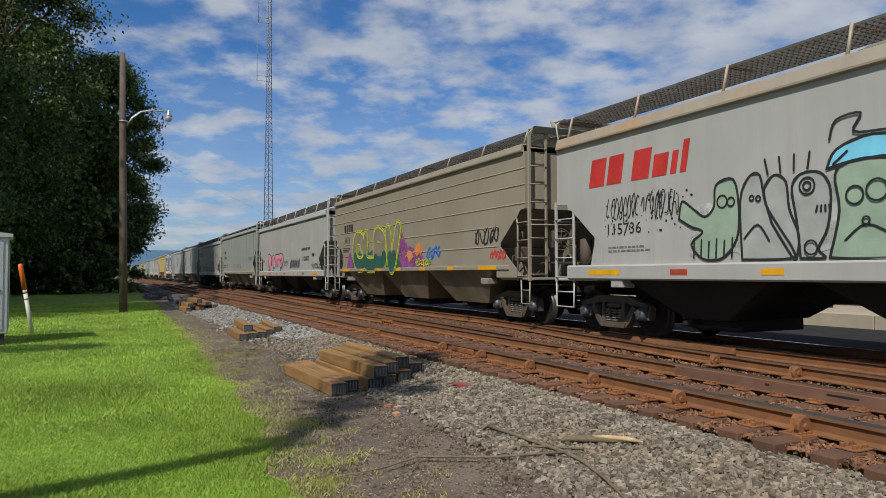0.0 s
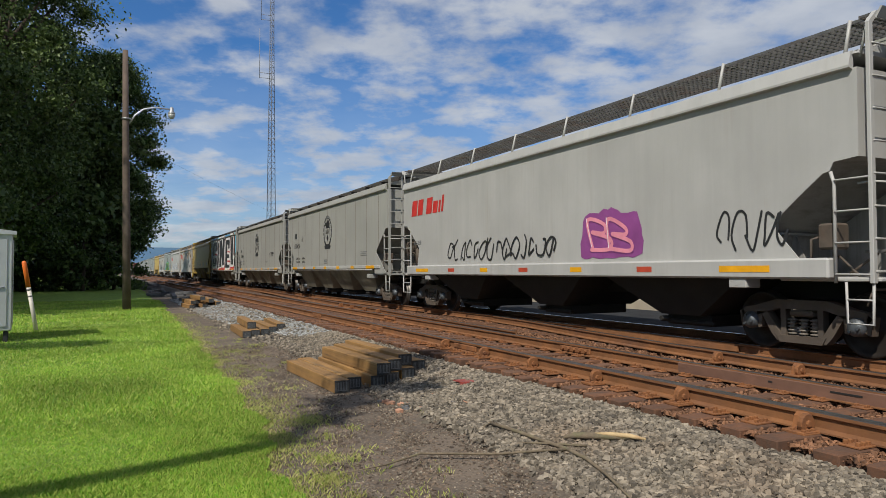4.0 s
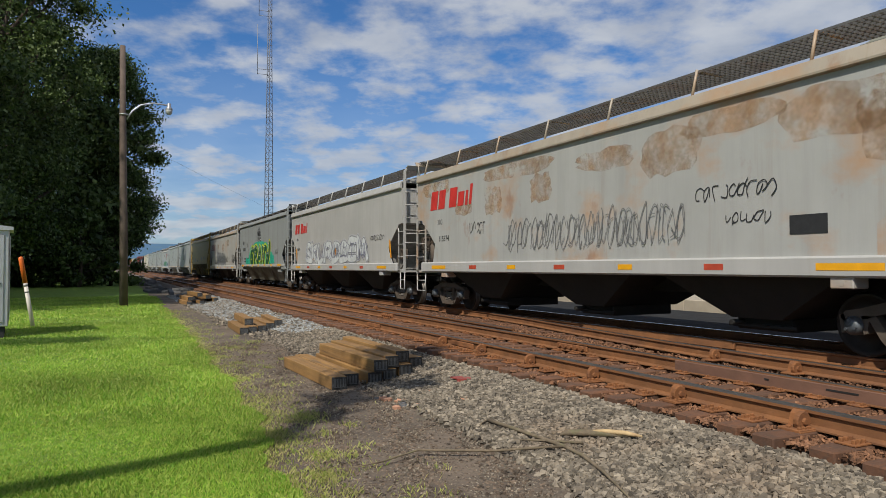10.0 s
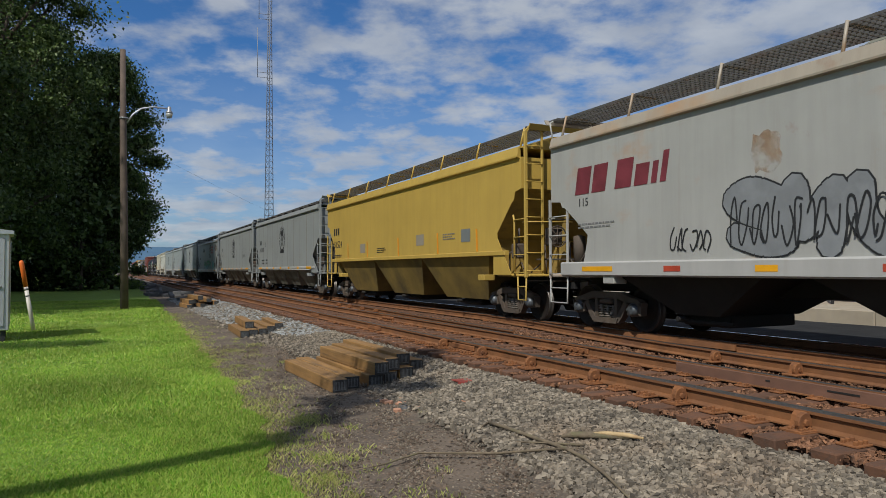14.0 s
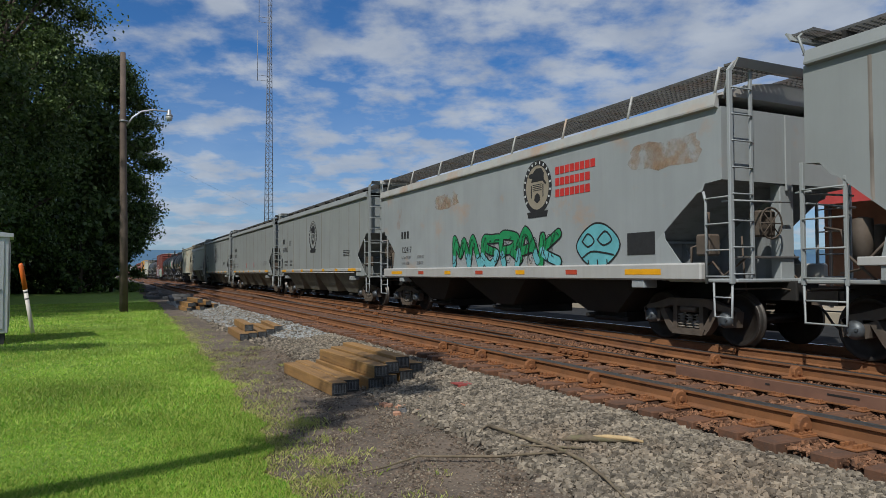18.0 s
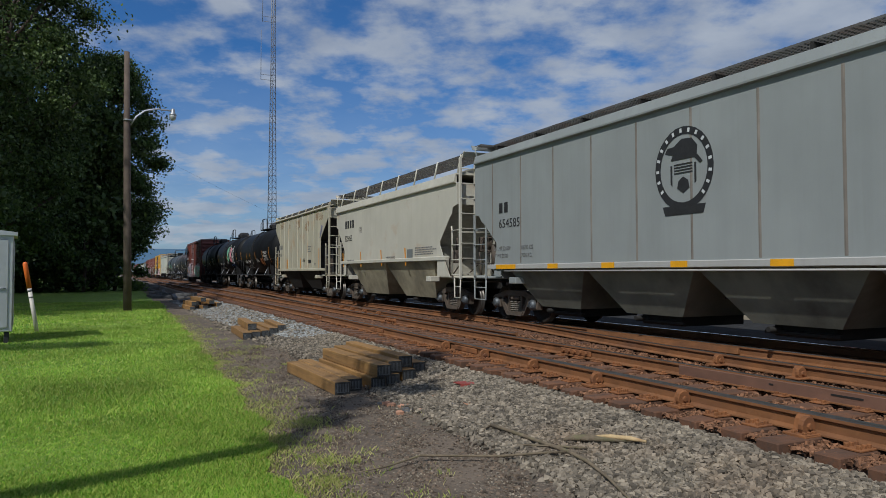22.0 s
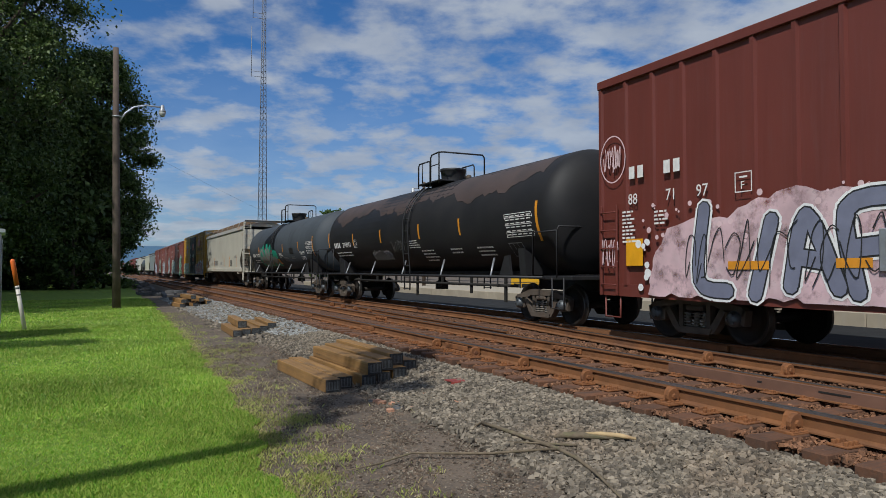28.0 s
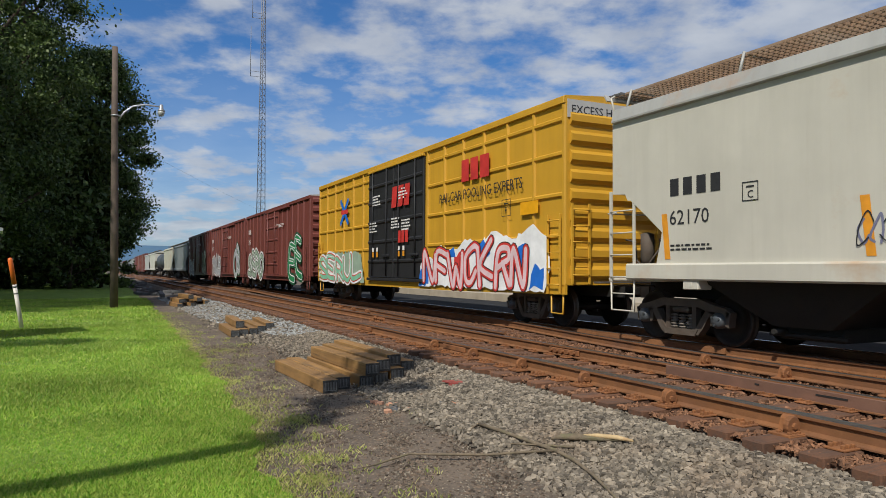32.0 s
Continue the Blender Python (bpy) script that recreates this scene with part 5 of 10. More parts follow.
    if style == "grain":
        n = 11
        for k in range(n):
            y = -he + L * (k + 0.7) / (n + 0.4)
            if k in (0, n - 1):
                z0 = 2.2
            else:
                z0 = 1.49
            for side in (-1, 1):
                cpart("seam", (z0, ze, side), lambda: Shape().prism([(side * W, -0.028), (side * (W + 0.004), 0.0), (side * W, 0.028)], "z", z0, ze - 0.10), M["seam"], car, (0, y, 0))
    if style == "tan":
        for z in (1.95, 2.45, 2.95, 3.4, 3.8):
            cut = 0.0 if z > 2.75 else 1.3
            for side in (-1, 1):
                part("seam", Shape().prism([(side * W, z - 0.022), (side * (W + 0.018), z), (side * W, z + 0.022)], "y", -he + cut, he - cut), body, car)
    for e in (-1, 1):
        cpart("bulkhead", ("bh", zs, ad), lambda: Shape().box(-1.46, 1.46, -0.02, 0.02, 1.12, zs + 0.02).box(-1.46, 1.46, 0.02 * e, 0.05 * e, az - 0.05, az - 0.01), inner, car, (0, e * (he - ad + 0.03), 0))
        cpart("center_web", ("cw", e, ad), lambda: Shape().prism([(-ad * e, 1.14), (-0.15 * e, 1.14), (-0.35 * e, 1.75), (-0.2 * e, z0 - 0.14), (-ad * e, az)], "x", -0.04, 0.04), inner, car, (0, e * he, 0))
        if style in ("slab", "long"):
            cpart("end_post", ("epost", e), lambda: Shape().box(-0.17, 0.17, min(-0.02 * e, -0.22 * e), max(-0.02 * e, -0.22 * e), 1.12, z0, 0.015), body, car, (0, e * he, 0))
        for x in (-0.95, 0.9):
            cpart("brace", ("br", e, x, ad), lambda: Shape().prism([(-ad * e, 1.14), (-(ad - 0.35) * e, 1.14), (-(ad - 0.08) * e, az - 0.05), (-ad * e, az - 0.05)], "x", x, x + 0.03), inner, car, (0, e * he, 0))
    if style == "grain":
        for side in (-1, 1):
            cpart("sill_pipe", (L, side), lambda: Shape().tube([(side * 1.57, -he + 1.6, 1.30), (side * 1.57, he - 1.6, 1.30)], 0.018, 6), sill, car)
    kind = reflect or "plain"
    if kind != "none":
        zt = 1.28 if style in ("slab", "yellow", "long") else 1.41
        xr = -W - (0.072 if style in ("slab", "yellow", "long") else 0.038)
        hh = 0.055 if style == "grain" else 0.05
        spots = [0.06, 0.22, 0.37, 0.52, 0.66, 0.80, 0.95]
        for k, f in enumerate(spots):
            y = -he + 1.0 + (L - 2.0) * f
            w = 0.48 if f in (0.06, 0.95) else 0.2
            m = M["reflector"]
            if kind == "mixed" and k % 2:
                m = M["redtape"]
            cpart("reflector", (w, hh), lambda: Shape().box(-0.003, 0.0, -w, w, -hh, hh), m, car, (xr, y, zt))
    return car


# ---- lettering and spray paint on the near sides ----
def font_mesh(s, size):
    def make():
        cu = bpy.data.curves.new("lettering", "FONT")
        cu.body = s
        cu.size = size
        cu.resolution_u = 2
        cu.extrude = 0.0015
        ob = bpy.data.objects.new("lettering", cu)
        scene.collection.objects.link(ob)
        me = bpy.data.meshes.new_from_object(ob.evaluated_get(bpy.context.evaluated_depsgraph_get()))
        bpy.data.objects.remove(ob)
        bpy.data.curves.remove(cu)
        return me
    return cached(("font", s, size), make)


SIDE = Matrix(((0, 0, -1, 0), (-1, 0, 0, 0), (0, 1, 0, 0), (0, 0, 0, 1)))


def words(car, s, a, z, size, m, wide=1.0, x=-1.556, L=None):
    """Lettering on the near side; a runs from the car's leading end."""
    he = (L / 2) if L else HALF[car.name]
    me = font_mesh(s, size)
    key = ("fm", s, size, m.name)
    if key not in CACHE:
        c = me.copy()
        c.materials.clear()
        c.materials.append(m)
        CACHE[key] = c
    ob = new("lettering", CACHE[key])
    ob.parent = car
    ob["kind"] = "stuff"
    ob.matrix_basis = Matrix.Translation((x, he - a, z)) @ SIDE @ Matrix.Diagonal((wide, 1, 1, 1))
    return ob


def ragged(poly, amp=0.045, step=0.14, seed=1):
    """The same outline with spray-can unevenness along its edges."""
    rr = random.Random(seed)
    out = []
    for (x0, y0), (x1, y1) in zip(poly, poly[1:] + poly[:1]):
        n = max(1, int(math.hypot(x1 - x0, y1 - y0) / step))
        for k in range(n):
            t = k / n
            out.append((x0 + (x1 - x0) * t + rr.uniform(-amp, amp), max(0.0, y0 + (y1 - y0) * t + rr.uniform(-amp, amp) * 1.6)))
    return out


def flatshape(name, polys, m, car, a, z, x=-1.556, label=""):
    """Thin painted shapes: polygons in (along, up), laid on the near side."""
    s = Shape()
    he = HALF[car.name]
    if name.startswith("graffiti"):
        polys = [ragged(list(p), seed=len(p)) for p in polys]
    for p in polys:
        s.prism([(he - a - u, z + v) for u, v in p], "x", x - 0.0015 - 0.0001 * len(s.v) / 8 % 0.002, x)
    ob = part(name, s, m, car, label)
    if len(polys) > 1:
        ob["kind"] = "stuff"
    return ob


def flowing(pts, k=4):
    """A smooth curve through the given points."""
    if len(pts) < 3:
        return pts
    q = [pts[0]] + list(pts) + [pts[-1]]
    out = []
    for i in range(1, len(q) - 2):
        p0, p1, p2, p3 = q[i - 1:i + 3]
        for j in range(k):
            t = j / k
            out.append(tuple(0.5 * (2 * b + (c - a) * t + (2 * a - 5 * b + 4 * c - d) * t * t + (3 * b - a - 3 * c + d) * t ** 3) for a, b, c, d in zip(p0, p1, p2, p3)))
    return out + [pts[-1]]


def ribbon(pts, w):
    """A stroke as quads and round ends, in the plane."""
    pts = list(pts[1:]) if pts[0] == "flat" else flowing(pts)
    out = []
    for (x0, y0), (x1, y1) in zip(pts, pts[1:]):
        dx, dy = x1 - x0, y1 - y0
        d = math.hypot(dx, dy) or 1
        nx, ny = -dy / d * w / 2, dx / d * w / 2
        out.append([(x0 + nx, y0 + ny), (x1 + nx, y1 + ny), (x1 - nx, y1 - ny), (x0 - nx, y0 - ny)])
    for x, y in pts:
        out.append([(x + w / 2 * math.cos(k * 0.7854 + 0.2), y + w / 2 * math.sin(k * 0.7854 + 0.2)) for k in range(8)])
    return out


def strokes(name, lines, w, m, car, a, z, x=-1.556, label=""):
    """Several brush strokes as one thin mesh; each piece a hair further out, so that none share a plane."""
    s = Shape()
    he = HALF[car.name]
    k = 0
    for ln in lines:
        for p in ribbon(ln, w):
            xx = x - 0.00003 * k
            k += 1
            s.add([(xx, he - a - u, z + v) for u, v in p], [tuple(range(len(p)))])
    ob = part(name, s, m, car, label)
    ob["kind"] = "stuff"
    return ob


GLYPH = {"C": [[(0.9, 0.85), (0.6, 1), (0.2, 0.9), (0.05, 0.5), (0.2, 0.1), (0.6, 0), (0.9, 0.2)]], "I": [[(0.45, 0), (0.5, 1)]], "N": [[(0.05, 0), (0.1, 1), (0.8, 0.05), (0.9, 1)]], "E": [[(0.9, 1), (0.1, 0.95), (0.1, 0.03), (0.9, 0)], [(0.1, 0.5), (0.75, 0.52)]],
         "L": [[(0.1, 1), (0.1, 0.03), (0.9, 0.05)]], "G": [[(0.9, 0.85), (0.5, 1), (0.1, 0.75), (0.1, 0.25), (0.5, 0), (0.9, 0.2), (0.9, 0.5), (0.55, 0.5)]], "R": [[(0.1, 0), (0.1, 1), (0.7, 0.95), (0.85, 0.7), (0.6, 0.5), (0.15, 0.48)], [(0.5, 0.48), (0.95, 0)]],
         "A": [[(0.05, 0), (0.45, 1), (0.95, 0)], [(0.2, 0.4), (0.8, 0.4)]], "V": [[(0.05, 1), (0.45, 0), (0.95, 1)]], "Y": [[(0.05, 1), (0.5, 0.5), (0.95, 1)], [(0.5, 0.5), (0.4, -0.1)]], "S": [[(0.9, 0.85), (0.5, 1), (0.1, 0.8), (0.3, 0.55), (0.75, 0.45), (0.9, 0.2), (0.5, 0), (0.05, 0.15)]],
         "H": [[(0.1, 0), (0.1, 1)], [(0.9, 0), (0.9, 1)], [(0.1, 0.5), (0.9, 0.5)]], "O": [[(0.5, 1), (0.1, 0.75), (0.1, 0.25), (0.5, 0), (0.9, 0.25), (0.9, 0.75), (0.5, 1)]], "P": [[(0.1, 0), (0.1, 1), (0.7, 0.95), (0.85, 0.7), (0.6, 0.45), (0.15, 0.45)]], "K": [[(0.1, 0), (0.1, 1)], [(0.9, 1), (0.15, 0.5), (0.9, 0)]],
         "U": [[(0.1, 1), (0.1, 0.3), (0.5, 0), (0.9, 0.3), (0.9, 1)]], "W": [[(0.0, 1), (0.25, 0), (0.5, 0.7), (0.75, 0), (1.0, 1)]], "F": [[(0.9, 1), (0.1, 0.97), (0.1, 0)], [(0.1, 0.5), (0.7, 0.5)]], "M": [[(0.0, 0), (0.15, 1), (0.5, 0.3), (0.85, 1), (1.0, 0)]], "T": [[(0.0, 1), (1.0, 1)], [(0.5, 1), (0.5, 0)]],
         "X": [[(0.0, 1), (1.0, 0)], [(0.0, 0), (1.0, 1)]], "D": [[(0.1, 0), (0.1, 1), (0.6, 0.95), (0.9, 0.5), (0.6, 0.05), (0.1, 0)]], "B": [[(0.1, 0), (0.1, 1), (0.7, 0.9), (0.7, 0.6), (0.2, 0.52), (0.8, 0.4), (0.8, 0.1), (0.1, 0)]], "Z": [[(0.05, 1), (0.9, 1), (0.1, 0), (0.95, 0)]]}


def glyph_lines(word, w, h, gap=0.02, jitter=0.10, seed=1):
    rr = random.Random(seed)
    out = []
    step = w / len(word)
    for i, ch in enumerate(word):
        sx, sy = rr.uniform(-jitter, jitter) * step, rr.uniform(-jitter, jitter) * h
        sc = 1 + rr.uniform(-jitter, jitter)
        tilt, sw = rr.uniform(-0.22, 0.22), rr.uniform(0.9, 1.15)
        for ln in GLYPH[ch]:
            out.append([(i * step + sx + (u * sw + tilt * (v - 0.5) + rr.uniform(-0.07, 0.07)) * step * (1 - gap), sy + (v + 0.10 * math.sin(5 * u + i) + rr.uniform(-0.04, 0.04)) * h * sc) for u, v in ln])
    return out


def piece(car, word, a, z, w, h, fill, edge, halo=None, thick=0.17, x=-1.556, seed=1, drips=None, label="graffiti lettering"):
    """A spray-painted word: halo, outline and fill, laid one upon another."""
    lines = glyph_lines(word, w, h, seed=seed)
    if halo:
        strokes("graffiti_halo", lines, thick * 2.3, SPRAY[halo], car, a, z, x - 0.002)
    strokes("graffiti_outline", lines, thick * 1.45, SPRAY[edge], car, a, z, x - 0.006)
    ob = strokes("graffiti_fill", lines, thick, SPRAY[fill], car, a, z, x - 0.012, label)
    strokes("graffiti_shine", [[(u - 0.03, v + 0.04) for u, v in ln[:2]] for ln in lines], thick * 0.2, SPRAY["white"] if fill != "silver" else SPRAY["lilac"], car, a, z, x - 0.020)
    return ob


def fat(car, word, a, z, w, h, coats, seed=1, x=-1.556, jitter=0.08, label="graffiti lettering", low=None):
    """Fat letters in several coats, (spray, width) from the widest; low paints their lower part."""
    lines = glyph_lines(word, w, h, seed=seed, jitter=jitter)
    for i, (sp, wd) in enumerate(coats):
        ob = strokes(("graffiti_halo", "graffiti_outline", "graffiti_fill", "graffiti_shine")[min(i, 3)], lines, wd, SPRAY[sp], car, a, z, x - 0.004 * (i + 1), label if i == len(coats) - 1 else "")
    if low:
        sp, cut = low
        parts = []
        for ln in lines:
            run = []
            for p in flowing(ln, 8) + [(0, 9)]:
                if p[1] < cut:
                    run.append(p)
                else:
                    if len(run) > 1:
                        parts.append(run)
                    run = []
        strokes("graffiti_fill", parts, coats[-1][1], SPRAY[sp], car, a, z, x - 0.004 * (len(coats) + 1))


def dots(car, a, z, w, h, n, m, r=(0.03, 0.09), seed=1, x=-1.556):
    """Round blobs of spray."""
    rr = random.Random(seed)
    polys = []
    for k in range(n):
        u, v, q = rr.uniform(0, w), rr.uniform(0, h), rr.uniform(*r)
        polys.append([(u + q * math.cos(j * 0.6283), v + q * math.sin(j * 0.6283)) for j in range(10)])
    return tagged(flatshape("spray_dots", polys, m, car, a, z, x), kind="stuff")


def scrawl(car, a, z, w, h, m, thick=0.02, n=10, seed=1, x=-1.556, label="scrawled tag"):
    """Thin looping scrawl that spells nothing."""
    rr = random.Random(seed)
    lines = []
    for i in range(n):
        cx = w * (i + 0.5) / n
        ln = []
        a0 = rr.uniform(0, 6)
        for k in range(rr.randint(4, 7)):
            ln.append((cx + w / n * 0.7 * math.cos(a0 + k * 1.1) * rr.uniform(0.3, 1), h / 2 + h / 2 * math.sin(a0 + k * 1.3) * rr.uniform(0.5, 1)))
        lines.append(ln)
    return tagged(strokes("graffiti_tag", lines, thick, m, car, a, z, x - 0.002, label), kind="stuff")


def smallprint(car, a, z, w, rows, m, hgt=0.034, gap=0.070, x=-1.556, seed=3):
    """Lines of lettering too small to read: plain bars."""
    rr = random.Random(seed)
    polys = []
    for r in range(rows):
        u = 0.0
        while u < w * rr.uniform(0.75, 1.0):
            b = rr.uniform(0.04, 0.14)
            polys.append([(u, -r * gap), (u + b, -r * gap), (u + b, -r * gap + hgt), (u, -r * gap + hgt)])
            u += b + 0.03
    return tagged(flatshape("small_print", polys, m, car, a, z, x), kind="stuff")


def slanted_name(car, a, z, h, m, widths, x=-1.556, lean=0.2, tall=None):
    """An operator's name as plain slanted blocks in its colour."""
    polys, u = [], 0.0
    for i, w in enumerate(widths):
        if w < 0:
            u += -w
            continue
        hh = h if (tall is None or i in tall) else h * 0.72
        polys.append([(u, 0), (u + w * h, 0), (u + w * h + lean * hh, hh), (u + lean * hh, hh)])
        u += w * h + 0.16 * h
    return flatshape("painted_name", polys, m, car, a, z, x)


def mark(car, a, z, h, m, n=2, x=-1.556, sp=1.0):
    """The owner's initials as plain blocks."""
    return flatshape("owner_mark", [[(i * h * sp, 0), (i * h * sp + h * 0.66, 0), (i * h * sp + h * 0.66, h), (i * h * sp, h)] for i in range(n)], m, car, a, z, x)


def crest(car, a, z, r, m, x=-1.556):
    """Round shield: an oval ring with a plain beast, a shield and a ribbon inside."""
    polys = []
    n = 28
    for k in range(n):
        p0, p1 = 2 * math.pi * k / n, 2 * math.pi * (k + 1) / n
        polys.append([(0.95 * r * math.cos(p0), 1.02 * r * math.sin(p0)), (0.95 * r * math.cos(p1), 1.02 * r * math.sin(p1)), (0.77 * r * math.cos(p1), 0.83 * r * math.sin(p1)), (0.77 * r * math.cos(p0), 0.83 * r * math.sin(p0))])
    polys.append([(-0.60 * r, 0.42 * r), (-0.52 * r, 0.55 * r), (-0.30 * r, 0.56 * r), (-0.05 * r, 0.72 * r), (0.28 * r, 0.70 * r), (0.46 * r, 0.50 * r), (0.44 * r, 0.30 * r), (0.62 * r, 0.10 * r), (0.54 * r, 0.06 * r), (0.36 * r, 0.22 * r), (-0.40 * r, 0.22 * r), (-0.34 * r, 0.36 * r)])
    polys.append([(-0.42 * r, 0.1 * r), (-0.36 * r, 0.1 * r), (-0.36 * r, -0.4 * r), (-0.42 * r, -0.35 * r)])
    polys.append([(0.42 * r, 0.1 * r), (0.36 * r, 0.1 * r), (0.36 * r, -0.4 * r), (0.42 * r, -0.35 * r)])
    for k in range(4):
        polys.append([(-0.3 * r, (0.12 - 0.07 * k) * r), (0.3 * r, (0.12 - 0.07 * k) * r), (0.3 * r, (0.09 - 0.07 * k) * r), (-0.3 * r, (0.09 - 0.07 * k) * r)])
    polys.append([(0, -0.2 * r), (0.16 * r, -0.3 * r), (0.2 * r, -0.48 * r), (0.0, -0.6 * r), (-0.2 * r, -0.48 * r), (-0.16 * r, -0.3 * r)])
    polys.append([(-0.62 * r, -1.12 * r), (0.62 * r, -1.12 * r), (0.7 * r, -0.9 * r), (-0.7 * r, -0.9 * r)])
    ticks = []
    for k in range(16):
        p = 2 * math.pi * (k - 2.5) / 21
        u, v = 0.86 * r * math.cos(p), 0.925 * r * math.sin(p)
        ticks.append([(u + q * 0.035 * r * math.sin(p) + w * 0.05 * r * math.cos(p), v - q * 0.035 * r * math.cos(p) + w * 0.05 * r * math.sin(p)) for q, w in ((-1, -1), (1, -1), (1, 1), (-1, 1))])
    flatshape("crest_marks", ticks, SPRAY["chalk"], car, a, z, x - 0.004)
    return flatshape("crest", polys, m, car, a, z, x, "black round crest with a beast, shield and ribbon")


def plate_box(car, a, z, m, ch="C", x=-1.556, s=0.27):
    t = 0.016
    ob = flatshape("clearance_box", [[(0, 0), (s, 0), (s, t), (0, t)], [(0, s - t), (s, s - t), (s, s), (0, s)], [(0, t), (t, t), (t, s - t), (0, s - t)], [(s - t, t), (s, t), (s, s - t), (s - t, s - t)], [(s * 0.26, s * 0.70), (s * 0.74, s * 0.70), (s * 0.74, s * 0.79), (s * 0.26, s * 0.79)]], m, car, a, z, x)
    if car.name in TANK:
        twords(car, ch, a + s * 0.32, z + s * 0.16, s * 0.55, m)
    else:
        words(car, ch, a + s * 0.32, z + s * 0.16, s * 0.55, m, x=x)
    return ob


def rust_patch(car, a, z, w, h, seed=1, x=-1.5525):
    """A rust bloom on the paint, with ragged, broken edges."""
    rr = random.Random(seed)
    n = 22
    pts = []
    for k in range(n):
        t = 2 * math.pi * k / n
        cx, cy = math.cos(t), math.sin(t)
        q = max(abs(cx), abs(cy)) ** 0.7
        pts.append((w / 2 + w / 2 * cx / q * rr.uniform(0.78, 1.0), h / 2 + h / 2 * cy / q * rr.uniform(0.7, 1.0)))
    return flatshape("rust_patch", [pts], M["bloom"], car, a, z, x)


TANK = {}


def tank_car(label, L, body, r=1.49, zc=2.66, far=False, dome=0.0):
    """A tank car: barrel with domed heads, saddles, manway platform with rails, ladders, side rail."""
    car = thing("tank_car", label, "tank car", "freight train")
    HALF[car.name] = L / 2
    TANK[car.name] = (r, zc)
    he = L / 2
    hb = he                            # barrel end with heads
    def barrel():
        s = Shape()
        prof = [(0.02, -hb)] + [(r * math.sin(q), -hb + 0.68 - 0.68 * math.cos(q)) for q in (0.3, 0.6, 0.85, 1.1, 1.3, 1.46)] + [(r, -hb + 0.70)]
        prof += [(r, -hb / 3), (r + 0.006, -hb / 3 + 0.01), (r + 0.006, hb / 3), (r, hb / 3 + 0.01)]
        prof += [(a, -b) for a, b in prof[:8][::-1]]
        s.lathe(prof, "y", (0, 0, zc), 48)
        return s
    cpart("barrel", (L, r, zc), barrel, body, car)
    add_trucks(car, he - 1.35)
    for e in (-1, 1):
        cpart("stub_sill", ("tank", e), lambda: Shape().box(-0.28, 0.28, min(0.35 * e, -2.6 * e), max(0.35 * e, -2.6 * e), 0.78, 1.14, 0.02), M["under"], car, (0, e * he, 0))
    for e in (-1, 1):
        cpart("saddle", (e, r), lambda: Shape().prism([(-1.30, 1.15), (1.30, 1.15), (1.36, 1.80), (0.9, 1.5), (-0.9, 1.5), (-1.36, 1.80)], "y", -0.14, 0.14), M["blackpaint"], car, (0, e * (he - 1.75), 0))
        cpart("end_platform", ("tank", e), lambda: Shape().box(-1.45, 1.45, -0.75, 0.35, 1.05, 1.14, 0.012), M["blackpaint"], car, (0, e * (he - 0.35), 0))
    if far:
        return car
    for e in (-1, 1):
        s = Shape()
        s.box(-0.11, 0.11, min(0, 0.62 * e), max(0, 0.62 * e), -0.09, 0.09, 0.03)
        s.prism([(-0.15, 0.5 * e), (0.13, 0.5 * e), (0.17, 0.80 * e), (0.05, 0.84 * e), (-0.02, 0.72 * e), (-0.13, 0.78 * e)], "z", -0.14, 0.14)
        part("coupler", s, M["cast"], car, "rusty knuckle coupler", (0, e * he, 0.87))
        for side in (-1, 1):
            cpart("end_rail", (e, side), lambda: Shape().tube([(side * 1.45, 0.2 * e, 1.1), (side * 1.45, 0.2 * e, 2.15), (side * 1.4, 0.2 * e, 2.25), (side * 0.3, 0.2 * e, 2.25)], 0.022, 6).tube([(side * 1.45, -0.75 * e, 1.1), (side * 1.45, -0.75 * e, 2.15), (side * 1.45, 0.2 * e, 2.15)], 0.022, 6), M["blackpaint"], car, (0, e * (he - 0.35), 0))
            cpart("sill_step", (side,), lambda: Shape().tube([(side * 1.46, -0.22, 1.1), (side * 1.46, -0.22, 0.42), (side * 1.46, 0.22, 0.42), (side * 1.46, 0.22, 1.1)], 0.02, 6), M["blackpaint"], car, (0, e * (he - 0.1), 0))
            cpart("bolster_web", (side, e), lambda: Shape().prism([(-0.2, 1.14), (0.35, 1.14), (0.10, 1.62), (-0.10, 1.64)], "x", side * 1.38 - 0.03, side * 1.38 + 0.03), M["blackpaint"], car, (0, e * (he - 2.35), 0))
    for side in (-1, 1):
        cpart("side_rail", (L, side), lambda: Shape().tube([(side * 1.50, -he + 0.6, 1.10), (side * 1.50, he - 0.6, 1.10)], 0.035, 8), M["blackpaint"], car)
        n = max(3, int(L / 3.2))
        for k in range(n):
            y = -he + 3.0 + (L - 6.0) * k / (n - 1)
            cpart("stanchion", (side,), lambda: Shape().tube([(side * 1.50, 0, 1.10), (side * 1.22, 0.28, 1.58)], 0.028, 6), M["galv"], car, (0, y, 0))
        s = Shape()
        arc = [(side * (r + 0.10) * math.sin(q), zc + (r + 0.10) * math.cos(q)) for q in (0.52, 0.75, 0.98, 1.21, 1.44, 1.62)] + [(side * (r + 0.08), 1.9), (side * (r + 0.02), 1.3), (side * (r + 0.02), 0.62)]
        for y in (-0.22, 0.22):
            s.tube([(px, y, pz) for px, pz in arc], 0.024, 6)
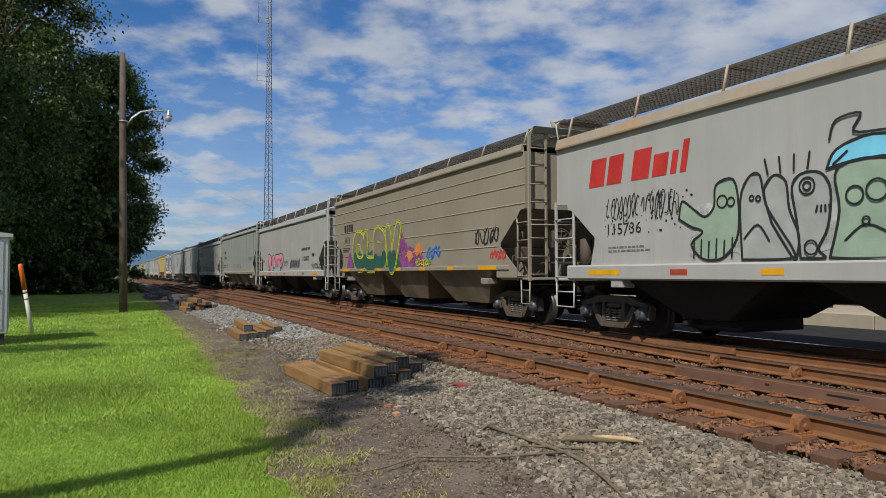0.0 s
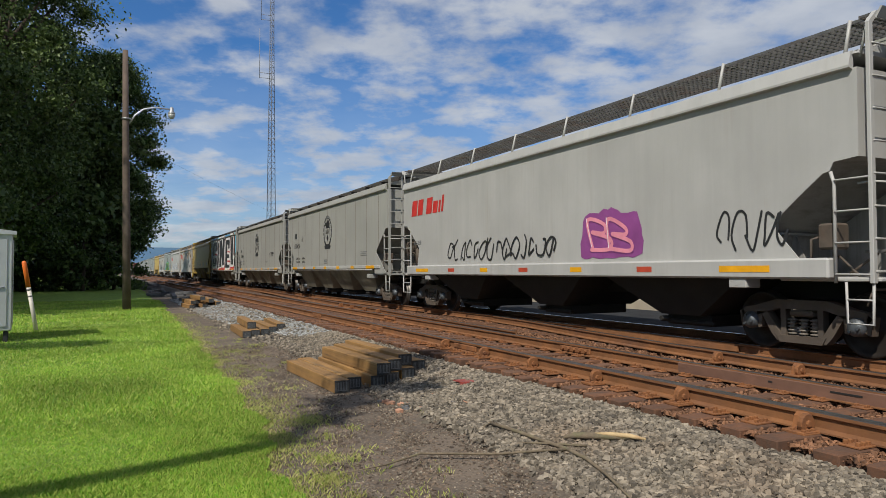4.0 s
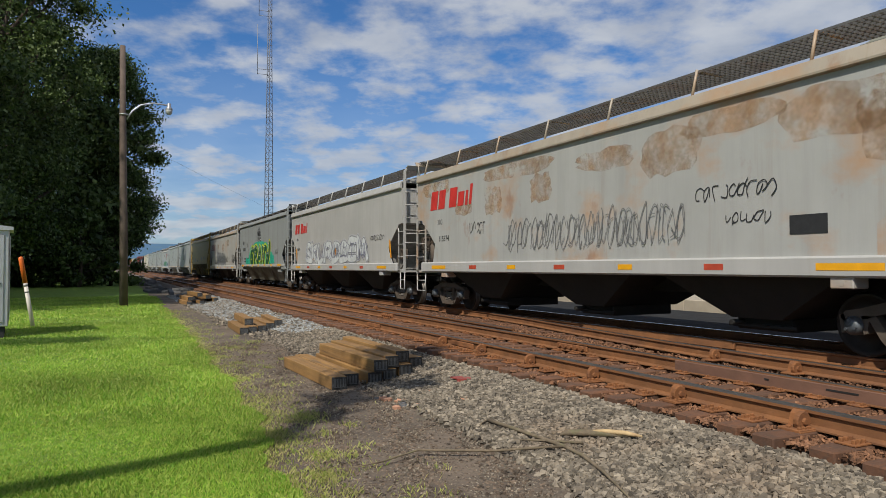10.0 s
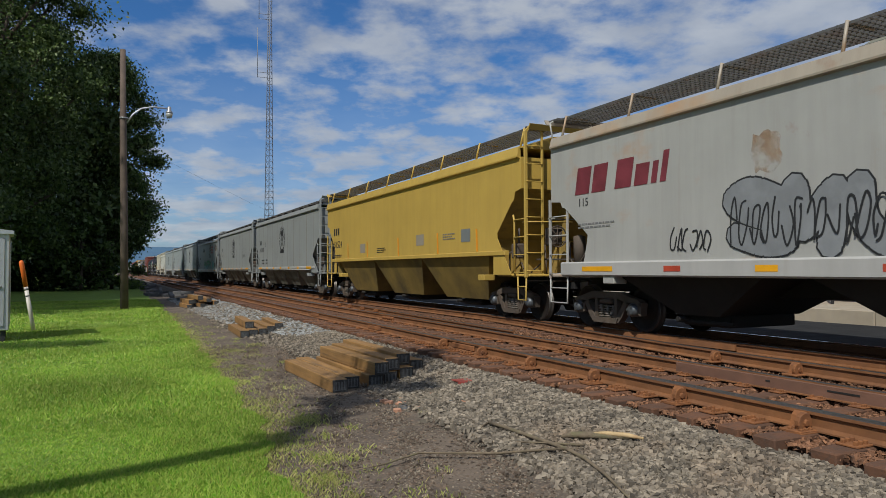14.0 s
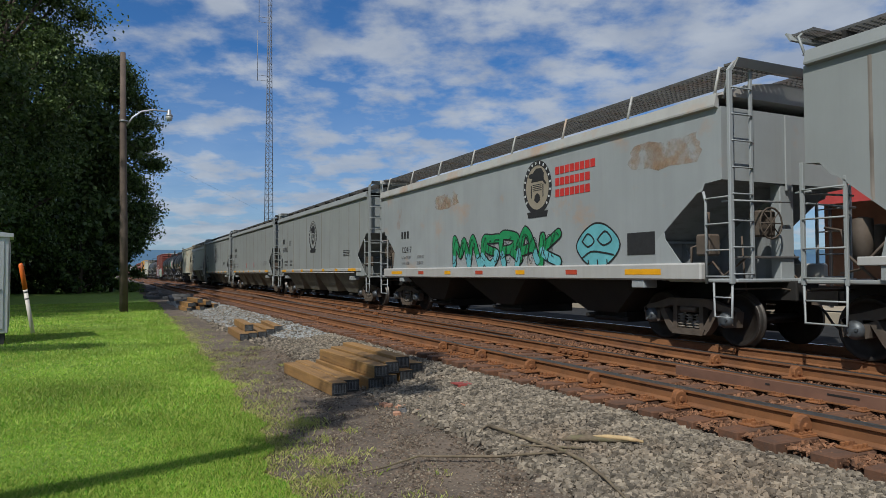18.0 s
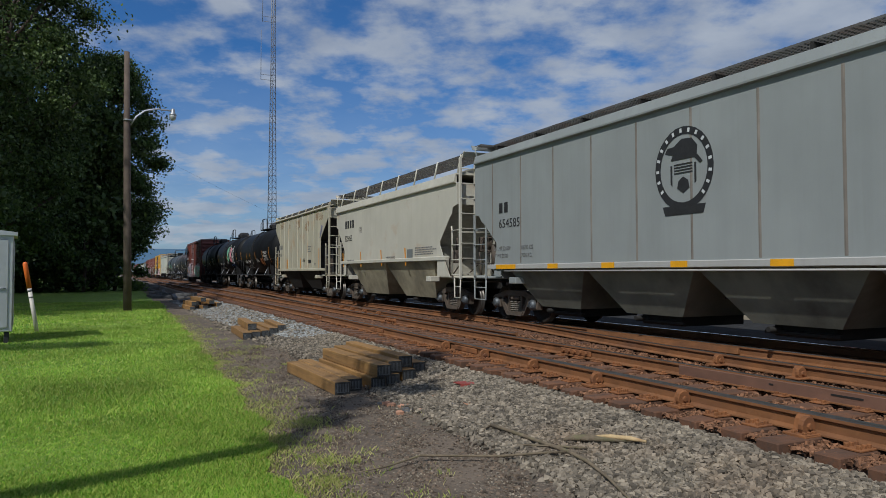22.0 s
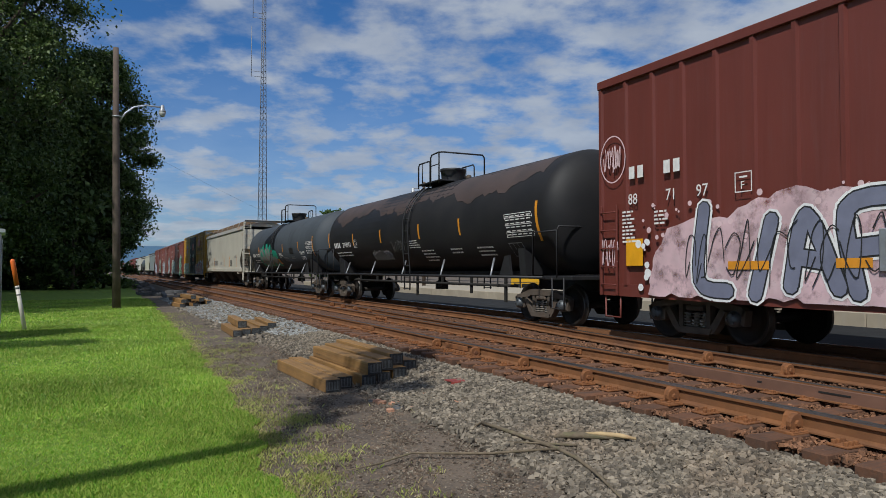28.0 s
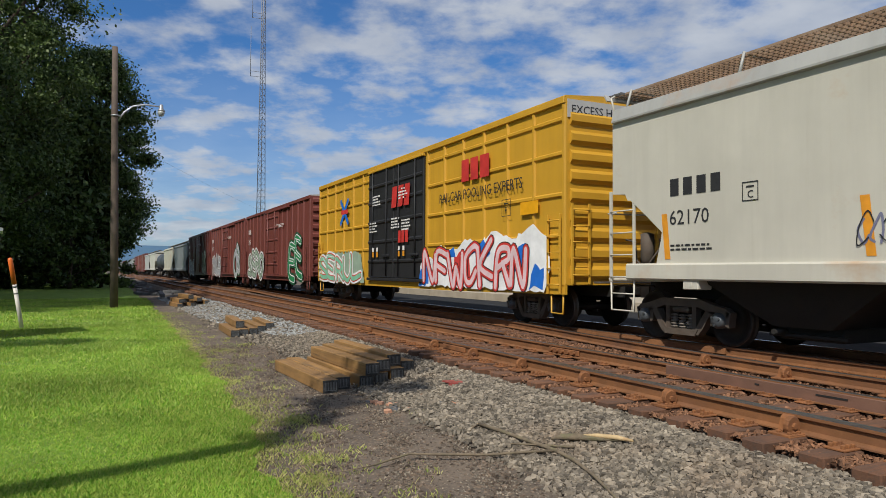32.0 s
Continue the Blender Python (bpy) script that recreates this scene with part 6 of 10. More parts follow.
        for k in range(10):
            z = 0.66 + 0.38 * k
            px = side * (math.sqrt(max(0.05, (r + 0.10) ** 2 - (z - zc) ** 2)) if z > zc else r + 0.05)
            s.tube([(px, -0.22, z), (px, 0.22, z)], 0.016, 6)
        part("tank_ladder", s, M["blackpaint"], car, "curved black steel ladder", (0, dome, 0))
    # manway platform
    s = Shape()
    s.box(-0.85, 0.85, -1.1, 1.1 if L < 14 else 0.65, -0.05, 0.0, 0.01)
    pf = part("dome_platform", s, M["blackpaint"], car, "", (0, dome, zc + r + 0.03))
    part("manway", Shape().lathe([(0.38, -0.15), (0.39, 0.08), (0.42, 0.36), (0.44, 0.38), (0.44, 0.45), (0.05, 0.49)], "z", (0, -0.35, 0), 20) if L > 14 else Shape().box(-0.42, 0.42, -0.95, 0.25, -0.12, 0.44, 0.16), M["blackpaint"], pf, "bolted black manway lid" if L > 14 else "rounded black valve housing")
    if L > 14:
        part("dome_rail", Shape().tube([(-0.83, -0.35, -0.15), (-0.83, -0.35, 0.78), (-0.83, -0.45, 0.86), (-0.83, -0.95, 0.88), (-0.73, -1.06, 0.88), (0.73, -1.06, 0.88), (0.83, -1.0, 0.8), (0.83, -1.0, -0.15)], 0.026, 6).tube([(-0.83, -0.98, 0.86), (-0.83, -0.98, -0.12)], 0.024, 6).tube([(-0.83, -0.35, 0.5), (-0.83, -0.98, 0.5)], 0.018, 6), M["blackpaint"], pf, "tall black handrail")
        for x in (-0.83, 0.83):
            part("dome_rail", Shape().tube([(x, 0.62, -0.15), (x, 0.62, 0.60), (x, 0.55, 0.68), (x, -0.22, 0.68), (x, -0.30, 0.60), (x, -0.30, -0.1)], 0.026, 6).tube([(x, 0.30, -0.1), (x, 0.30, 0.67)], 0.018, 6), M["blackpaint"], pf, "low black handrail")
    else:
        for side in (-1, 1):
            x = side * 0.83
            part("dome_rail", Shape().tube([(x, -1.1, 0), (x, -1.1, 0.5), (x, -1.0, 0.64), (x, -0.75, 0.70), (x, 0.4, 0.70), (x, 0.56, 0.64), (x, 0.62, 0.5), (x, 0.62, 0)], 0.026, 6).tube([(x, 0.62, 0.45), (x, 1.02, 0.45), (x, 1.1, 0.37), (x, 1.1, 0)], 0.024, 6).tube([(x, 0.15, 0), (x, 0.15, 0.70)], 0.02, 6), M["blackpaint"], pf, "black handrail")
    for k in range(3):
        part("valve", Shape().lathe([(0.09, 0), (0.09, 0.18), (0.05, 0.22)], "z", (0.3, -0.9 + 0.35 * k, 0), 10), M["cast"], pf)
    if L > 14:
        cpart("belly_beam", ("bb", L), lambda: Shape().box(-0.75, 0.75, -he + 2.4, he - 2.4, 1.08, 1.24, 0.03), M["under"], car)
        for k in range(7):
            y = -he + 3.2 + (L - 6.4) * k / 6
            cpart("hanger", ("hg", k % 3), lambda: Shape().box(-0.95, -0.88, -0.04, 0.04, 0.42 + 0.18 * (k % 3), 1.1, 0.008), M["under"], car, (0, y, 0))
        part("brake_pipe", Shape().tube([(-0.95, -he + 2.6, 0.86), (-0.95, he - 2.6, 0.86)], 0.04, 6), M["under"], car)
    part("bottom_outlet", Shape().lathe([(0.22, 0.0), (0.22, 0.25), (0.12, 0.3), (0.12, 0.55)][::-1], "z", (0, 0, 0.62), 12), M["under"], car)
    return car


def tank_x(car, z):
    r, zc = TANK[car.name]
    return -math.sqrt(max(0.01, r * r - (z - zc) ** 2)) - 0.012


def tank_bar(car, a, z0, z1, w, m, lean=0.0, name="reflector"):
    """A painted bar that follows the barrel's curve."""
    s = Shape()
    n = 6
    he = HALF[car.name]
    vs = []
    for k in range(n + 1):
        z = z0 + (z1 - z0) * k / n
        u = a + lean * k / n
        vs += [(tank_x(car, z), he - u, z), (tank_x(car, z), he - u - w, z)]
    s.add(vs, [(2 * k, 2 * k + 2, 2 * k + 3, 2 * k + 1) for k in range(n)])
    return part(name, s, m, car)


def tank_stain(car, a0, a1, low, high, m, seed=1):
    """A stain over the barrel's upper part with a wandering lower edge."""
    he = HALF[car.name]
    cols, rows = 90, 7
    vs, fs = [], []
    for i in range(cols + 1):
        a = a0 + (a1 - a0) * i / cols
        z0 = low + 0.16 * math.sin(1.1 * a + seed) + 0.09 * math.sin(2.9 * a + 2 * seed) + 0.05 * math.sin(7.3 * a) + 0.03 * math.sin(17 * a)
        for j in range(rows + 1):
            z = z0 + (high - z0) * j / rows
            vs.append((tank_x(car, z) + 0.004, he - a, z))
    n = rows + 1
    for i in range(cols):
        for j in range(rows):
            q = i * n + j
            fs.append((q, q + 1, q + n + 1, q + n))
    return part("soot_stain", Shape().add(vs, fs, True), m, car, "brown soot stain")


def wrap(ob, cut=False):
    """Lay a flat decal mesh on the barrel; large shapes are first cut into narrow bands."""
    if cut:
        bm = bmesh.new()
        bm.from_mesh(ob.data)
        zs_ = [(ob.matrix_basis @ v.co).z for v in bm.verts]
        for k in range(1, int((max(zs_) - min(zs_)) / 0.07) + 1):
            bmesh.ops.bisect_plane(bm, geom=bm.verts[:] + bm.edges[:] + bm.faces[:], plane_co=(0, 0, min(zs_) + 0.07 * k), plane_no=(0, 0, 1))
        bm.to_mesh(ob.data)
        bm.free()
    for v in ob.data.vertices:
        p = ob.matrix_basis @ v.co
        d = -1.556 - p.x
        p.x = tank_x(ob.parent, p.z) - d
        v.co = ob.matrix_basis.inverted() @ p
    return ob


def twords(car, s, a, z, size, m, wide=1.0):
    me = font_mesh(s, size).copy()
    me.materials.clear()
    me.materials.append(m)
    ob = new("lettering", me)
    ob.parent = car
    ob["kind"] = "stuff"
    ob.matrix_basis = Matrix.Translation((-1.556, HALF[car.name] - a, z)) @ SIDE @ Matrix.Diagonal((wide, 1, 1, 1))
    return wrap(ob)


def boxcar(label, L, body, H=5.12, door=(0.40, 0.62), dmat=None, roofm=None, ribs=14, far=False, plug=False):
    """A boxcar with posts along the sides, corrugated ends, doors on tracks, ladders and sills."""
    car = thing("boxcar", label, "boxcar", "freight train")
    HALF[car.name] = L / 2
    he, W, z0 = L / 2, 1.52, 0.98
    cpart("body", ("box", L, H), lambda: Shape().box(-W, W, -he, he, z0, H - 0.1), body, car)
    cpart("roof", ("box", L, H), lambda: Shape().prism([(-W - 0.02, H - 0.1), (W + 0.02, H - 0.1), (W + 0.02, H - 0.06), (0, H + 0.06), (-W - 0.02, H - 0.06)], "y", -he, he), roofm or body, car)
    add_trucks(car, he - 2.0)
    cpart("center_sill", ("box", L), lambda: Shape().box(-0.3, 0.3, -he - 0.45, he + 0.45, 0.72, 1.0), M["under"], car)
    yd0, yd1 = he - L * door[0], he - L * door[1]
    for side in (-1, 1):
        x = side * W
        cpart("side_sill", ("box", L, side), lambda: Shape().prism([(-he, z0 + 0.02), (he, z0 + 0.02), (he, 0.78), (he * 0.45, 0.72), (-he * 0.45, 0.72), (-he, 0.78)], "x", x - 0.03, x + 0.03), body, car)
        cpart("top_chord", ("box", L, H, side), lambda: Shape().box(min(x, x + side * 0.07), max(x, x + side * 0.07), -he, he, H - 0.24, H - 0.08, 0.01), body, car)
        for k in range(ribs + 1):
            y = -he + 0.06 + (L - 0.12) * k / ribs
            if yd1 - 0.1 < y < yd0 + 0.1:
                continue
            cpart("side_post", ("box", H, side), lambda: Shape().prism([(x, -0.06), (x + side * 0.05, -0.035), (x + side * 0.05, 0.035), (x, 0.06)], "z", z0, H - 0.24), body, car, (0, y, 0))
        if plug:
            for z in (2.05, 2.95, 3.85, 4.6):
                for q0, q1 in ((-he, yd1), (yd0, he)):
                    part("side_rib", Shape().prism([(x, z - 0.06), (x + side * 0.045, z - 0.03), (x + side * 0.045, z + 0.03), (x, z + 0.06)], "y", q0 + 0.1, q1 - 0.1), body, car)
        dm = dmat or body
        nd = 2 if plug else 1
        for i in range(nd):
            q0 = yd1 + (yd0 - yd1) * i / nd + 0.02
            q1 = yd1 + (yd0 - yd1) * (i + 1) / nd - 0.02
            d = part("door", Shape().box(min(x, x + side * 0.075), max(x, x + side * 0.075), q0, q1, z0 + 0.05, H - 0.3, 0.015), dm, car)
            if far:
                continue
            for z in [1.6, 2.3, 3.0, 3.7, 4.3]:
                part("door_rib", Shape().prism([(x + side * 0.075, z - 0.07), (x + side * 0.115, z - 0.03), (x + side * 0.115, z + 0.03), (x + side * 0.075, z + 0.07)], "y", q0 + 0.05, q1 - 0.05), dm, d)
            for f in (0.22, 0.78):
                yb = q0 + (q1 - q0) * f
                part("lock_rod", Shape().tube([(x + side * 0.135, yb, z0 + 0.1), (x + side * 0.135, yb, H - 0.35)], 0.022, 6), dm, d)
            part("door_handle", Shape().box(min(x + side * 0.1, x + side * 0.17), max(x + side * 0.1, x + side * 0.17), q0 + 0.3, q0 + 0.85, 1.75, 1.83, 0.01), dm, d)
        part("door_track", Shape().box(min(x, x + side * 0.14), max(x, x + side * 0.14), yd1 - (0 if plug else 2.4), yd0, z0 - 0.06, z0 + 0.04, 0.01), dm if plug else body, car)
        part("door_track", Shape().box(min(x, x + side * 0.13), max(x, x + side * 0.13), yd1 - (0 if plug else 2.4), yd0, H - 0.33, H - 0.25, 0.01), body, car)
    for e in (-1, 1):
        for k in range(9):
            z = 1.25 + 0.42 * k
            if z < H - 0.3:
                cpart("end_rib", ("box", e), lambda: Shape().prism([(0, -0.15), (0.075 * e, -0.07), (0.075 * e, 0.07), (0, 0.15)], "x", -W + 0.1, W - 0.1), body, car, (0, e * he, z))
        if far:
            continue
        part("coupler", Shape().box(-0.11, 0.11, min(0, 0.7 * e), max(0, 0.7 * e), -0.09, 0.09, 0.03), M["cast"], car, "rusty knuckle coupler", (0, e * he, 0.87))
        for side in (-1, 1):
            cpart("side_ladder", ("box",), lambda: bar_ladder(5, 0.45, 1.75, 0.015), body, car, (side * (W + 0.075), e * (he - 0.35) - 0.22, 0.78))
            cpart("end_ladder", ("box", e), lambda: bar_ladder(5, 0.45, 1.75, 0.015), body, car, (side * 1.2 + 0.22, e * (he + 0.1), 1.0)).rotation_euler = (0, 0, radians(90))
            cpart("sill_step", ("box", side), lambda: Shape().tube([(side * 1.5, -0.22, 0.8), (side * 1.5, -0.22, 0.36), (side * 1.5, 0.22, 0.36), (side * 1.5, 0.22, 0.8)], 0.022, 6), body, car, (0, e * (he - 0.35), 0))
        part("crossover_walk", Shape().box(-0.9, 0.9, e * (he + 0.25) - 0.12, e * (he + 0.25) + 0.12, 1.02, 1.06, 0.01), M["grate"], car)
    return car


# ---- the train, car by car, from its head; each place is the car's middle at the start ----
CONSIST = []


def place(car, near_end, far_end):
    CONSIST.append((car, (near_end + far_end) / 2))
    return car


def slab(label, L, body, rim=None, reflect="mixed", **kw):
    return hopper("hopper_car", label, L, body, rim, body if rim is None else M["white"], "slab", 3, 3.98, 4.22, 4.70, reflect, **kw)


def grain(label, L, body, **kw):
    return hopper("hopper_car", label, L, body, None, M["white"], "grain", 4, 4.22, 4.45, 4.80, "plain", **kw)


def data_lines(car, a, z, big, small, m, x=-1.556):
    for k, row in enumerate(big):
        words(car, row, a, z - 0.19 * k, 0.145, m, 0.86, x=x - 0.003)
    for k, row in enumerate(small):
        words(car, row, a + 1.28, z - 0.19 * k, 0.145, m, 0.86, x=x - 0.003)


RAILNAME = (0.84, 0.78, -0.2, 0.84, 0.66, 0.26, 0.26)
# 1: white slab-side hopper with red name and a large green and white piece
c = place(slab("dirty white covered hopper with red lettering and grey-green graffiti", 15.5, M["white"], M["rustrim"]), -2.72, 12.78)
slanted_name(c, 1.15, 3.02, 0.56, M["inkred"], RAILNAME, tall=(0, 1, 3, 6))
words(c, "115736", 1.67, 2.02, 0.31, M["ink"], 1.12)
smallprint(c, 1.75, 1.75, 1.1, 2, M["ink_faded"])
scrawl(c, 1.7, 2.25, 2.0, 0.55, SPRAY["black"], 0.02, 16, 4)
dots(c, 1.6, 2.0, 2.4, 0.7, 70, SPRAY["black"], (0.008, 0.025), 7)
flatshape("graffiti_cloud", [[(0, 0.1), (0.2, 0.9), (0.9, 1.2), (1.8, 1.0), (2.8, 1.3), (4.2, 1.5), (6.5, 1.4), (8.4, 1.2), (8.6, 0.05)]], M["chalkcloud"], c, 3.9, 1.46, label="pale graffiti background")
FIGURES = (("sage", [(3.67, 2.2), (3.75, 2.5), (4.0, 2.35), (4.25, 2.2), (4.45, 2.35), (4.5, 2.7), (4.85, 2.75), (4.95, 2.3), (4.9, 1.8), (4.6, 1.5), (4.2, 1.5), (3.95, 1.75), (4.2, 1.95), (3.95, 2.05)]),
           ("mist", [(5.0, 1.47), (4.98, 2.4), (5.15, 2.75), (5.35, 2.75), (5.45, 2.3), (5.7, 1.9), (5.9, 1.6), (5.85, 1.47)]),
           ("mist", [(5.55, 2.0), (5.42, 2.5), (5.6, 2.72), (5.8, 2.6), (5.85, 2.2), (6.0, 1.8), (5.95, 1.47), (5.9, 1.47)]),
           ("mist", [(6.02, 1.47), (5.97, 2.0), (5.9, 2.5), (6.05, 2.68), (6.35, 2.66), (6.5, 2.4), (6.45, 1.9), (6.3, 1.6), (6.4, 1.47)]),
           ("sage", [(6.47, 1.47), (6.62, 2.1), (6.57, 2.6), (6.8, 2.75), (7.6, 2.7), (7.8, 2.2), (7.7, 1.47)]),
           ("sky", [(6.45, 2.70), (6.6, 2.95), (7.1, 3.07), (7.7, 2.92), (7.7, 2.68), (7.0, 2.77)]))
for k_, (sp_, pts_) in enumerate(FIGURES):
    flatshape("figure_fill", [pts_], SPRAY[sp_], c, 0.0, 0.0, -1.560 - 0.001 * k_, "painted cartoon figure")
    strokes("graffiti_outline", [pts_ + pts_[:1]], 0.042, SPRAY["black"], c, 0.0, 0.0, -1.568)
EYES = [(4.62, 2.42, 0.10), (4.80, 2.40, 0.07), (5.2, 2.42, 0.04), (5.32, 2.40, 0.04), (6.15, 2.5, 0.12), (6.15, 2.5, 0.06), (6.85, 2.30, 0.12), (7.15, 2.34, 0.14), (7.0, 1.95, 0.05), (6.2, 1.62, 0.1)]
strokes("graffiti_eyes", [[(a_ + r_ * math.cos(k * 0.7), z_ + r_ * math.sin(k * 0.7)) for k in range(10)] for a_, z_, r_ in EYES], 0.028, SPRAY["black"], c, 0.0, 0.0, -1.570)
strokes("graffiti_lines", [[(4.0 + 0.16 * k, 1.52), (4.02 + 0.16 * k, 1.78 + 0.04 * (k % 2))] for k in range(6)] + [[(6.3 + 0.06 * k, 2.2), (6.28 + 0.07 * k, 2.12)] for k in range(4)] + [[(6.7, 1.7), (7.0, 1.9), (7.4, 1.7)], [(5.05, 1.8), (5.3, 2.0), (5.5, 1.75)], [(6.55, 2.75), (6.75, 2.9)], [(6.5, 3.1), (6.6, 3.35), (6.95, 3.38), (6.85, 3.15), (7.3, 3.1)]] + [[(5.5 + 0.22 * k, 2.75), (5.45 + 0.25 * k, 2.98)] for k in range(4)], 0.035, SPRAY["black"], c, 0.0, 0.0, -1.572)
fat(c, "OSBOA", 8.0, 1.55, 4.6, 1.15, [("black", 0.46), ("mist", 0.40)], 9, -1.568, 0.12, "white bubble letters with black outlines")
scrawl(c, 8.0, 1.5, 4.6, 1.2, SPRAY["black"], 0.03, 16, 8, x=-1.576)
flatshape("graffiti_blue", [[(0, 0), (0.1, 0.2), (0.7, 0.35), (1.4, 0.25), (1.5, 0.05), (0.8, 0.1)], [(2.4, 0.1), (2.6, 0.35), (3.3, 0.3), (3.4, 0.08)]], SPRAY["sky"], c, 8.4, 2.75, x=-1.577)
scrawl(c, 8.2, 2.8, 3.0, 0.4, SPRAY["black"], 0.03, 8, 28, x=-1.578)

# 2: tan ribbed hopper
c = place(hopper("hopper_car", "tan covered hopper with horizontal seams and yellow-green graffiti", 15.5, M["tan"], None, None, "tan", 3, 4.20, 4.40, 4.75, "plain"), 14.10, 29.60)
mark(c, 1.36, 2.98, 0.30, M["ink"], 4)
words(c, "3173", 1.36, 2.52, 0.36, M["ink"])
smallprint(c, 1.2, 2.3, 0.9, 3, M["ink"])
flatshape("graffiti_base", [[(0.0, 0.0), (0.1, 0.35), (0.6, 0.62), (2.2, 0.66), (3.8, 0.60), (5.0, 0.72), (5.6, 0.4), (5.8, 0.0)]], SPRAY["deepgreen"], c, 2.3, 1.46, label="dark green graffiti base")
flatshape("graffiti_cloud", [[(0, 0), (0.2, 0.5), (0.5, 0.75), (0.8, 0.3), (0.75, 0)], [(5.9, 0), (5.7, 0.8), (6.1, 1.1), (6.6, 0.7), (7.4, 0.6), (8.0, 0.25), (7.8, 0)]], M["violetcloud"], c, 1.7, 1.46, x=-1.5575)
flatshape("graffiti_cloud", [[(0.0, 0.35), (0.35, 0.55), (0.7, 0.35), (0.4, 0.2)], [(0.7, 0.5), (1.2, 0.75), (1.5, 0.5), (1.1, 0.3)], [(-4.2, 0.55), (-4.0, 1.0), (-3.8, 0.5)], [(-1.9, 0.5), (-1.6, 0.8), (-1.5, 0.4)]], SPRAY["orange"], c, 8.0, 1.5, x=-1.5595)
fat(c, "CLBV", 2.75, 1.58, 4.7, 1.05, [("lime", 0.66), ("deepgreen", 0.60), ("lime", 0.55), ("tanfill", 0.44)], 3, -1.560, 0.05, "tan and green bubble letters outlined in yellow", ("deepgreen", 0.34))
scrawl(c, 8.9, 1.5, 1.2, 0.25, SPRAY["lime"], 0.035, 7, 2, x=-1.562)
scrawl(c, 9.8, 1.7, 1.0, 0.4, SPRAY["blue"], 0.07, 4, 5)
scrawl(c, 13.0, 2.0, 1.3, 0.5, SPRAY["black"], 0.05, 5, 11)
scrawl(c, 13.8, 1.62, 0.8, 0.25, SPRAY["red"], 0.05, 5, 12)

# 3: white slab hopper with a pink piece
c = place(slab("off-white covered hopper with a small pink graffiti piece", 15.8, M["white"], M["white"]), 30.93, 46.73)
words(c, "112843", 1.3, 2.0, 0.20, M["ink_faded"])
fat(c, "RASP", 2.9, 1.58, 4.3, 0.62, [("teal", 0.56), ("black", 0.44), ("pink", 0.36)], 6, -1.556, 0.08, "pink and grey bubble-letter graffiti", ("silver", 0.22))
scrawl(c, 2.8, 1.5, 4.4, 0.75, SPRAY["black"], 0.022, 12, 67, x=-1.580)
smallprint(c, 7.3, 1.95, 0.9, 4, M["ink_faded"])
scrawl(c, 8.7, 1.5, 2.2, 0.62, SPRAY["black"], 0.022, 16, 7)
scrawl(c, 8.7, 1.55, 2.2, 0.5, SPRAY["violetgrey"], 0.03, 12, 17)
scrawl(c, 11.2, 2.45, 1.7, 0.15, SPRAY["black"], 0.03, 9, 3)
scrawl(c, 11.4, 1.9, 1.3, 0.28, SPRAY["black"], 0.03, 6, 4)
scrawl(c, 13.1, 1.5, 1.8, 0.28, SPRAY["black"], 0.04, 6, 6)
scrawl(c, 13.2, 2.1, 0.7, 0.18, SPRAY["black"], 0.03, 4, 9)

# 4: green-grey hopper with vertical seams
c = place(grain("pale green-grey covered hopper with vertical seams", 15.6, M["greengrey"]), 47.9, 63.5)
mark(c, 1.36, 2.95, 0.24, M["ink"], 4)
words(c, "200540", 1.34, 2.50, 0.34, M["ink"], 1.1)
data_lines(c, 1.3, 1.95, ("LD LMT 226800", "LT WT 59200"), ("102850 KG", "26850 KG"), M["ink"])
for a in (6.5, 9.4):
    ring = [(0.16 * math.cos(k * 0.524), 0.16 * math.sin(k * 0.524)) for k in range(13)]
    strokes("warning_sign", [ring, [(-0.11, 0.11), (0.11, -0.11)], [(-0.07, -0.07), (0.07, 0.08)]], 0.028, SPRAY["red"], c, a, 1.86, label="red ring warning sign")
smallprint(c, 7.9, 1.95, 0.8, 3, M["ink_faded"])
smallprint(c, 12.9, 2.4, 1.5, 3, M["ink_faded"])

# 5: white slab hopper with a purple block
c = place(slab("white covered hopper with red lettering and purple graffiti", 16.0, M["white"], M["white"]), 64.7, 80.7)
slanted_name(c, 0.7, 3.05, 0.50, M["inkred"], RAILNAME, tall=(0, 1, 3, 6))
words(c, "115838", 0.9, 2.1, 0.20, M["ink_faded"])
scrawl(c, 3.5, 1.5, 5.5, 0.65, SPRAY["black"], 0.05, 14, 21)
flatshape("graffiti_block", [[(0, 0), (0.15, 0.9), (0.9, 1.0), (1.8, 0.85), (1.95, 0.1), (1.0, -0.05)]], SPRAY["purple"], c, 9.9, 1.5)
piece(c, "BB", 10.1, 1.62, 1.5, 0.65, "pink", "purple", None, 0.08, seed=2)
scrawl(c, 13.6, 1.55, 1.4, 0.7, SPRAY["black"], 0.04, 5, 22)

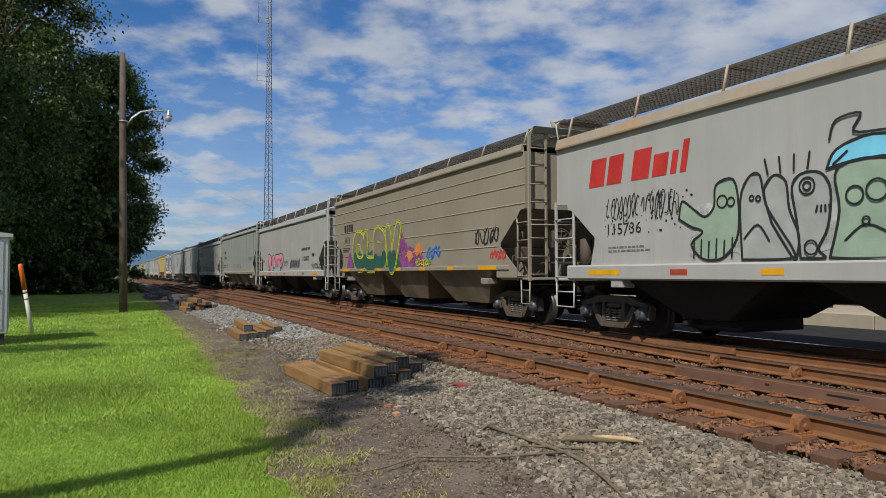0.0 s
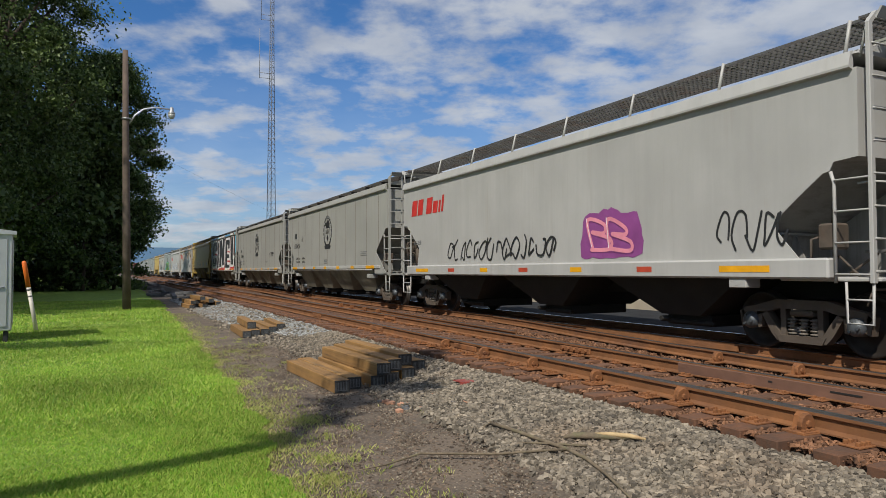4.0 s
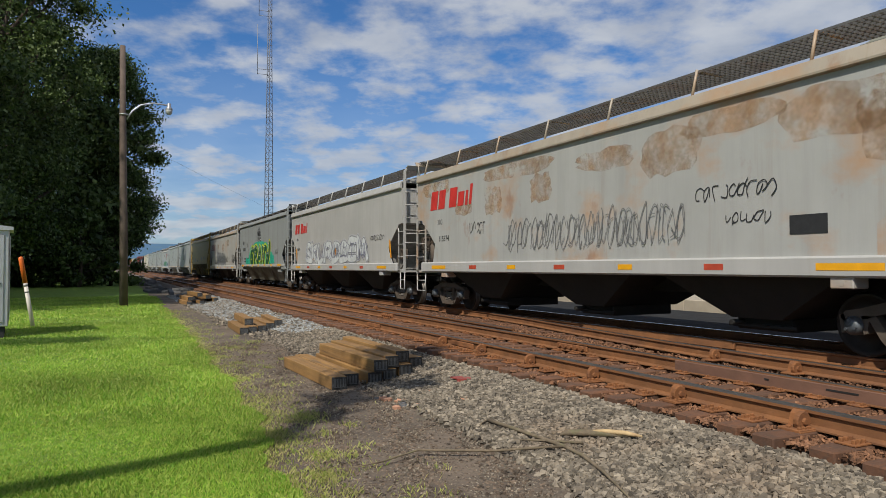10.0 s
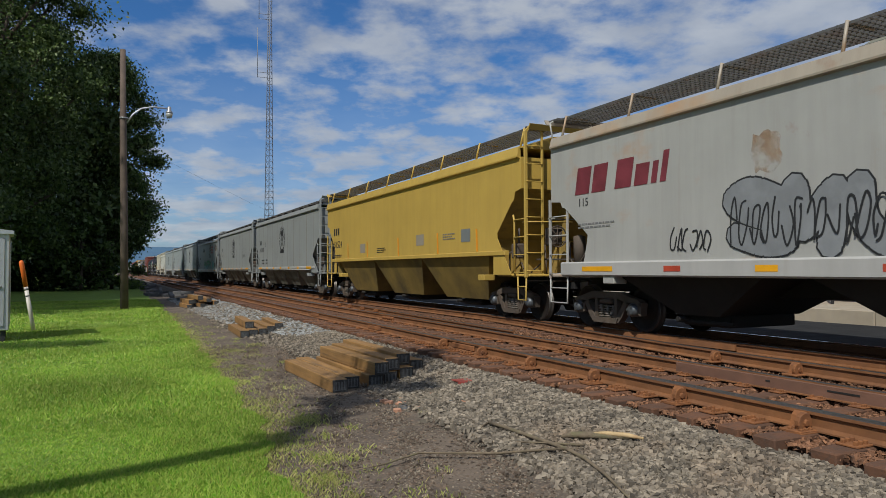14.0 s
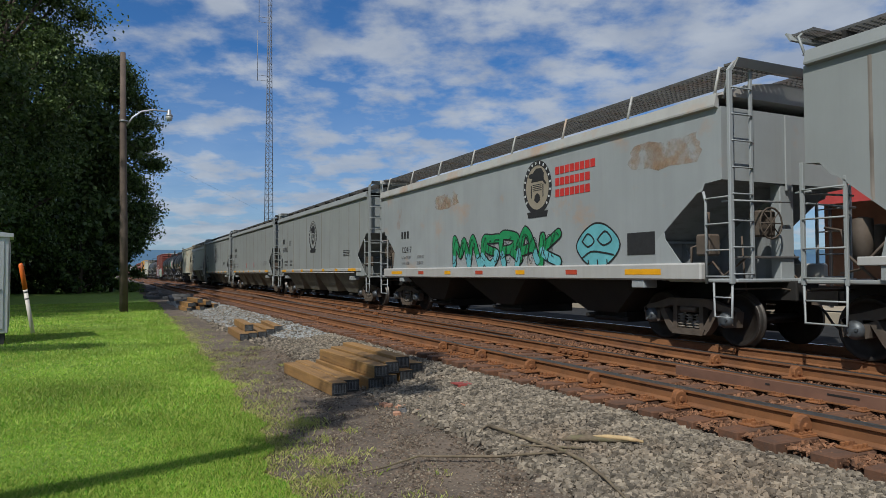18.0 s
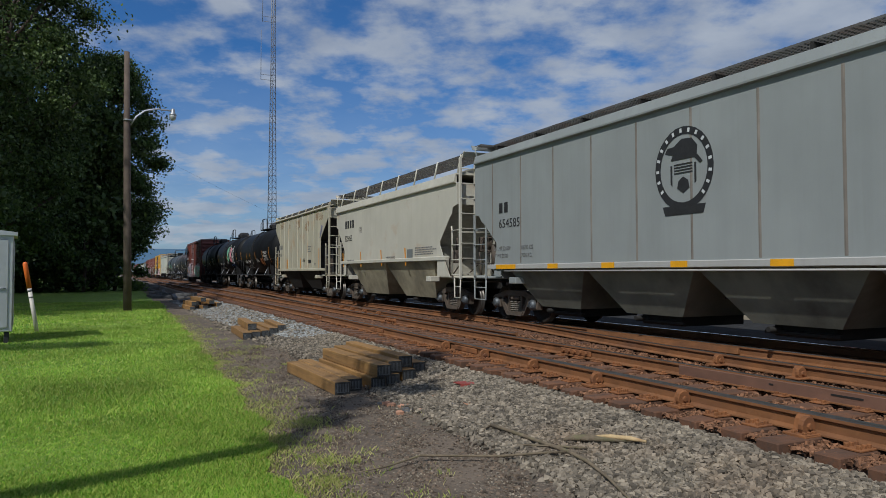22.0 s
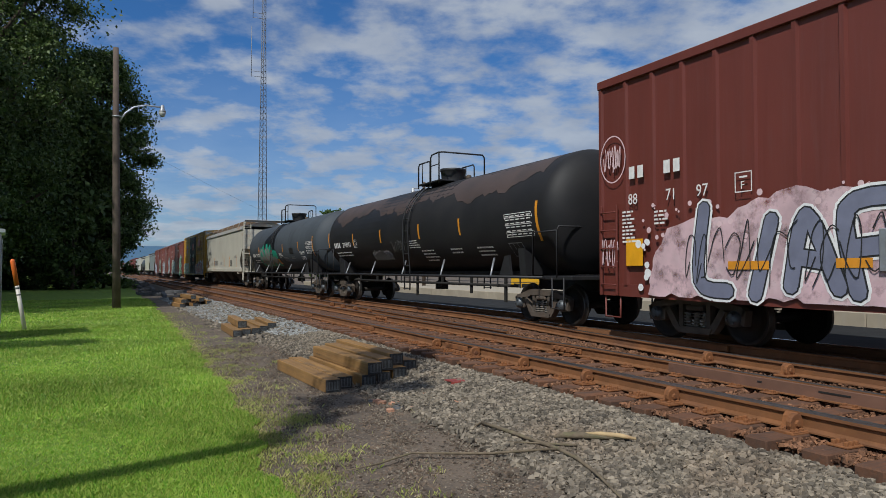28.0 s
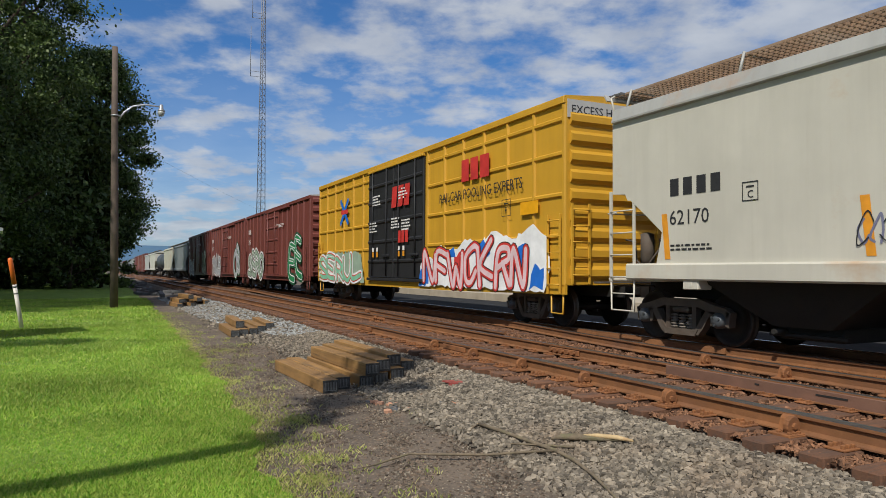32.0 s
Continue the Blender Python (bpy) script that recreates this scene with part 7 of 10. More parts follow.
# 6 and 7: grey grain hoppers with a crest
c = place(grain("light warm-grey covered hopper with a black round crest", 15.6, M["grey"]), 82.25, 97.85)
mark(c, 1.48, 2.98, 0.27, M["ink"], 2)
words(c, "650656", 1.42, 2.46, 0.38, M["ink"], 1.08)
plate_box(c, 3.0, 2.78, M["ink"])
data_lines(c, 1.85, 1.87, ("LD LMT 226700", "LT WT 59300"), ("102800 KG", "26900 KG"), M["ink"])
crest(c, 7.85, 3.08, 0.72, M["ink"])
smallprint(c, 7.3, 1.75, 0.5, 3, M["ink_faded"])
smallprint(c, 12.6, 2.0, 0.8, 3, M["ink_faded"])
c = place(grain("light warm-grey covered hopper with a black round crest", 15.9, M["grey"]), 99.3, 115.2)
mark(c, 1.35, 2.66, 0.22, M["ink"], 2)
words(c, "650384", 1.35, 2.25, 0.34, M["ink"], 1.08)
crest(c, 7.8, 3.08, 0.72, M["ink"])
data_lines(c, 1.05, 1.93, ("LD LMT 226700", "LT WT 59300"), ("102800 KG", "26900 KG"), M["ink_faded"])
smallprint(c, 12.4, 2.4, 0.9, 4, M["ink"])
smallprint(c, 10.8, 1.85, 0.6, 2, M["ink_faded"])
plate_box(c, 11.9, 2.2, M["ink_faded"], s=0.2)

# 8: grey hopper painted over with huge black, white and red letters
c = place(grain("grey covered hopper covered in huge black, white and red letters", 15.7, M["grey"]), 116.4, 132.1)
K = -1.560


def rounded(poly, r=0.14):
    """The same outline with its corners softened."""
    out = []
    for p0, p1, p2 in zip(poly[-1:] + poly[:-1], poly, poly[1:] + poly[:1]):
        d0, d2 = math.dist(p0, p1), math.dist(p2, p1)
        f0, f2 = min(r / d0, 0.45), min(r / d2, 0.45)
        q0 = (p1[0] + (p0[0] - p1[0]) * f0, p1[1] + (p0[1] - p1[1]) * f0)
        q2 = (p1[0] + (p2[0] - p1[0]) * f2, p1[1] + (p2[1] - p1[1]) * f2)
        out += [q0, ((q0[0] + q2[0]) / 4 + p1[0] / 2, (q0[1] + q2[1]) / 4 + p1[1] / 2), q2]
    return out


# each huge letter: white ground, then black fill
BIG = {"C": ([(1.30, 1.50), (1.30, 2.10), (1.50, 3.65), (1.80, 4.05), (2.25, 4.17), (4.55, 4.17), (4.85, 3.95), (4.70, 2.90), (4.60, 1.75), (4.40, 1.50)],
             [(2.15, 4.02), (4.45, 4.00), (4.60, 3.85), (4.58, 3.13), (3.45, 3.15), (3.50, 3.70), (2.98, 3.70), (2.86, 3.45), (2.72, 2.10), (3.26, 2.06), (3.34, 2.52), (4.29, 2.47), (4.24, 1.78), (1.65, 1.72), (1.55, 1.92), (1.66, 3.40), (1.85, 3.85)]),
       "I": ([(4.62, 1.42), (4.95, 3.60), (5.15, 4.00), (5.95, 4.17), (6.22, 4.02), (5.88, 1.42)], [(4.88, 1.58), (5.12, 3.60), (5.28, 3.88), (5.85, 3.95), (5.97, 3.75), (5.70, 1.58)]),
       "N": ([(5.95, 1.52), (6.42, 4.17), (9.88, 4.17), (9.42, 1.75), (9.20, 1.58), (8.00, 1.58), (7.80, 1.80), (7.60, 1.52)], [(6.25, 1.66), (6.62, 4.05), (7.95, 4.12), (8.12, 3.20), (8.45, 4.14), (9.62, 4.14), (9.12, 1.78), (8.10, 1.78), (7.54, 2.63), (7.32, 1.68)]),
       "E": ([(9.72, 1.42), (9.90, 3.70), (10.15, 4.05), (10.50, 4.15), (12.45, 4.15), (12.74, 3.90), (12.62, 2.20), (12.52, 1.42)],
             [(9.95, 1.55), (10.10, 3.70), (10.33, 3.95), (12.35, 3.95), (12.50, 3.80), (12.44, 3.17), (11.65, 3.17), (11.66, 3.55), (11.18, 3.55), (11.06, 2.72), (12.30, 2.68), (12.30, 2.38), (11.00, 2.39), (10.98, 1.83), (12.29, 1.80), (12.28, 1.54)]),
       "L": ([(12.78, 1.60), (13.05, 3.95), (13.22, 4.17), (14.68, 4.17), (14.42, 2.52), (15.02, 2.55), (14.85, 2.22), (14.62, 1.60)], [(13.02, 1.82), (13.34, 4.12), (14.42, 4.12), (14.16, 2.30), (14.52, 2.24), (14.42, 1.80)])}
flatshape("spray_ground", [[(4.4, 1.46), (4.7, 4.18), (5.5, 4.18), (4.9, 1.46)], [(5.7, 1.46), (6.0, 4.18), (6.5, 4.18), (6.1, 1.46)], [(9.2, 1.46), (9.6, 4.18), (10.3, 4.18), (9.9, 1.46)], [(12.4, 1.46), (12.6, 4.18), (13.25, 4.18), (12.9, 1.46)], [(14.4, 2.5), (14.6, 4.18), (15.02, 4.18), (14.84, 2.5)]], SPRAY["redbrown"], c, 0, 0, K, "red-brown shading between the letters")
flatshape("spray_ground", [[(14.86, 2.5), (15.03, 4.18), (15.28, 4.18), (15.14, 2.5)]], SPRAY["black"], c, 0, 0, K)
flatshape("spray_ground", [rounded([(0.80, 2.80), (1.20, 2.10), (1.36, 2.50), (1.56, 3.70), (1.95, 4.18), (1.55, 4.18), (1.22, 3.55), (1.12, 3.05)])], SPRAY["blue"], c, 0, 0, K, "strong blue spray")
flatshape("spray_ground", [rounded([(0.02, 3.05), (0.02, 3.62), (0.22, 3.55), (0.42, 3.62), (0.5, 3.2)]), rounded([(0.35, 2.82), (0.60, 3.05), (0.95, 3.15), (1.18, 2.8), (1.19, 2.2), (0.8, 2.6)]), rounded([(15.32, 2.62), (15.34, 4.17), (15.66, 4.17), (15.66, 2.85)])], SPRAY["sky"], c, 0, 0, K + 0.001, "light blue bubbles")
dots(c, 15.36, 2.9, 0.22, 1.1, 7, SPRAY["azure"], (0.03, 0.08), 3, K - 0.003)
flatshape("spray_ground", [[(1.15, 1.46), (1.1, 1.62), (4.65, 1.6), (4.7, 1.46)], [(5.85, 1.46), (6.0, 1.64), (9.5, 1.66), (9.75, 1.46)], [(12.5, 1.46), (12.75, 1.74), (14.75, 1.72), (15.0, 1.46)]], SPRAY["red"], c, 0, 0, K - 0.002, "red ground line")
sill_ = [((1.1, 4.6), "red"), ((4.6, 5.9), "white"), ((5.9, 9.7), "red"), ((9.7, 12.5), "white"), ((12.5, 14.9), "red")]
for (u0, u1), col in sill_:
    flatshape("sill_paint", [[(u0, 1.36), (u1, 1.36), (u1, 1.46), (u0, 1.46)]], SPRAY[col], c, 0, 0, -1.589)
for u0, u1, col in ((1.9, 4.6, "azure"), (4.6, 5.3, "redbrown"), (5.3, 6.4, "sky"), (6.45, 8.0, "white"), (8.0, 8.3, "blue"), (8.3, 9.85, "white"), (9.85, 10.3, "redbrown"), (10.3, 12.9, "azure"), (13.1, 14.65, "white"), (14.65, 15.05, "redbrown"), (15.2, 15.6, "sky")):
    flatshape("rim_paint", [[(u0, 4.26), (u1, 4.26), (u1 + 0.05, 4.38), (u0 + 0.12, 4.38)]], SPRAY[col], c, 0, 0, -1.634)
for ch, (ground, fill) in BIG.items():
    flatshape("letter_outline", [rounded(ground, 0.2)], SPRAY["white"], c, 0, 0, K - 0.005, "white letter outline")
    flatshape("letter_fill", [rounded(fill, 0.07)], SPRAY["black"], c, 0, 0, K - 0.010, "huge black sprayed letter")
flatshape("letter_shine", [[(3.10, 2.80), (4.72, 2.72), (4.80, 2.80), (4.72, 2.90), (3.10, 2.96)], [(11.30, 2.90), (12.75, 2.82), (12.75, 2.92), (11.30, 3.00)], [(11.20, 2.06), (12.66, 2.02), (12.75, 2.10), (12.66, 2.16), (11.20, 2.18)]], SPRAY["red"], c, 0, 0, K - 0.014, "red strokes in the letters")
flatshape("letter_shine", [[(2.97, 2.32), (3.05, 2.32), (3.24, 3.46), (3.15, 3.46)], [(11.34, 3.0), (11.40, 3.0), (11.46, 3.35), (11.40, 3.35)]], SPRAY["redbrown"], c, 0, 0, K - 0.016)
flatshape("number_ground", [[(1.38, 2.44), (2.66, 2.44), (2.66, 2.74), (1.38, 2.74)], [(1.38, 2.93), (1.80, 2.93), (1.80, 3.22), (1.38, 3.22)]], SPRAY["chalk"], c, 0, 0, K - 0.016)
words(c, "653755", 1.42, 2.48, 0.27, M["ink"], 1.12, x=K - 0.022)
mark(c, 1.42, 2.97, 0.22, M["ink"], 2, x=K - 0.022)
flatshape("number_ground", [[(1.95, 1.84), (2.72, 1.84), (2.72, 1.94), (1.95, 1.94)], [(2.93, 1.84), (3.55, 1.84), (3.55, 1.94), (2.93, 1.94)], [(2.1, 1.69), (2.72, 1.69), (2.72, 1.79), (2.1, 1.79)], [(2.98, 1.69), (3.55, 1.69), (3.55, 1.79), (2.98, 1.79)]], SPRAY["chalk"], c, 0, 0, K - 0.016)
for t_, a, z in (("LD LMT 226200", 1.97, 1.855), ("102550 KG", 2.95, 1.855), ("LT WT 59800", 2.12, 1.705), ("27150 KG", 3.0, 1.705)):
    words(c, t_, a, z, 0.085, M["ink"], 1.0, x=K - 0.022)
smallprint(c, 12.98, 2.12, 0.6, 3, SPRAY["chalk"], 0.045, 0.09, x=K - 0.020)
for w_, a, z, h in (("BFML", 0.16, 3.86, 0.13), ("HWB", 0.20, 3.66, 0.13), ("T", 0.34, 3.50, 0.12), ("GSIN", 0.50, 3.32, 0.12), ("ZOIS", 0.52, 3.16, 0.11)):
    strokes("graffiti_tag", glyph_lines(w_, 0.46 if len(w_) > 1 else 0.12, h, seed=len(w_)), 0.026, SPRAY["black"], c, a, z, K - 0.004, "black scrawled tag")

# 9: yellow hopper
c = place(hopper("hopper_car", "plain mustard-yellow covered hopper", 16.6, M["yellow"], None, None, "yellow", 3, 4.00, 4.28, 4.76, "none"), 133.3, 149.9)
mark(c, 1.08, 2.79, 0.30, M["ink"], 3)
words(c, "51463", 1.13, 2.24, 0.42, M["ink"], 1.1)
smallprint(c, 1.2, 1.9, 1.0, 2, M["ink"])
flatshape("stencil_panel", [[(0, 0), (0.22, 0), (0.22, 0.28), (0, 0.28)]], M["tan"], c, 2.75, 2.66)
scrawl(c, 4.7, 1.98, 1.9, 0.36, SPRAY["brown"], 0.03, 5, 31)
for a, z in ((5.7, 1.85), (10.85, 1.85), (14.0, 1.85)):
    flatshape("stencil_panel", [[(0, 0), (0.6, 0), (0.6, 0.35), (0, 0.35)]], M["tan"], c, a, z)
smallprint(c, 7.75, 2.0, 0.9, 3, M["ink_faded"], 0.035, 0.08)
for a in (3.75, 6.65, 9.6, 14.2):
    flatshape("reflector", [[(0, 0), (0.1, 0), (0.06, 0.62), (-0.04, 0.62)]], M["orange_tape"], c, a, 1.76)

# 10: rusty white slab hopper
c = place(slab("rust-stained white covered hopper with red lettering", 16.4, M["whiterust"], M["rustrim"]), 151.05, 167.45)
slanted_name(c, 1.0, 3.02, 0.56, M["inkred"], RAILNAME, tall=(0, 1, 3, 6))
for k_, (a_, z_, w_, h_) in enumerate(((4.4, 2.6, 1.0, 0.8), (6.6, 2.75, 1.0, 0.75), (8.4, 3.2, 2.0, 0.5), (10.4, 2.85, 1.6, 0.95), (13.4, 3.0, 2.0, 0.9), (2.6, 2.7, 1.2, 0.5))):
    rust_patch(c, a_, z_, w_, h_, 30 + k_)
words(c, "300", 1.5, 2.55, 0.24, M["ink_faded"])
words(c, "115574", 1.58, 2.05, 0.24, M["ink"])
scrawl(c, 3.6, 2.15, 0.9, 0.4, SPRAY["black"], 0.02, 5, 41)
scrawl(c, 5.4, 1.6, 6.2, 0.95, M["ink_faded"], 0.020, 20, 42)
scrawl(c, 5.6, 1.65, 6.0, 0.8, M["ink_faded"], 0.016, 26, 45)
flatshape("stencil_panel", [[(0, 0), (0.6, 0), (0.6, 0.28), (0, 0.28)]], M["ink"], c, 13.6, 1.75)
scrawl(c, 11.8, 2.35, 1.6, 0.32, SPRAY["black"], 0.018, 9, 43)
scrawl(c, 12.4, 1.95, 0.9, 0.22, SPRAY["black"], 0.016, 6, 44)
for k_, (a_, z_, w_, h_) in enumerate(((0.3, 3.4, 2.2, 0.5), (4.2, 3.45, 3.6, 0.45), (11.4, 3.4, 2.2, 0.5), (14.6, 2.5, 1.4, 1.2))):
    rust_patch(c, a_, z_, w_, h_, 60 + k_)

# 11: white slab hopper with a long chrome piece
c = place(slab("white covered hopper with red lettering and chrome-grey graffiti", 15.9, M["white"], M["white"]), 168.75, 184.65)
slanted_name(c, 0.8, 3.02, 0.50, M["inkred"], RAILNAME, tall=(0, 1, 3, 6))
words(c, "300", 1.15, 2.65, 0.22, M["ink_faded"])
words(c, "116016", 1.2, 2.15, 0.22, M["ink"])
fat(c, "SKURDSEM", 3.0, 1.62, 9.4, 0.72, [("silver", 0.44), ("gunmetal", 0.35), ("chalk", 0.27)], 15, -1.556, 0.10, "long silver-grey graffiti lettering")
scrawl(c, 3.0, 1.55, 9.4, 0.85, SPRAY["violetgrey"], 0.03, 30, 19, x=-1.570)
scrawl(c, 12.7, 2.25, 1.5, 0.25, SPRAY["black"], 0.018, 9, 20)
for a in (1.2, 4.4, 8.2, 14.8):
    flatshape("reflector", [[(0, 0), (0.13, 0), (0.0, 0.62), (-0.13, 0.62)]], M["orange_tape"], c, a, 1.62, x=-1.564)

# 12: grey grain hopper with a yellow and green piece
c = place(grain("mid-grey covered hopper with yellow and green graffiti and crest", 15.6, M["coolgrey"]), 185.85, 201.45)
mark(c, 1.55, 2.92, 0.26, M["ink"], 2)
words(c, "653641", 1.52, 2.46, 0.36, M["ink"], 1.08)
plate_box(c, 3.05, 2.72, M["ink"])
data_lines(c, 1.9, 1.85, ("LD LMT 226500", "LT WT 59500"), ("102700 KG", "27000 KG"), M["ink"])
crest(c, 7.5, 3.2, 0.72, M["ink"])
flatshape("graffiti_cloud", [[(0, 0), (0.3, 0.5), (1.2, 0.35), (2.0, 1.2), (4.0, 1.5), (6.0, 1.5), (7.6, 1.35), (8.4, 0.8), (9.6, 0.5), (10.0, 0.0)]], SPRAY["jade"], c, 2.55, 1.50, x=-1.559)
LETTERS = [[(5.62, 2.36), (5.42, 2.52), (5.0, 2.42), (4.72, 2.0), (4.80, 1.66), (5.25, 1.60), (5.52, 1.72), (5.50, 2.02), (5.12, 2.02)], [(6.12, 1.62), (6.16, 2.50)], [(5.98, 2.46), (6.55, 2.58), (6.98, 2.42), (6.85, 2.14), (6.40, 2.08)], [(6.62, 2.06), (7.15, 1.62)],
           [(7.38, 1.60), (7.90, 2.55), (8.42, 1.60)], [(7.62, 1.94), (8.2, 1.96)], [(8.82, 2.50), (9.20, 1.66), (9.52, 2.46)], [(9.35, 2.48), (9.82, 2.52)], [(10.10, 2.42), (10.30, 2.02), (10.75, 2.12)], [(11.0, 2.72), (10.88, 2.05), (10.55, 1.68), (10.12, 1.64)]]
strokes("graffiti_halo", LETTERS, 0.62, SPRAY["lime"], c, 0.0, 0.0, -1.563)
strokes("graffiti_fill", LETTERS, 0.40, SPRAY["darkgreen"], c, 0.0, 0.0, -1.570, "dark green letters outlined in yellow")
strokes("graffiti_shine", [[(u - 0.12, v + 0.10) for u, v in ln[:3]] for ln in LETTERS], 0.025, SPRAY["white"], c, 0.0, 0.0, -1.577)
flatshape("graffiti_green", [[(u + 0.16 * math.cos(k * 0.785), v + 0.14 * math.sin(k * 0.785)) for k in range(8)] for u, v in ((5.05, 2.78), (8.55, 2.72), (8.9, 2.75), (6.6, 2.8), (3.6, 1.75), (3.2, 1.6))], SPRAY["jade"], c, 0.0, 0.0, x=-1.5605)
smallprint(c, 12.6, 2.3, 0.8, 4, M["ink_faded"])

# 13: cream slab hopper, rust stains
c = place(slab("cream-white covered hopper with rust stains and black tags", 15.9, M["palerust"], M["rustrim"]), 202.8, 218.7)
rust_patch(c, 8.0, 2.6, 1.2, 0.8, 41)
rust_patch(c, 10.5, 3.0, 1.4, 0.7, 42)
rust_patch(c, 5.4, 2.7, 0.6, 0.7, 43)
slanted_name(c, 0.9, 2.85, 0.56, M["inkmaroon"], RAILNAME, tall=(0, 1, 3, 6))
words(c, "115", 1.0, 2.6, 0.24, M["ink"])
smallprint(c, 1.0, 2.2, 1.2, 2, M["ink_faded"])
scrawl(c, 3.7, 1.55, 0.9, 0.45, SPRAY["black"], 0.03, 6, 51)
fat(c, "SMUSA", 5.0, 1.58, 5.0, 0.78, [("black", 0.44), ("gunmetal", 0.38)], 17, -1.557, 0.1, "grey bubble letters with black outlines")
scrawl(c, 5.0, 1.56, 5.0, 0.85, SPRAY["black"], 0.03, 26, 57, x=-1.568)
scrawl(c, 10.2, 1.7, 1.4, 0.5, SPRAY["black"], 0.03, 6, 52)
scrawl(c, 13.4, 1.7, 1.0, 0.7, SPRAY["black"], 0.04, 5, 53)
flatshape("stencil_panel", [[(0, 0), (0.55, 0), (0.55, 0.35), (0, 0.35)]], M["ink"], c, 13.9, 1.6)

# 14: yellow hopper
c = place(hopper("hopper_car", "plain mustard-yellow covered hopper", 16.6, M["yellow"], None, None, "yellow", 3, 4.00, 4.28, 4.76, "none"), 219.95, 236.55)
mark(c, 1.0, 2.79, 0.30, M["ink"], 3)
words(c, "51524", 1.05, 2.24, 0.42, M["ink"], 1.1)
smallprint(c, 1.1, 1.9, 1.0, 2, M["ink"])
for a, z in ((4.6, 1.95), (10.2, 2.05)):
    flatshape("stencil_panel", [[(0, 0), (0.6, 0), (0.6, 0.35), (0, 0.35)]], M["tan"], c, a, z)
smallprint(c, 6.5, 2.05, 0.9, 3, M["ink"])
flatshape("notice_panel", [[(0, 0), (0.55, 0), (0.55, 0.36), (0, 0.36)]], M["darkgrey"], c, 13.4, 2.05)
smallprint(c, 12.2, 2.3, 0.8, 3, M["ink_faded"])
for a in (3.0, 5.4, 8.6, 11.8, 14.3):
    flatshape("reflector", [[(0, 0), (0.1, 0), (0.06, 0.62), (-0.04, 0.62)]], M["orange_tape"], c, a, 1.76)

# 15 to 20: grey grain hoppers, and one white hopper with a rust bloom
c = place(grain("grey covered hopper with vertical seams and black numbers", 15.7, M["coolgrey"]), 238.0, 253.7)
mark(c, 1.35, 2.92, 0.27, M["ink"], 2)
words(c, "653472", 1.36, 2.46, 0.38, M["ink"], 1.08)
plate_box(c, 2.9, 2.78, M["ink"])
data_lines(c, 1.9, 1.87, ("LD LMT 226000", "LT WT 60000"), ("102500 KG", "27200 KG"), M["ink"])
crest(c, 7.8, 3.08, 0.72, M["ink"])
c = place(grain("grey covered hopper with a black round crest", 15.7, M["coolgrey"]), 255.4, 271.1)
mark(c, 1.35, 2.95, 0.24, M["ink"], 2)
words(c, "654025", 1.35, 2.45, 0.30, M["ink_faded"], 0.82)
crest(c, 7.7, 3.08, 0.72, M["ink"])
smallprint(c, 12.0, 2.4, 1.0, 3, M["ink"])
c = place(slab("pale grey covered hopper with rust blooms, tan crest and green graffiti", 15.7, M["paleblue"], M["palerust"]), 272.6, 288.3)
words(c, "122417", 1.98, 1.95, 0.28, M["ink"])
mark(c, 1.95, 2.42, 0.24, M["ink"], 3)
data_lines(c, 1.98, 1.74, ("Ld Lmt 224700", "Lt Wt 61300"), ("101900 KG", "27800 KG"), M["ink_faded"])
crest(c, 10.3, 3.25, 0.62, M["ink"])
rust_patch(c, 4.6, 3.15, 1.7, 0.5, 3)
rust_patch(c, 13.4, 3.1, 2.0, 0.6, 4)
flatshape("crest_disc", [[(0.5 * math.cos(k * 0.4), 0.62 * math.sin(k * 0.4)) for k in range(16)]], M["tan"], c, 10.3, 3.25, x=-1.5545)
for k in range(3):
    slanted_name(c, 11.03, 3.45 - 0.25 * k, 0.17, M["inkred"], (0.9,) * (8, 7, 7)[k], lean=0.0)
fat(c, "MNSRAK", 6.0, 1.50, 5.2, 0.70, [("black", 0.27), ("green", 0.20)], 18, -1.556, 0.10, "green and pale-blue spiky graffiti letters", ("teal", 0.28))
scrawl(c, 5.95, 1.48, 5.3, 0.75, SPRAY["black"], 0.018, 16, 66, x=-1.574)
OVAL = [(0.70 * math.cos(k * 0.42), 0.42 * math.sin(k * 0.42) - 0.04 * math.sin(k * 1.26)) for k in range(15)]
flatshape("figure_fill", [OVAL], SPRAY["teal"], c, 12.5, 1.82, -1.558, "pale blue painted face")
strokes("graffiti_outline", [OVAL + OVAL[:1], [(-0.5, 0.1), (-0.3, 0.25), (-0.1, 0.1), (-0.3, -0.02), (-0.5, 0.1)], [(0.0, 0.12), (0.25, 0.28), (0.45, 0.1), (0.2, 0.0), (0.0, 0.12)], [(-0.5, -0.25), (-0.2, -0.12), (0.2, -0.15), (0.5, -0.2)], [(-0.3, -0.3), (-0.28, -0.42)], [(0.0, -0.3), (0.02, -0.44)], [(0.3, -0.3), (0.32, -0.42)]], 0.035, SPRAY["black"], c, 12.5, 1.82, -1.562)
flatshape("notice_panel", [[(0, 0), (0.75, 0), (0.75, 0.42), (0, 0.42)]], M["ink"], c, 13.4, 1.6)
c = place(grain("grey covered hopper with a black round crest", 15.7, M["coolgrey"]), 289.8, 305.5)
mark(c, 1.22, 2.92, 0.27, M["ink"], 2)
words(c, "650502", 1.22, 2.46, 0.38, M["ink"], 1.08)
plate_box(c, 2.8, 2.78, M["ink"])
data_lines(c, 1.62, 1.87, ("LD LMT 226600", "LT WT 59400"), ("102750 KG", "26950 KG"), M["ink"])
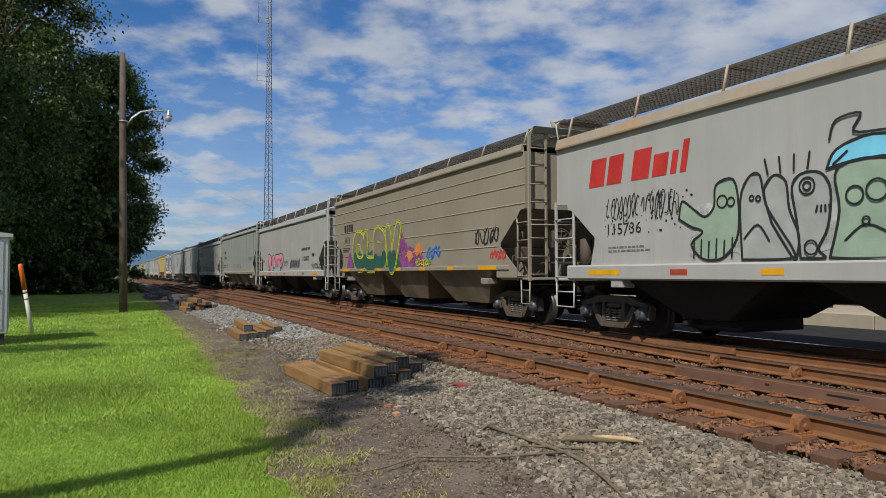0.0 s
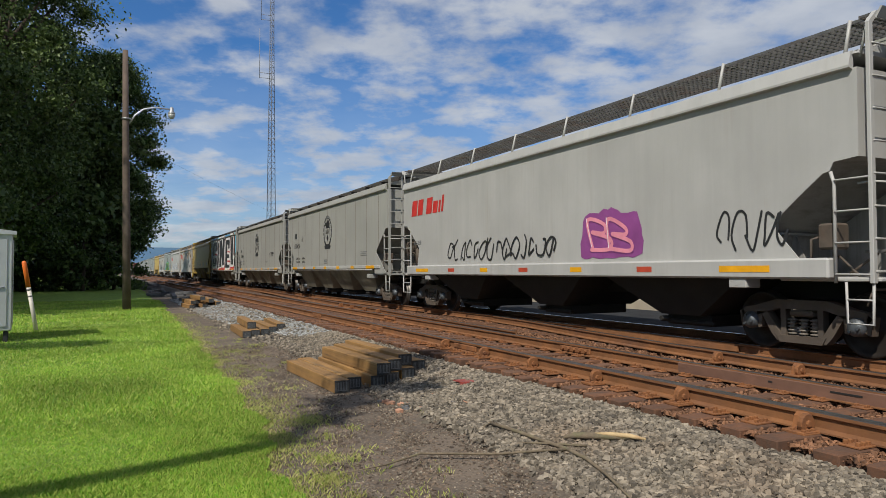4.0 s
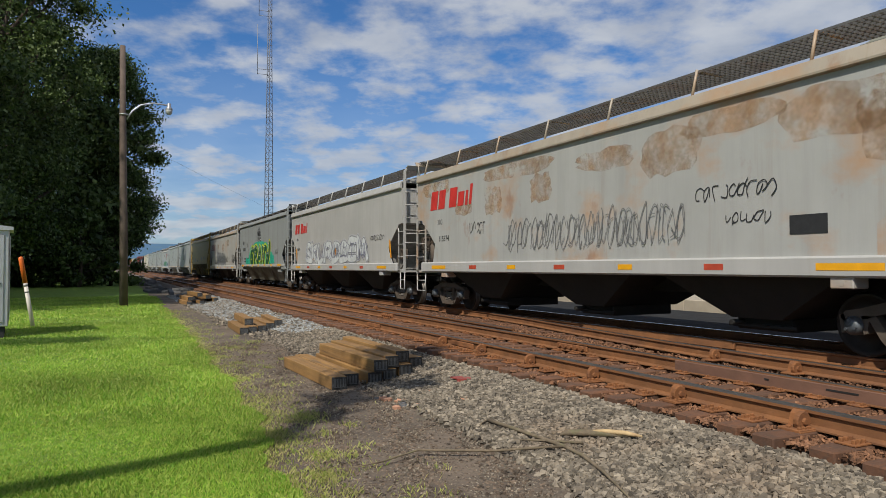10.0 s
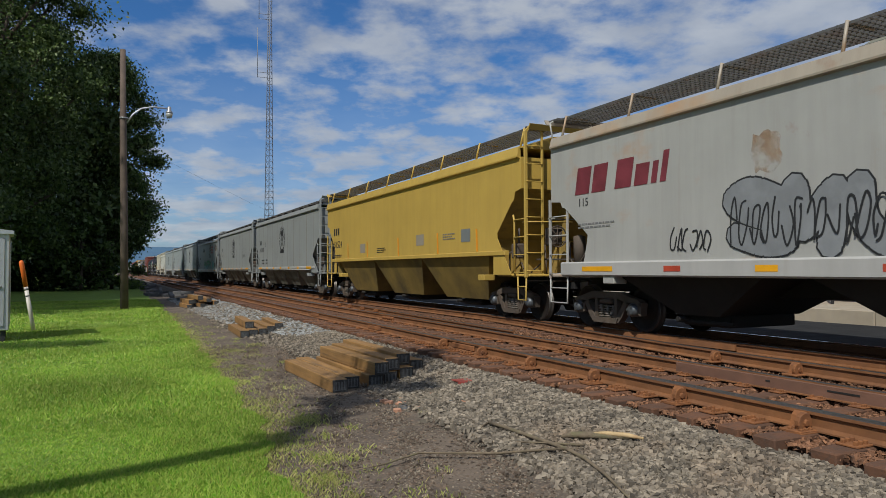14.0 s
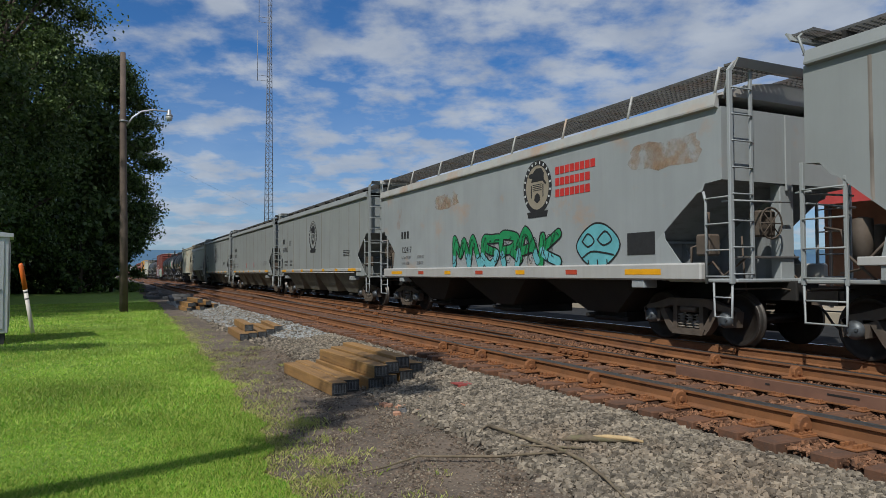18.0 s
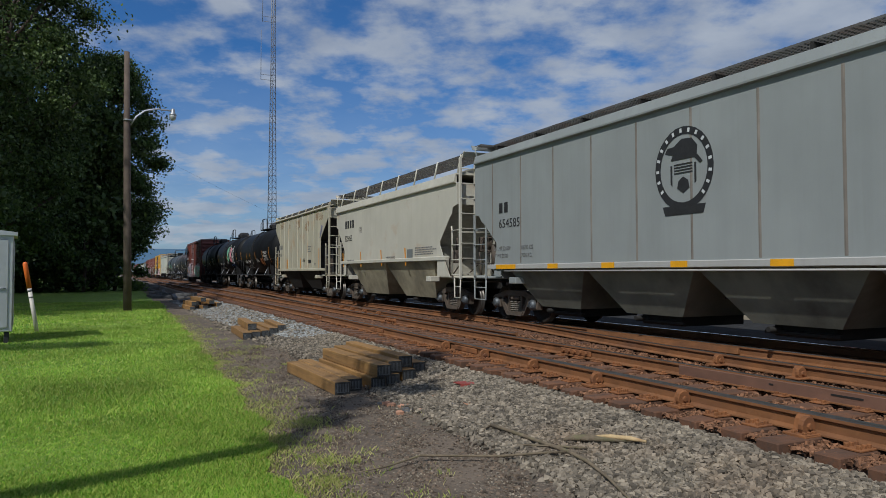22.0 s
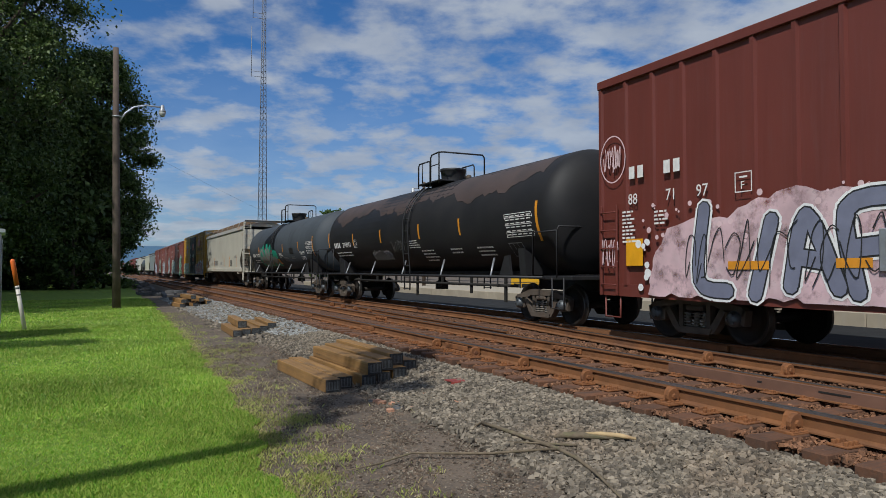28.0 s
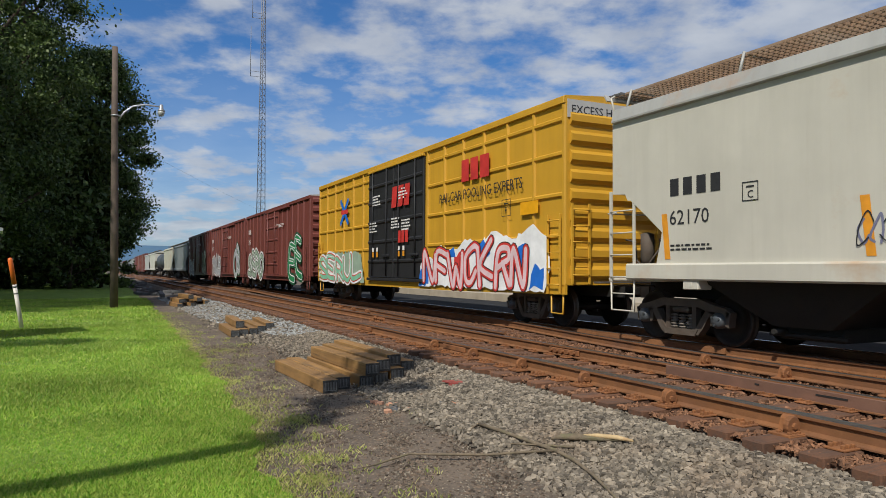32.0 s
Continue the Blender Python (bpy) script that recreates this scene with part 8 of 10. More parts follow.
crest(c, 7.7, 3.08, 0.72, M["ink"])
smallprint(c, 12.6, 2.2, 0.9, 4, M["ink"])
c = place(grain("blue-grey covered hopper with vertical seams and a warning ring", 15.6, M["coolgrey"]), 307.0, 322.6)
mark(c, 1.36, 2.95, 0.24, M["ink"], 4)
words(c, "200317", 1.34, 2.50, 0.34, M["ink"], 1.1)
data_lines(c, 1.2, 1.93, ("LD LMT 226800", "LT WT 59200"), ("102850 KG", "26850 KG"), M["ink_faded"])
ring = [(0.16 * math.cos(k * 0.524), 0.16 * math.sin(k * 0.524)) for k in range(13)]
for a in (6.5, 9.4):
    strokes("warning_sign", [ring, [(-0.11, 0.11), (0.11, -0.11)]], 0.028, SPRAY["red"], c, a, 1.86, label="red ring warning sign")
smallprint(c, 12.6, 2.0, 1.2, 4, M["ink_faded"])
c = place(grain("blue-grey covered hopper with a black round crest", 15.8, M["coolgrey"]), 324.2, 340.0)
mark(c, 1.32, 2.78, 0.26, M["ink"], 2)
words(c, "654585", 1.30, 2.40, 0.32, M["ink"], 1.08)
data_lines(c, 1.05, 1.83, ("LD LMT 226500", "LT WT 59500"), ("102700 KG", "27000 KG"), M["ink_faded"])
crest(c, 7.72, 3.08, 0.72, M["ink"])
smallprint(c, 12.2, 2.2, 1.2, 4, M["ink"])

# 21: short cream hopper; 22: short ivory ribbed hopper
c = place(hopper("hopper_car", "short cream-white covered hopper with black numbers", 12.0, M["cream"], None, None, "yellow", 2, 3.88, 4.16, 4.72, "none"), 341.1, 353.1)
mark(c, 1.28, 3.12, 0.32, M["ink"], 4)
words(c, "325055", 1.22, 2.58, 0.34, M["ink"])
plate_box(c, 3.2, 2.85, M["ink_faded"], s=0.24)
smallprint(c, 1.6, 1.75, 0.9, 2, M["ink_faded"])
smallprint(c, 6.2, 1.8, 0.9, 3, M["ink_faded"])
flatshape("notice_panel", [[(0, 0), (0.5, 0), (0.5, 0.32), (0, 0.32)]], M["darkgrey"], c, 8.2, 1.72)
smallprint(c, 8.9, 2.05, 1.6, 4, M["ink_faded"])
for a in (1.0, 3.35, 5.7, 8.05):
    flatshape("reflector", [[(0, 0), (0.1, 0), (0.02, 0.6), (-0.08, 0.6)]], M["orange_tape"], c, a, 1.5)
c = place(hopper("hopper_car", "short rust-streaked ivory covered hopper with thin vertical ribs and open ends", 11.4, M["ivory"], None, None, "ribbed", 2, 4.30, 4.40, 4.62, "none"), 354.5, 365.9)
for k in range(9):
    y = -4.15 + 8.6 * k / 8
    for side in (-1, 1):
        cpart("side_rib", ("iv", side), lambda: Shape().prism([(side * 1.55, -0.035), (side * 1.572, -0.022), (side * 1.572, 0.022), (side * 1.55, 0.035)], "z", 1.49, 4.28), M["ivory"], c, (0, y, 0))
mark(c, 1.0, 2.6, 0.24, M["ink_faded"], 4)
words(c, "298361", 1.0, 2.2, 0.28, M["ink_faded"])
flatshape("notice_panel", [[(0, 0), (0.5, 0), (0.5, 0.16), (0, 0.16)]], M["ink"], c, 7.9, 1.75, x=-1.565)
smallprint(c, 7.6, 2.55, 0.8, 3, M["ink_faded"], 0.05, 0.12)
smallprint(c, 6.7, 1.95, 0.45, 3, M["ink"])
smallprint(c, 9.0, 1.70, 0.3, 2, M["ink_faded"])
flatshape("paint_patch", [[(0.0, 0.0), (0.12, 0.02), (0.38, 0.30), (0.50, 0.52), (0.42, 0.62), (0.30, 0.60), (0.20, 0.40), (0.05, 0.22)]], SPRAY["violetgrey"], c, 10.0, 2.92, label="blue-grey touched-up paint")
for a, z, w, h, sd in ((3.2, 3.5, 0.7, 0.5, 71), (5.2, 3.55, 0.9, 0.6, 72), (7.2, 3.3, 0.8, 0.7, 73), (9.2, 3.75, 1.4, 0.45, 74), (1.2, 3.75, 0.9, 0.4, 75)):
    rust_patch(c, a, z, w, h, sd)
for a, h in ((0.5, 0.7), (3.2, 0.5), (6.25, 0.5), (9.85, 0.95)):
    flatshape("reflector", [[(0, 0), (0.1, 0), (0.1, h), (0, h)]], M["orange_tape"], c, a, 1.5, x=-1.57)

# 23 to 25: short black tank cars
def tank_marks(c, L, bars, num, a_num, z=1.95, panel=0.74):
    for a in bars:
        ends = a < 1.3 or a > L - 1.7
        tank_bar(c, a, 1.95 if a > L - 1.7 else 2.25, 2.88 if ends else 2.72, 0.10, M["orange_tape"])
    twords(c, num, a_num, z, 0.30, M["inkwhite"], 1.2)
    wrap(mark(c, a_num - 1.12, z, 0.215, M["inkwhite"], 4))
    wrap(plate_box(c, a_num + 1.45, z - 0.05, M["inkwhite"], s=0.32))
    wrap(smallprint(c, a_num - 1.0, z - 0.23, 2.2, 2, M["inkwhite"], 0.045, 0.12))
    wrap(smallprint(c, L * 0.52, 2.2, 0.8, 4, M["inkwhite"], 0.03, 0.07, seed=8))
    s_ = []
    for r_ in range(6):
        for q in range(5):
            s_.append([(q * 0.24, -r_ * 0.09), (q * 0.24 + 0.17, -r_ * 0.09), (q * 0.24 + 0.17, -r_ * 0.09 + 0.025), (q * 0.24, -r_ * 0.09 + 0.025)])
    s_ += [[(-0.04, z_), (1.17, z_), (1.17, z_ + 0.014), (-0.04, z_ + 0.014)] for z_ in (0.06, -0.03, -0.21, -0.39, -0.50)] + [[(u_, -0.5), (u_ + 0.014, -0.5), (u_ + 0.014, 0.06), (u_, 0.06)] for u_ in (-0.055, 0.2, 1.17)]
    wrap(flatshape("test_panel", s_, M["inkwhite"], c, L * panel, 2.58))


c = place(tank_car("short glossy black tank car", 12.6, M["tankblack"], 1.57, 2.75, dome=0.45), 366.7, 379.3)
tank_marks(c, 12.6, (0.55, 3.0, 4.3, 6.4, 9.0, 11.2), "210643", 3.2)
wrap(scrawl(c, 8.0, 1.7, 1.2, 0.6, SPRAY["orange"], 0.05, 7, 81))
c = place(tank_car("short black tank car with green, white and red bubble tags", 12.3, M["tankblack"], 1.57, 2.75, dome=0.45), 380.6, 392.9)
tank_marks(c, 12.3, (1.2, 4.6, 6.65, 8.4, 11.8), "600656", 3.2)
for w_, a, col in (("S", 7.0, "mint"), ("V", 7.85, "sage"), ("B", 8.6, "pink")):
    wrap(strokes("graffiti_fill", glyph_lines(w_, 0.8, 1.0, seed=a), 0.30, SPRAY[col], c, a, 2.35, -1.560, "pastel bubble letter"))
ring = [(0.62 * math.cos(k * 0.42), 0.72 * math.sin(k * 0.42)) for k in range(16)]
wrap(strokes("graffiti_ring", [ring], 0.04, SPRAY["white"], c, 9.95, 2.72, -1.560))
for k, s_ in enumerate(("FOR", "THE", "LVE", "OF")):
    wrap(strokes("graffiti_tag", glyph_lines(s_, 0.75, 0.22, seed=k), 0.04, SPRAY["white"], c, 9.6, 3.05 - 0.28 * k, -1.560))
wrap(scrawl(c, 8.2, 1.5, 2.4, 0.5, SPRAY["blue"], 0.05, 6, 82))
c = place(tank_car("short sooty black tank car", 12.3, M["tankblack"], 1.57, 2.75, dome=0.45), 393.6, 405.3)
tank_marks(c, 12.3, (0.9, 2.6, 5.0, 7.6, 10.4), "4432", 2.3)

# 27 and 28: longer tank cars
c = place(tank_car("long soot-brown tank car with orange bars", 17.85, M["tankrust"], dome=-0.5), 423.9, 441.75)
tank_stain(c, 1.0, 16.8, 3.35, 4.12, M["sootbrown"], seed=2)
tank_marks(c, 17.85, (0.5, 3.75, 6.8, 10.2, 13.0, 16.9), "290841", 2.4, 2.2, panel=0.872)
wrap(scrawl(c, 5.6, 1.6, 1.9, 0.42, SPRAY["silver"], 0.035, 11, 83))
wrap(scrawl(c, 7.7, 1.85, 1.2, 0.45, M["ink_faded"], 0.02, 8, 86))
for a, w, n_ in ((10.1, 1.05, 4), (12.15, 0.85, 2), (13.75, 1.0, 3)):
    wrap(smallprint(c, a, 1.86, w, n_, M["inkwhite"], 0.04, 0.10, seed=int(a)))
wrap(strokes("placard_frame", [["flat", (0, 0), (0.6, 0), (0.6, 0.32), (0, 0.32), (0, 0)], ["flat", (0.2, 0), (0.2, 0.32)], ["flat", (0.4, 0), (0.4, 0.32)]], 0.02, M["ink_faded"], c, 15.45, 1.62, -1.558, "faint outlined placard boxes"))
c = place(tank_car("long blue-grey tank car with a green, grey and red tag", 17.4, M["tankgrey"], dome=0.95), 442.9, 460.3)
tank_marks(c, 17.4, (0.4, 3.6, 6.8, 10.12, 13.52, 16.3), "210207", 2.75, 2.10, panel=0.87)


def spill_stain(car, m):
    """Black spilled product below the manway: narrow at the top, spreading to a rounded lobe beside the ladder."""
    he = HALF[car.name]
    r, zc = TANK[car.name]
    vs, fs, rows, cols = [], [], 26, 12
    for j in range(rows + 1):
        q = 0.35 + 1.55 * j / rows
        z = zc + r * math.cos(q)
        left = float(np.interp(z, [2.1, 2.35, 2.7, 2.95, 3.1, 3.3, 3.5, 3.7, 4.1], [6.1, 5.6, 5.34, 5.42, 5.62, 6.1, 6.5, 6.85, 7.0]))
        right = float(np.interp(z, [2.1, 3.0, 4.1], [8.15, 8.2, 8.05])) + 0.03 * math.sin(9 * z)
        for i in range(cols + 1):
            a = left + (right - left) * i / cols
            vs.append((-(r + 0.007) * math.sin(q), he - a, zc + (r + 0.007) * math.cos(q)))
    for j in range(rows):
        for i in range(cols):
            k = j * (cols + 1) + i
            fs.append((k, k + 1, k + cols + 2, k + cols + 1))
    part("spill_stain", Shape().add(vs, fs, True), m, car, "black spill stain below the manway")


spill_stain(c, M["tankblack"])
LETTERS = [[(0.55, 0.95), (0.95, 0.90), (0.62, 0.60), (1.15, 0.50), (0.85, -0.02), (0.72, 0.30), (0.38, 0.22), (0.30, 0.55)],
           [(1.12, 0.98), (1.42, 0.98), (1.88, 0.42), (2.02, 0.16), (1.62, 0.0), (1.50, 0.42), (1.40, 0.10), (1.18, 0.06), (1.22, 0.55)],
           [(2.10, 1.02), (2.40, 1.02), (2.95, 0.30), (3.0, 0.10), (2.72, -0.04), (2.55, 0.20), (2.25, 0.20), (2.18, -0.02), (1.98, 0.08), (2.05, 0.5)],
           [(2.92, 1.05), (3.22, 1.02), (3.38, 0.66), (3.62, 0.86), (3.90, 0.80), (3.80, 0.52), (4.75, 0.44), (4.30, 0.16), (3.62, 0.22), (3.42, 0.36), (3.22, 0.12), (3.02, 0.30)]]


def grown(poly, d):
    """The outline pushed outwards from its middle."""
    mx, my = sum(p[0] for p in poly) / len(poly), sum(p[1] for p in poly) / len(poly)
    return [(u + d * (u - mx) / (math.hypot(u - mx, v - my) + 0.05), v + d * (v - my) / (math.hypot(u - mx, v - my) + 0.05)) for u, v in poly]


HALO = [(0.05, 0.05), (0.0, 0.45), (0.22, 0.62), (0.45, 0.72), (0.72, 1.0), (0.95, 1.12), (1.15, 1.05), (1.35, 1.22), (1.7, 1.28), (1.9, 0.95), (2.15, 1.0), (2.45, 1.30), (2.75, 1.34), (2.95, 1.05), (3.25, 1.2), (3.6, 1.28), (3.95, 1.1), (4.25, 0.88), (4.7, 0.92), (5.0, 0.75), (5.05, 0.5), (4.85, 0.3), (5.05, -0.12), (4.6, -0.12), (4.2, 0.05), (3.6, -0.12), (3.1, -0.18), (2.4, -0.16), (1.7, -0.1), (1.1, -0.16), (0.5, -0.02)]
wrap(flatshape("graffiti_halo", [HALO], SPRAY["jade"], c, 3.55, 1.50, -1.562, "green sprayed cloud"), True)
wrap(flatshape("graffiti_outline", [grown(p_, 0.075) for p_ in LETTERS], SPRAY["dullred"], c, 3.55, 1.52, -1.568, "red letter outlines"), True)
wrap(flatshape("letter_fill", LETTERS, SPRAY["sagegrey"], c, 3.55, 1.52, -1.576, "grey-green block letters"), True)
wrap(flatshape("reflector", [[(0, 0.28), (0.42, 0.28), (0.52, -0.02), (0.14, 0.0)]], M["orange_tape"], c, 8.35, 1.62, -1.580), True)
wrap(flatshape("notice_panel", [[(0, 0), (0.8, 0), (0.8, 0.29), (0, 0.29)]], M["ink"], c, 11.62, 2.16), True)
wrap(smallprint(c, 10.0, 1.95, 1.0, 4, M["ink_faded"], 0.03, 0.08, seed=14))
wrap(smallprint(c, 11.7, 1.95, 0.9, 2, M["ink_faded"], 0.03, 0.08, seed=15))
twords(c, "FRA APP", 13.75, 2.05, 0.24, M["inkwhite"])
twords(c, "SR 8754", 13.75, 1.80, 0.24, M["inkwhite"])

# 26: tall red boxcar with graffiti
c = place(boxcar("tall oxide-red boxcar with pink and green graffiti", 16.1, M["oxide"], 5.12, (0.37, 0.59), None, M["whiterust"], 22), 406.35, 422.45)
X = -1.60
for s_, a, z in (("88", 0.91, 2.50), ("71", 1.88, 2.50), ("97", 2.58, 2.50)):
    words(c, s_, a, z, 0.29, M["inkwhite"], 0.9, x=X)
mark(c, 0.94, 2.98, 0.23, M["inkwhite"], 2, x=X)
mark(c, 1.84, 2.98, 0.23, M["inkwhite"], 2, x=X)
plate_box(c, 3.38, 2.48, M["inkwhite"], "F", x=X, s=0.32)
smallprint(c, 0.75, 2.35, 0.3, 9, M["inkwhite"], x=X)
smallprint(c, 1.6, 2.3, 0.3, 4, M["inkwhite"], x=X)
flatshape("notice_panel", [[(0, 0), (0.45, 0), (0.45, 0.5), (0, 0.5)]], M["reflector"], c, 0.85, 1.35, x=X)
scrawl(c, 0.22, 3.15, 0.5, 0.55, SPRAY["palepink"], 0.022, 7, 61, x=X)
flatshape("graffiti_cloud", [[(0, 0), (0.1, 0.7), (0.5, 1.15), (1.0, 1.3), (1.8, 1.35), (2.4, 1.55), (3.0, 1.7), (3.4, 1.6), (4.2, 1.55), (5.0, 1.65), (6.2, 1.6), (6.4, 0.6), (6.2, 0)]], M["pinkcloud"], c, 1.45, 0.80, x=X)
dots(c, 1.3, 1.6, 5.6, 0.85, 45, SPRAY["palepink"], (0.015, 0.06), 5, X - 0.001)
dots(c, 1.15, 0.95, 0.35, 1.0, 9, SPRAY["white"], (0.03, 0.09), 6, X - 0.001)
fat(c, "LIAFK", 2.55, 0.98, 4.4, 1.15, [("white", 0.36), ("black", 0.28), ("slate", 0.23)], 20, X - 0.002, 0.05, "blue-grey letters outlined in black and white")
scrawl(c, 2.3, 1.0, 4.0, 1.1, SPRAY["black"], 0.018, 14, 23, x=X - 0.018)
scrawl(c, 0.1, 1.3, 0.55, 0.6, SPRAY["palepink"], 0.02, 6, 63, x=X)
for a_, z_, w_ in ((3.25, 1.28, 0.75), (5.05, 1.30, 0.5)):
    flatshape("reflector", [[(0, 0), (w_, 0), (w_, 0.13), (0, 0.13)]], M["orange_tape"], c, a_, z_, x=X - 0.022)
part("placard_holder", Shape().box(-0.04, 0.0, -0.3, 0.3, 0.0, 0.55, 0.01), M["galv"], c, "grey steel placard panel", (X - 0.02, HALF[c.name] - 5.95, 1.25))
ring_ = [(0.36 * math.cos(k * 0.42), 0.45 * math.sin(k * 0.42)) for k in range(16)]
strokes("graffiti_ring", [ring_], 0.025, SPRAY["palepink"], c, 0.48, 3.42, X)
flatshape("graffiti_cloud", [[(0, 0), (0.4, 0.9), (1.2, 1.4), (3.0, 1.3), (5.0, 1.5), (6.6, 1.3), (6.9, 0)]], M["pinkcloud"], c, 9.1, 0.85, x=X)
fat(c, "HCDS", 9.7, 0.98, 5.8, 0.95, [("white", 0.40), ("dullred", 0.32), ("mint", 0.24)], 21, X - 0.002, 0.08, "mint-green letters outlined in red and white on pink")
words(c, "DO NOT LOCK DOORS BEFORE MOVING CAR", 6.1, 2.82, 0.16, M["inkwhite"], x=-1.66)

# 29: long cream hopper
c = place(hopper("hopper_car", "long cream-white covered hopper with rusty roof walkway", 19.0, M["cream"], M["palerust"], M["cream"], "long", 4, 4.16, 4.43, 4.80, "none"), 461.75, 480.75)
mark(c, 1.53, 2.60, 0.30, M["ink"], 4)
words(c, "62170", 1.5, 2.10, 0.36, M["ink"])
plate_box(c, 3.05, 2.38, M["ink"], s=0.30)
smallprint(c, 1.53, 1.72, 0.9, 2, M["ink"])
scrawl(c, 4.9, 1.6, 2.0, 0.5, SPRAY["violetgrey"], 0.035, 11, 71)
scrawl(c, 4.9, 1.58, 2.2, 0.55, SPRAY["black"], 0.018, 9, 72, x=-1.564)
smallprint(c, 8.6, 1.9, 0.8, 4, M["ink_faded"])
flatshape("notice_panel", [[(0, 0), (0.5, 0), (0.5, 0.5), (0, 0.5)]], M["ink"], c, 13.65, 1.55)
smallprint(c, 15.2, 2.3, 1.2, 3, M["ink_faded"])
for a in (1.4, 5.0, 10.5, 13.2, 16.45):
    flatshape("reflector", [[(0, 0), (0.13, 0), (0.05, 0.8), (-0.08, 0.8)]], M["orange_tape"], c, a, 1.5)

# 30: golden boxcar with a pair of black doors
c = place(boxcar("golden-yellow boxcar with black plug doors and graffiti", 18.7, M["boxyellow"], 5.16, (0.353, 0.615), M["blackpaint"], M["boxyellow"], 16, plug=True), 482.3, 501.0)
X = -1.60
words(c, "RAILCAR POOLING EXPERTS", 12.6, 3.25, 0.38, M["ink"], 0.92, x=X)
slanted_name(c, 14.0, 3.72, 0.60, M["inkred"], (0.7, 0.7, 0.8), x=X, lean=0.0)
strokes("roundel", [[(0, 0.9), (0.9, 0)], [(0, 0), (0.9, 0.9)]], 0.20, SPRAY["blue"], c, 3.3, 3.2, X, "blue and red crossed emblem")
strokes("roundel", [[(0.1, 0.45), (0.85, 0.45)]], 0.18, SPRAY["red"], c, 3.3, 3.2, X - 0.003)
plate_box(c, 16.15, 2.62, M["ink"], "F", x=X, s=0.42)
flatshape("notice_panel", [[(0, 0), (0.75, 0), (0.75, 0.3), (0, 0.3)]], M["reflector"], c, 17.0, 2.6, x=X)
XD = -1.66
for a, z in ((7.2, 3.9), (9.6, 3.95), (6.9, 2.95), (9.0, 3.0), (9.9, 2.9)):
    smallprint(c, a, z, 0.7, 4, M["inkwhite"], 0.05, 0.1, x=XD, seed=int(a * 10))
slanted_name(c, 9.0, 3.4, 0.7, M["inkred"], (0.6, 0.6, 0.6), x=XD, lean=0.15)
slanted_name(c, 9.6, 2.2, 0.4, M["inkred"], (0.6, 0.6, 0.6), x=XD, lean=0.0)
for a in (7.2, 7.6, 9.6, 10.0):
    flatshape("warning_panel", [[(0, 0), (0.16, 0), (0.16, 0.18), (0, 0.18)]], M["orange_tape"], c, a, 1.75, x=XD)
    flatshape("warning_panel", [[(0, 0.2), (0.16, 0.2), (0.16, 0.34), (0, 0.34)]], M["inkwhite"], c, a, 1.75, x=XD)
flatshape("graffiti_cloud", [[(0, 0), (0.1, 1.0), (1.0, 1.15), (2.6, 1.25), (5.6, 1.15), (6.0, 0)]], SPRAY["sage"], c, 0.2, 0.8, x=X)
piece(c, "SERUL", 0.4, 0.95, 5.4, 0.8, "mint", "red", "white", 0.18, seed=91, x=X - 0.002)
flatshape("graffiti_cloud", [[(0, 0), (0.1, 0.6), (0.5, 1.0), (1.0, 0.8), (1.4, 1.2), (2.4, 1.05), (3.0, 1.4), (3.8, 1.2), (4.6, 1.5), (5.6, 1.25), (6.3, 1.6), (6.9, 1.2), (7.0, 0.5), (6.8, 0)]], SPRAY["white"], c, 11.2, 0.8, x=X)
flatshape("graffiti_blue", [[(0.0, 0.0), (0.1, 0.5), (0.6, 0.7), (0.7, 0.05)], [(5.5, 0.5), (5.7, 1.1), (6.1, 1.2), (6.0, 0.4)], [(1.6, 0.9), (2.3, 1.15), (2.5, 0.8)], [(3.4, 0.9), (4.0, 1.3), (4.4, 0.9)], [(6.2, 0.1), (6.4, 0.7), (6.8, 0.5), (6.7, 0.1)]], SPRAY["blue"], c, 11.2, 0.8, x=X - 0.002)
flatshape("graffiti_red", [[(2.2, 0.1), (2.4, 0.9), (3.2, 1.0), (3.4, 0.1)]], SPRAY["red"], c, 11.2, 0.8, x=X - 0.003)
fat(c, "NFWCKRN", 11.5, 0.95, 6.0, 0.85, [("black", 0.30), ("red", 0.25), ("palepink", 0.14)], 92, X - 0.005, 0.10, "pink and red letters on white and blue spray")
me_ = font_mesh("EXCESS HEIGHT CAR", 0.26).copy()
me_.materials.clear()
me_.materials.append(M["ink"])
part("end_panel", Shape().box(-1.5, 1.5, -0.012, 0.0, 4.62, 5.02), M["white"], c, "white warning panel", (0, -9.36, 0))
ob_ = part("lettering", me_, M["ink"], c)
ob_.matrix_basis = Matrix.Translation((-1.4, -9.376, 4.72)) @ pose(0, 0, 0, 90)

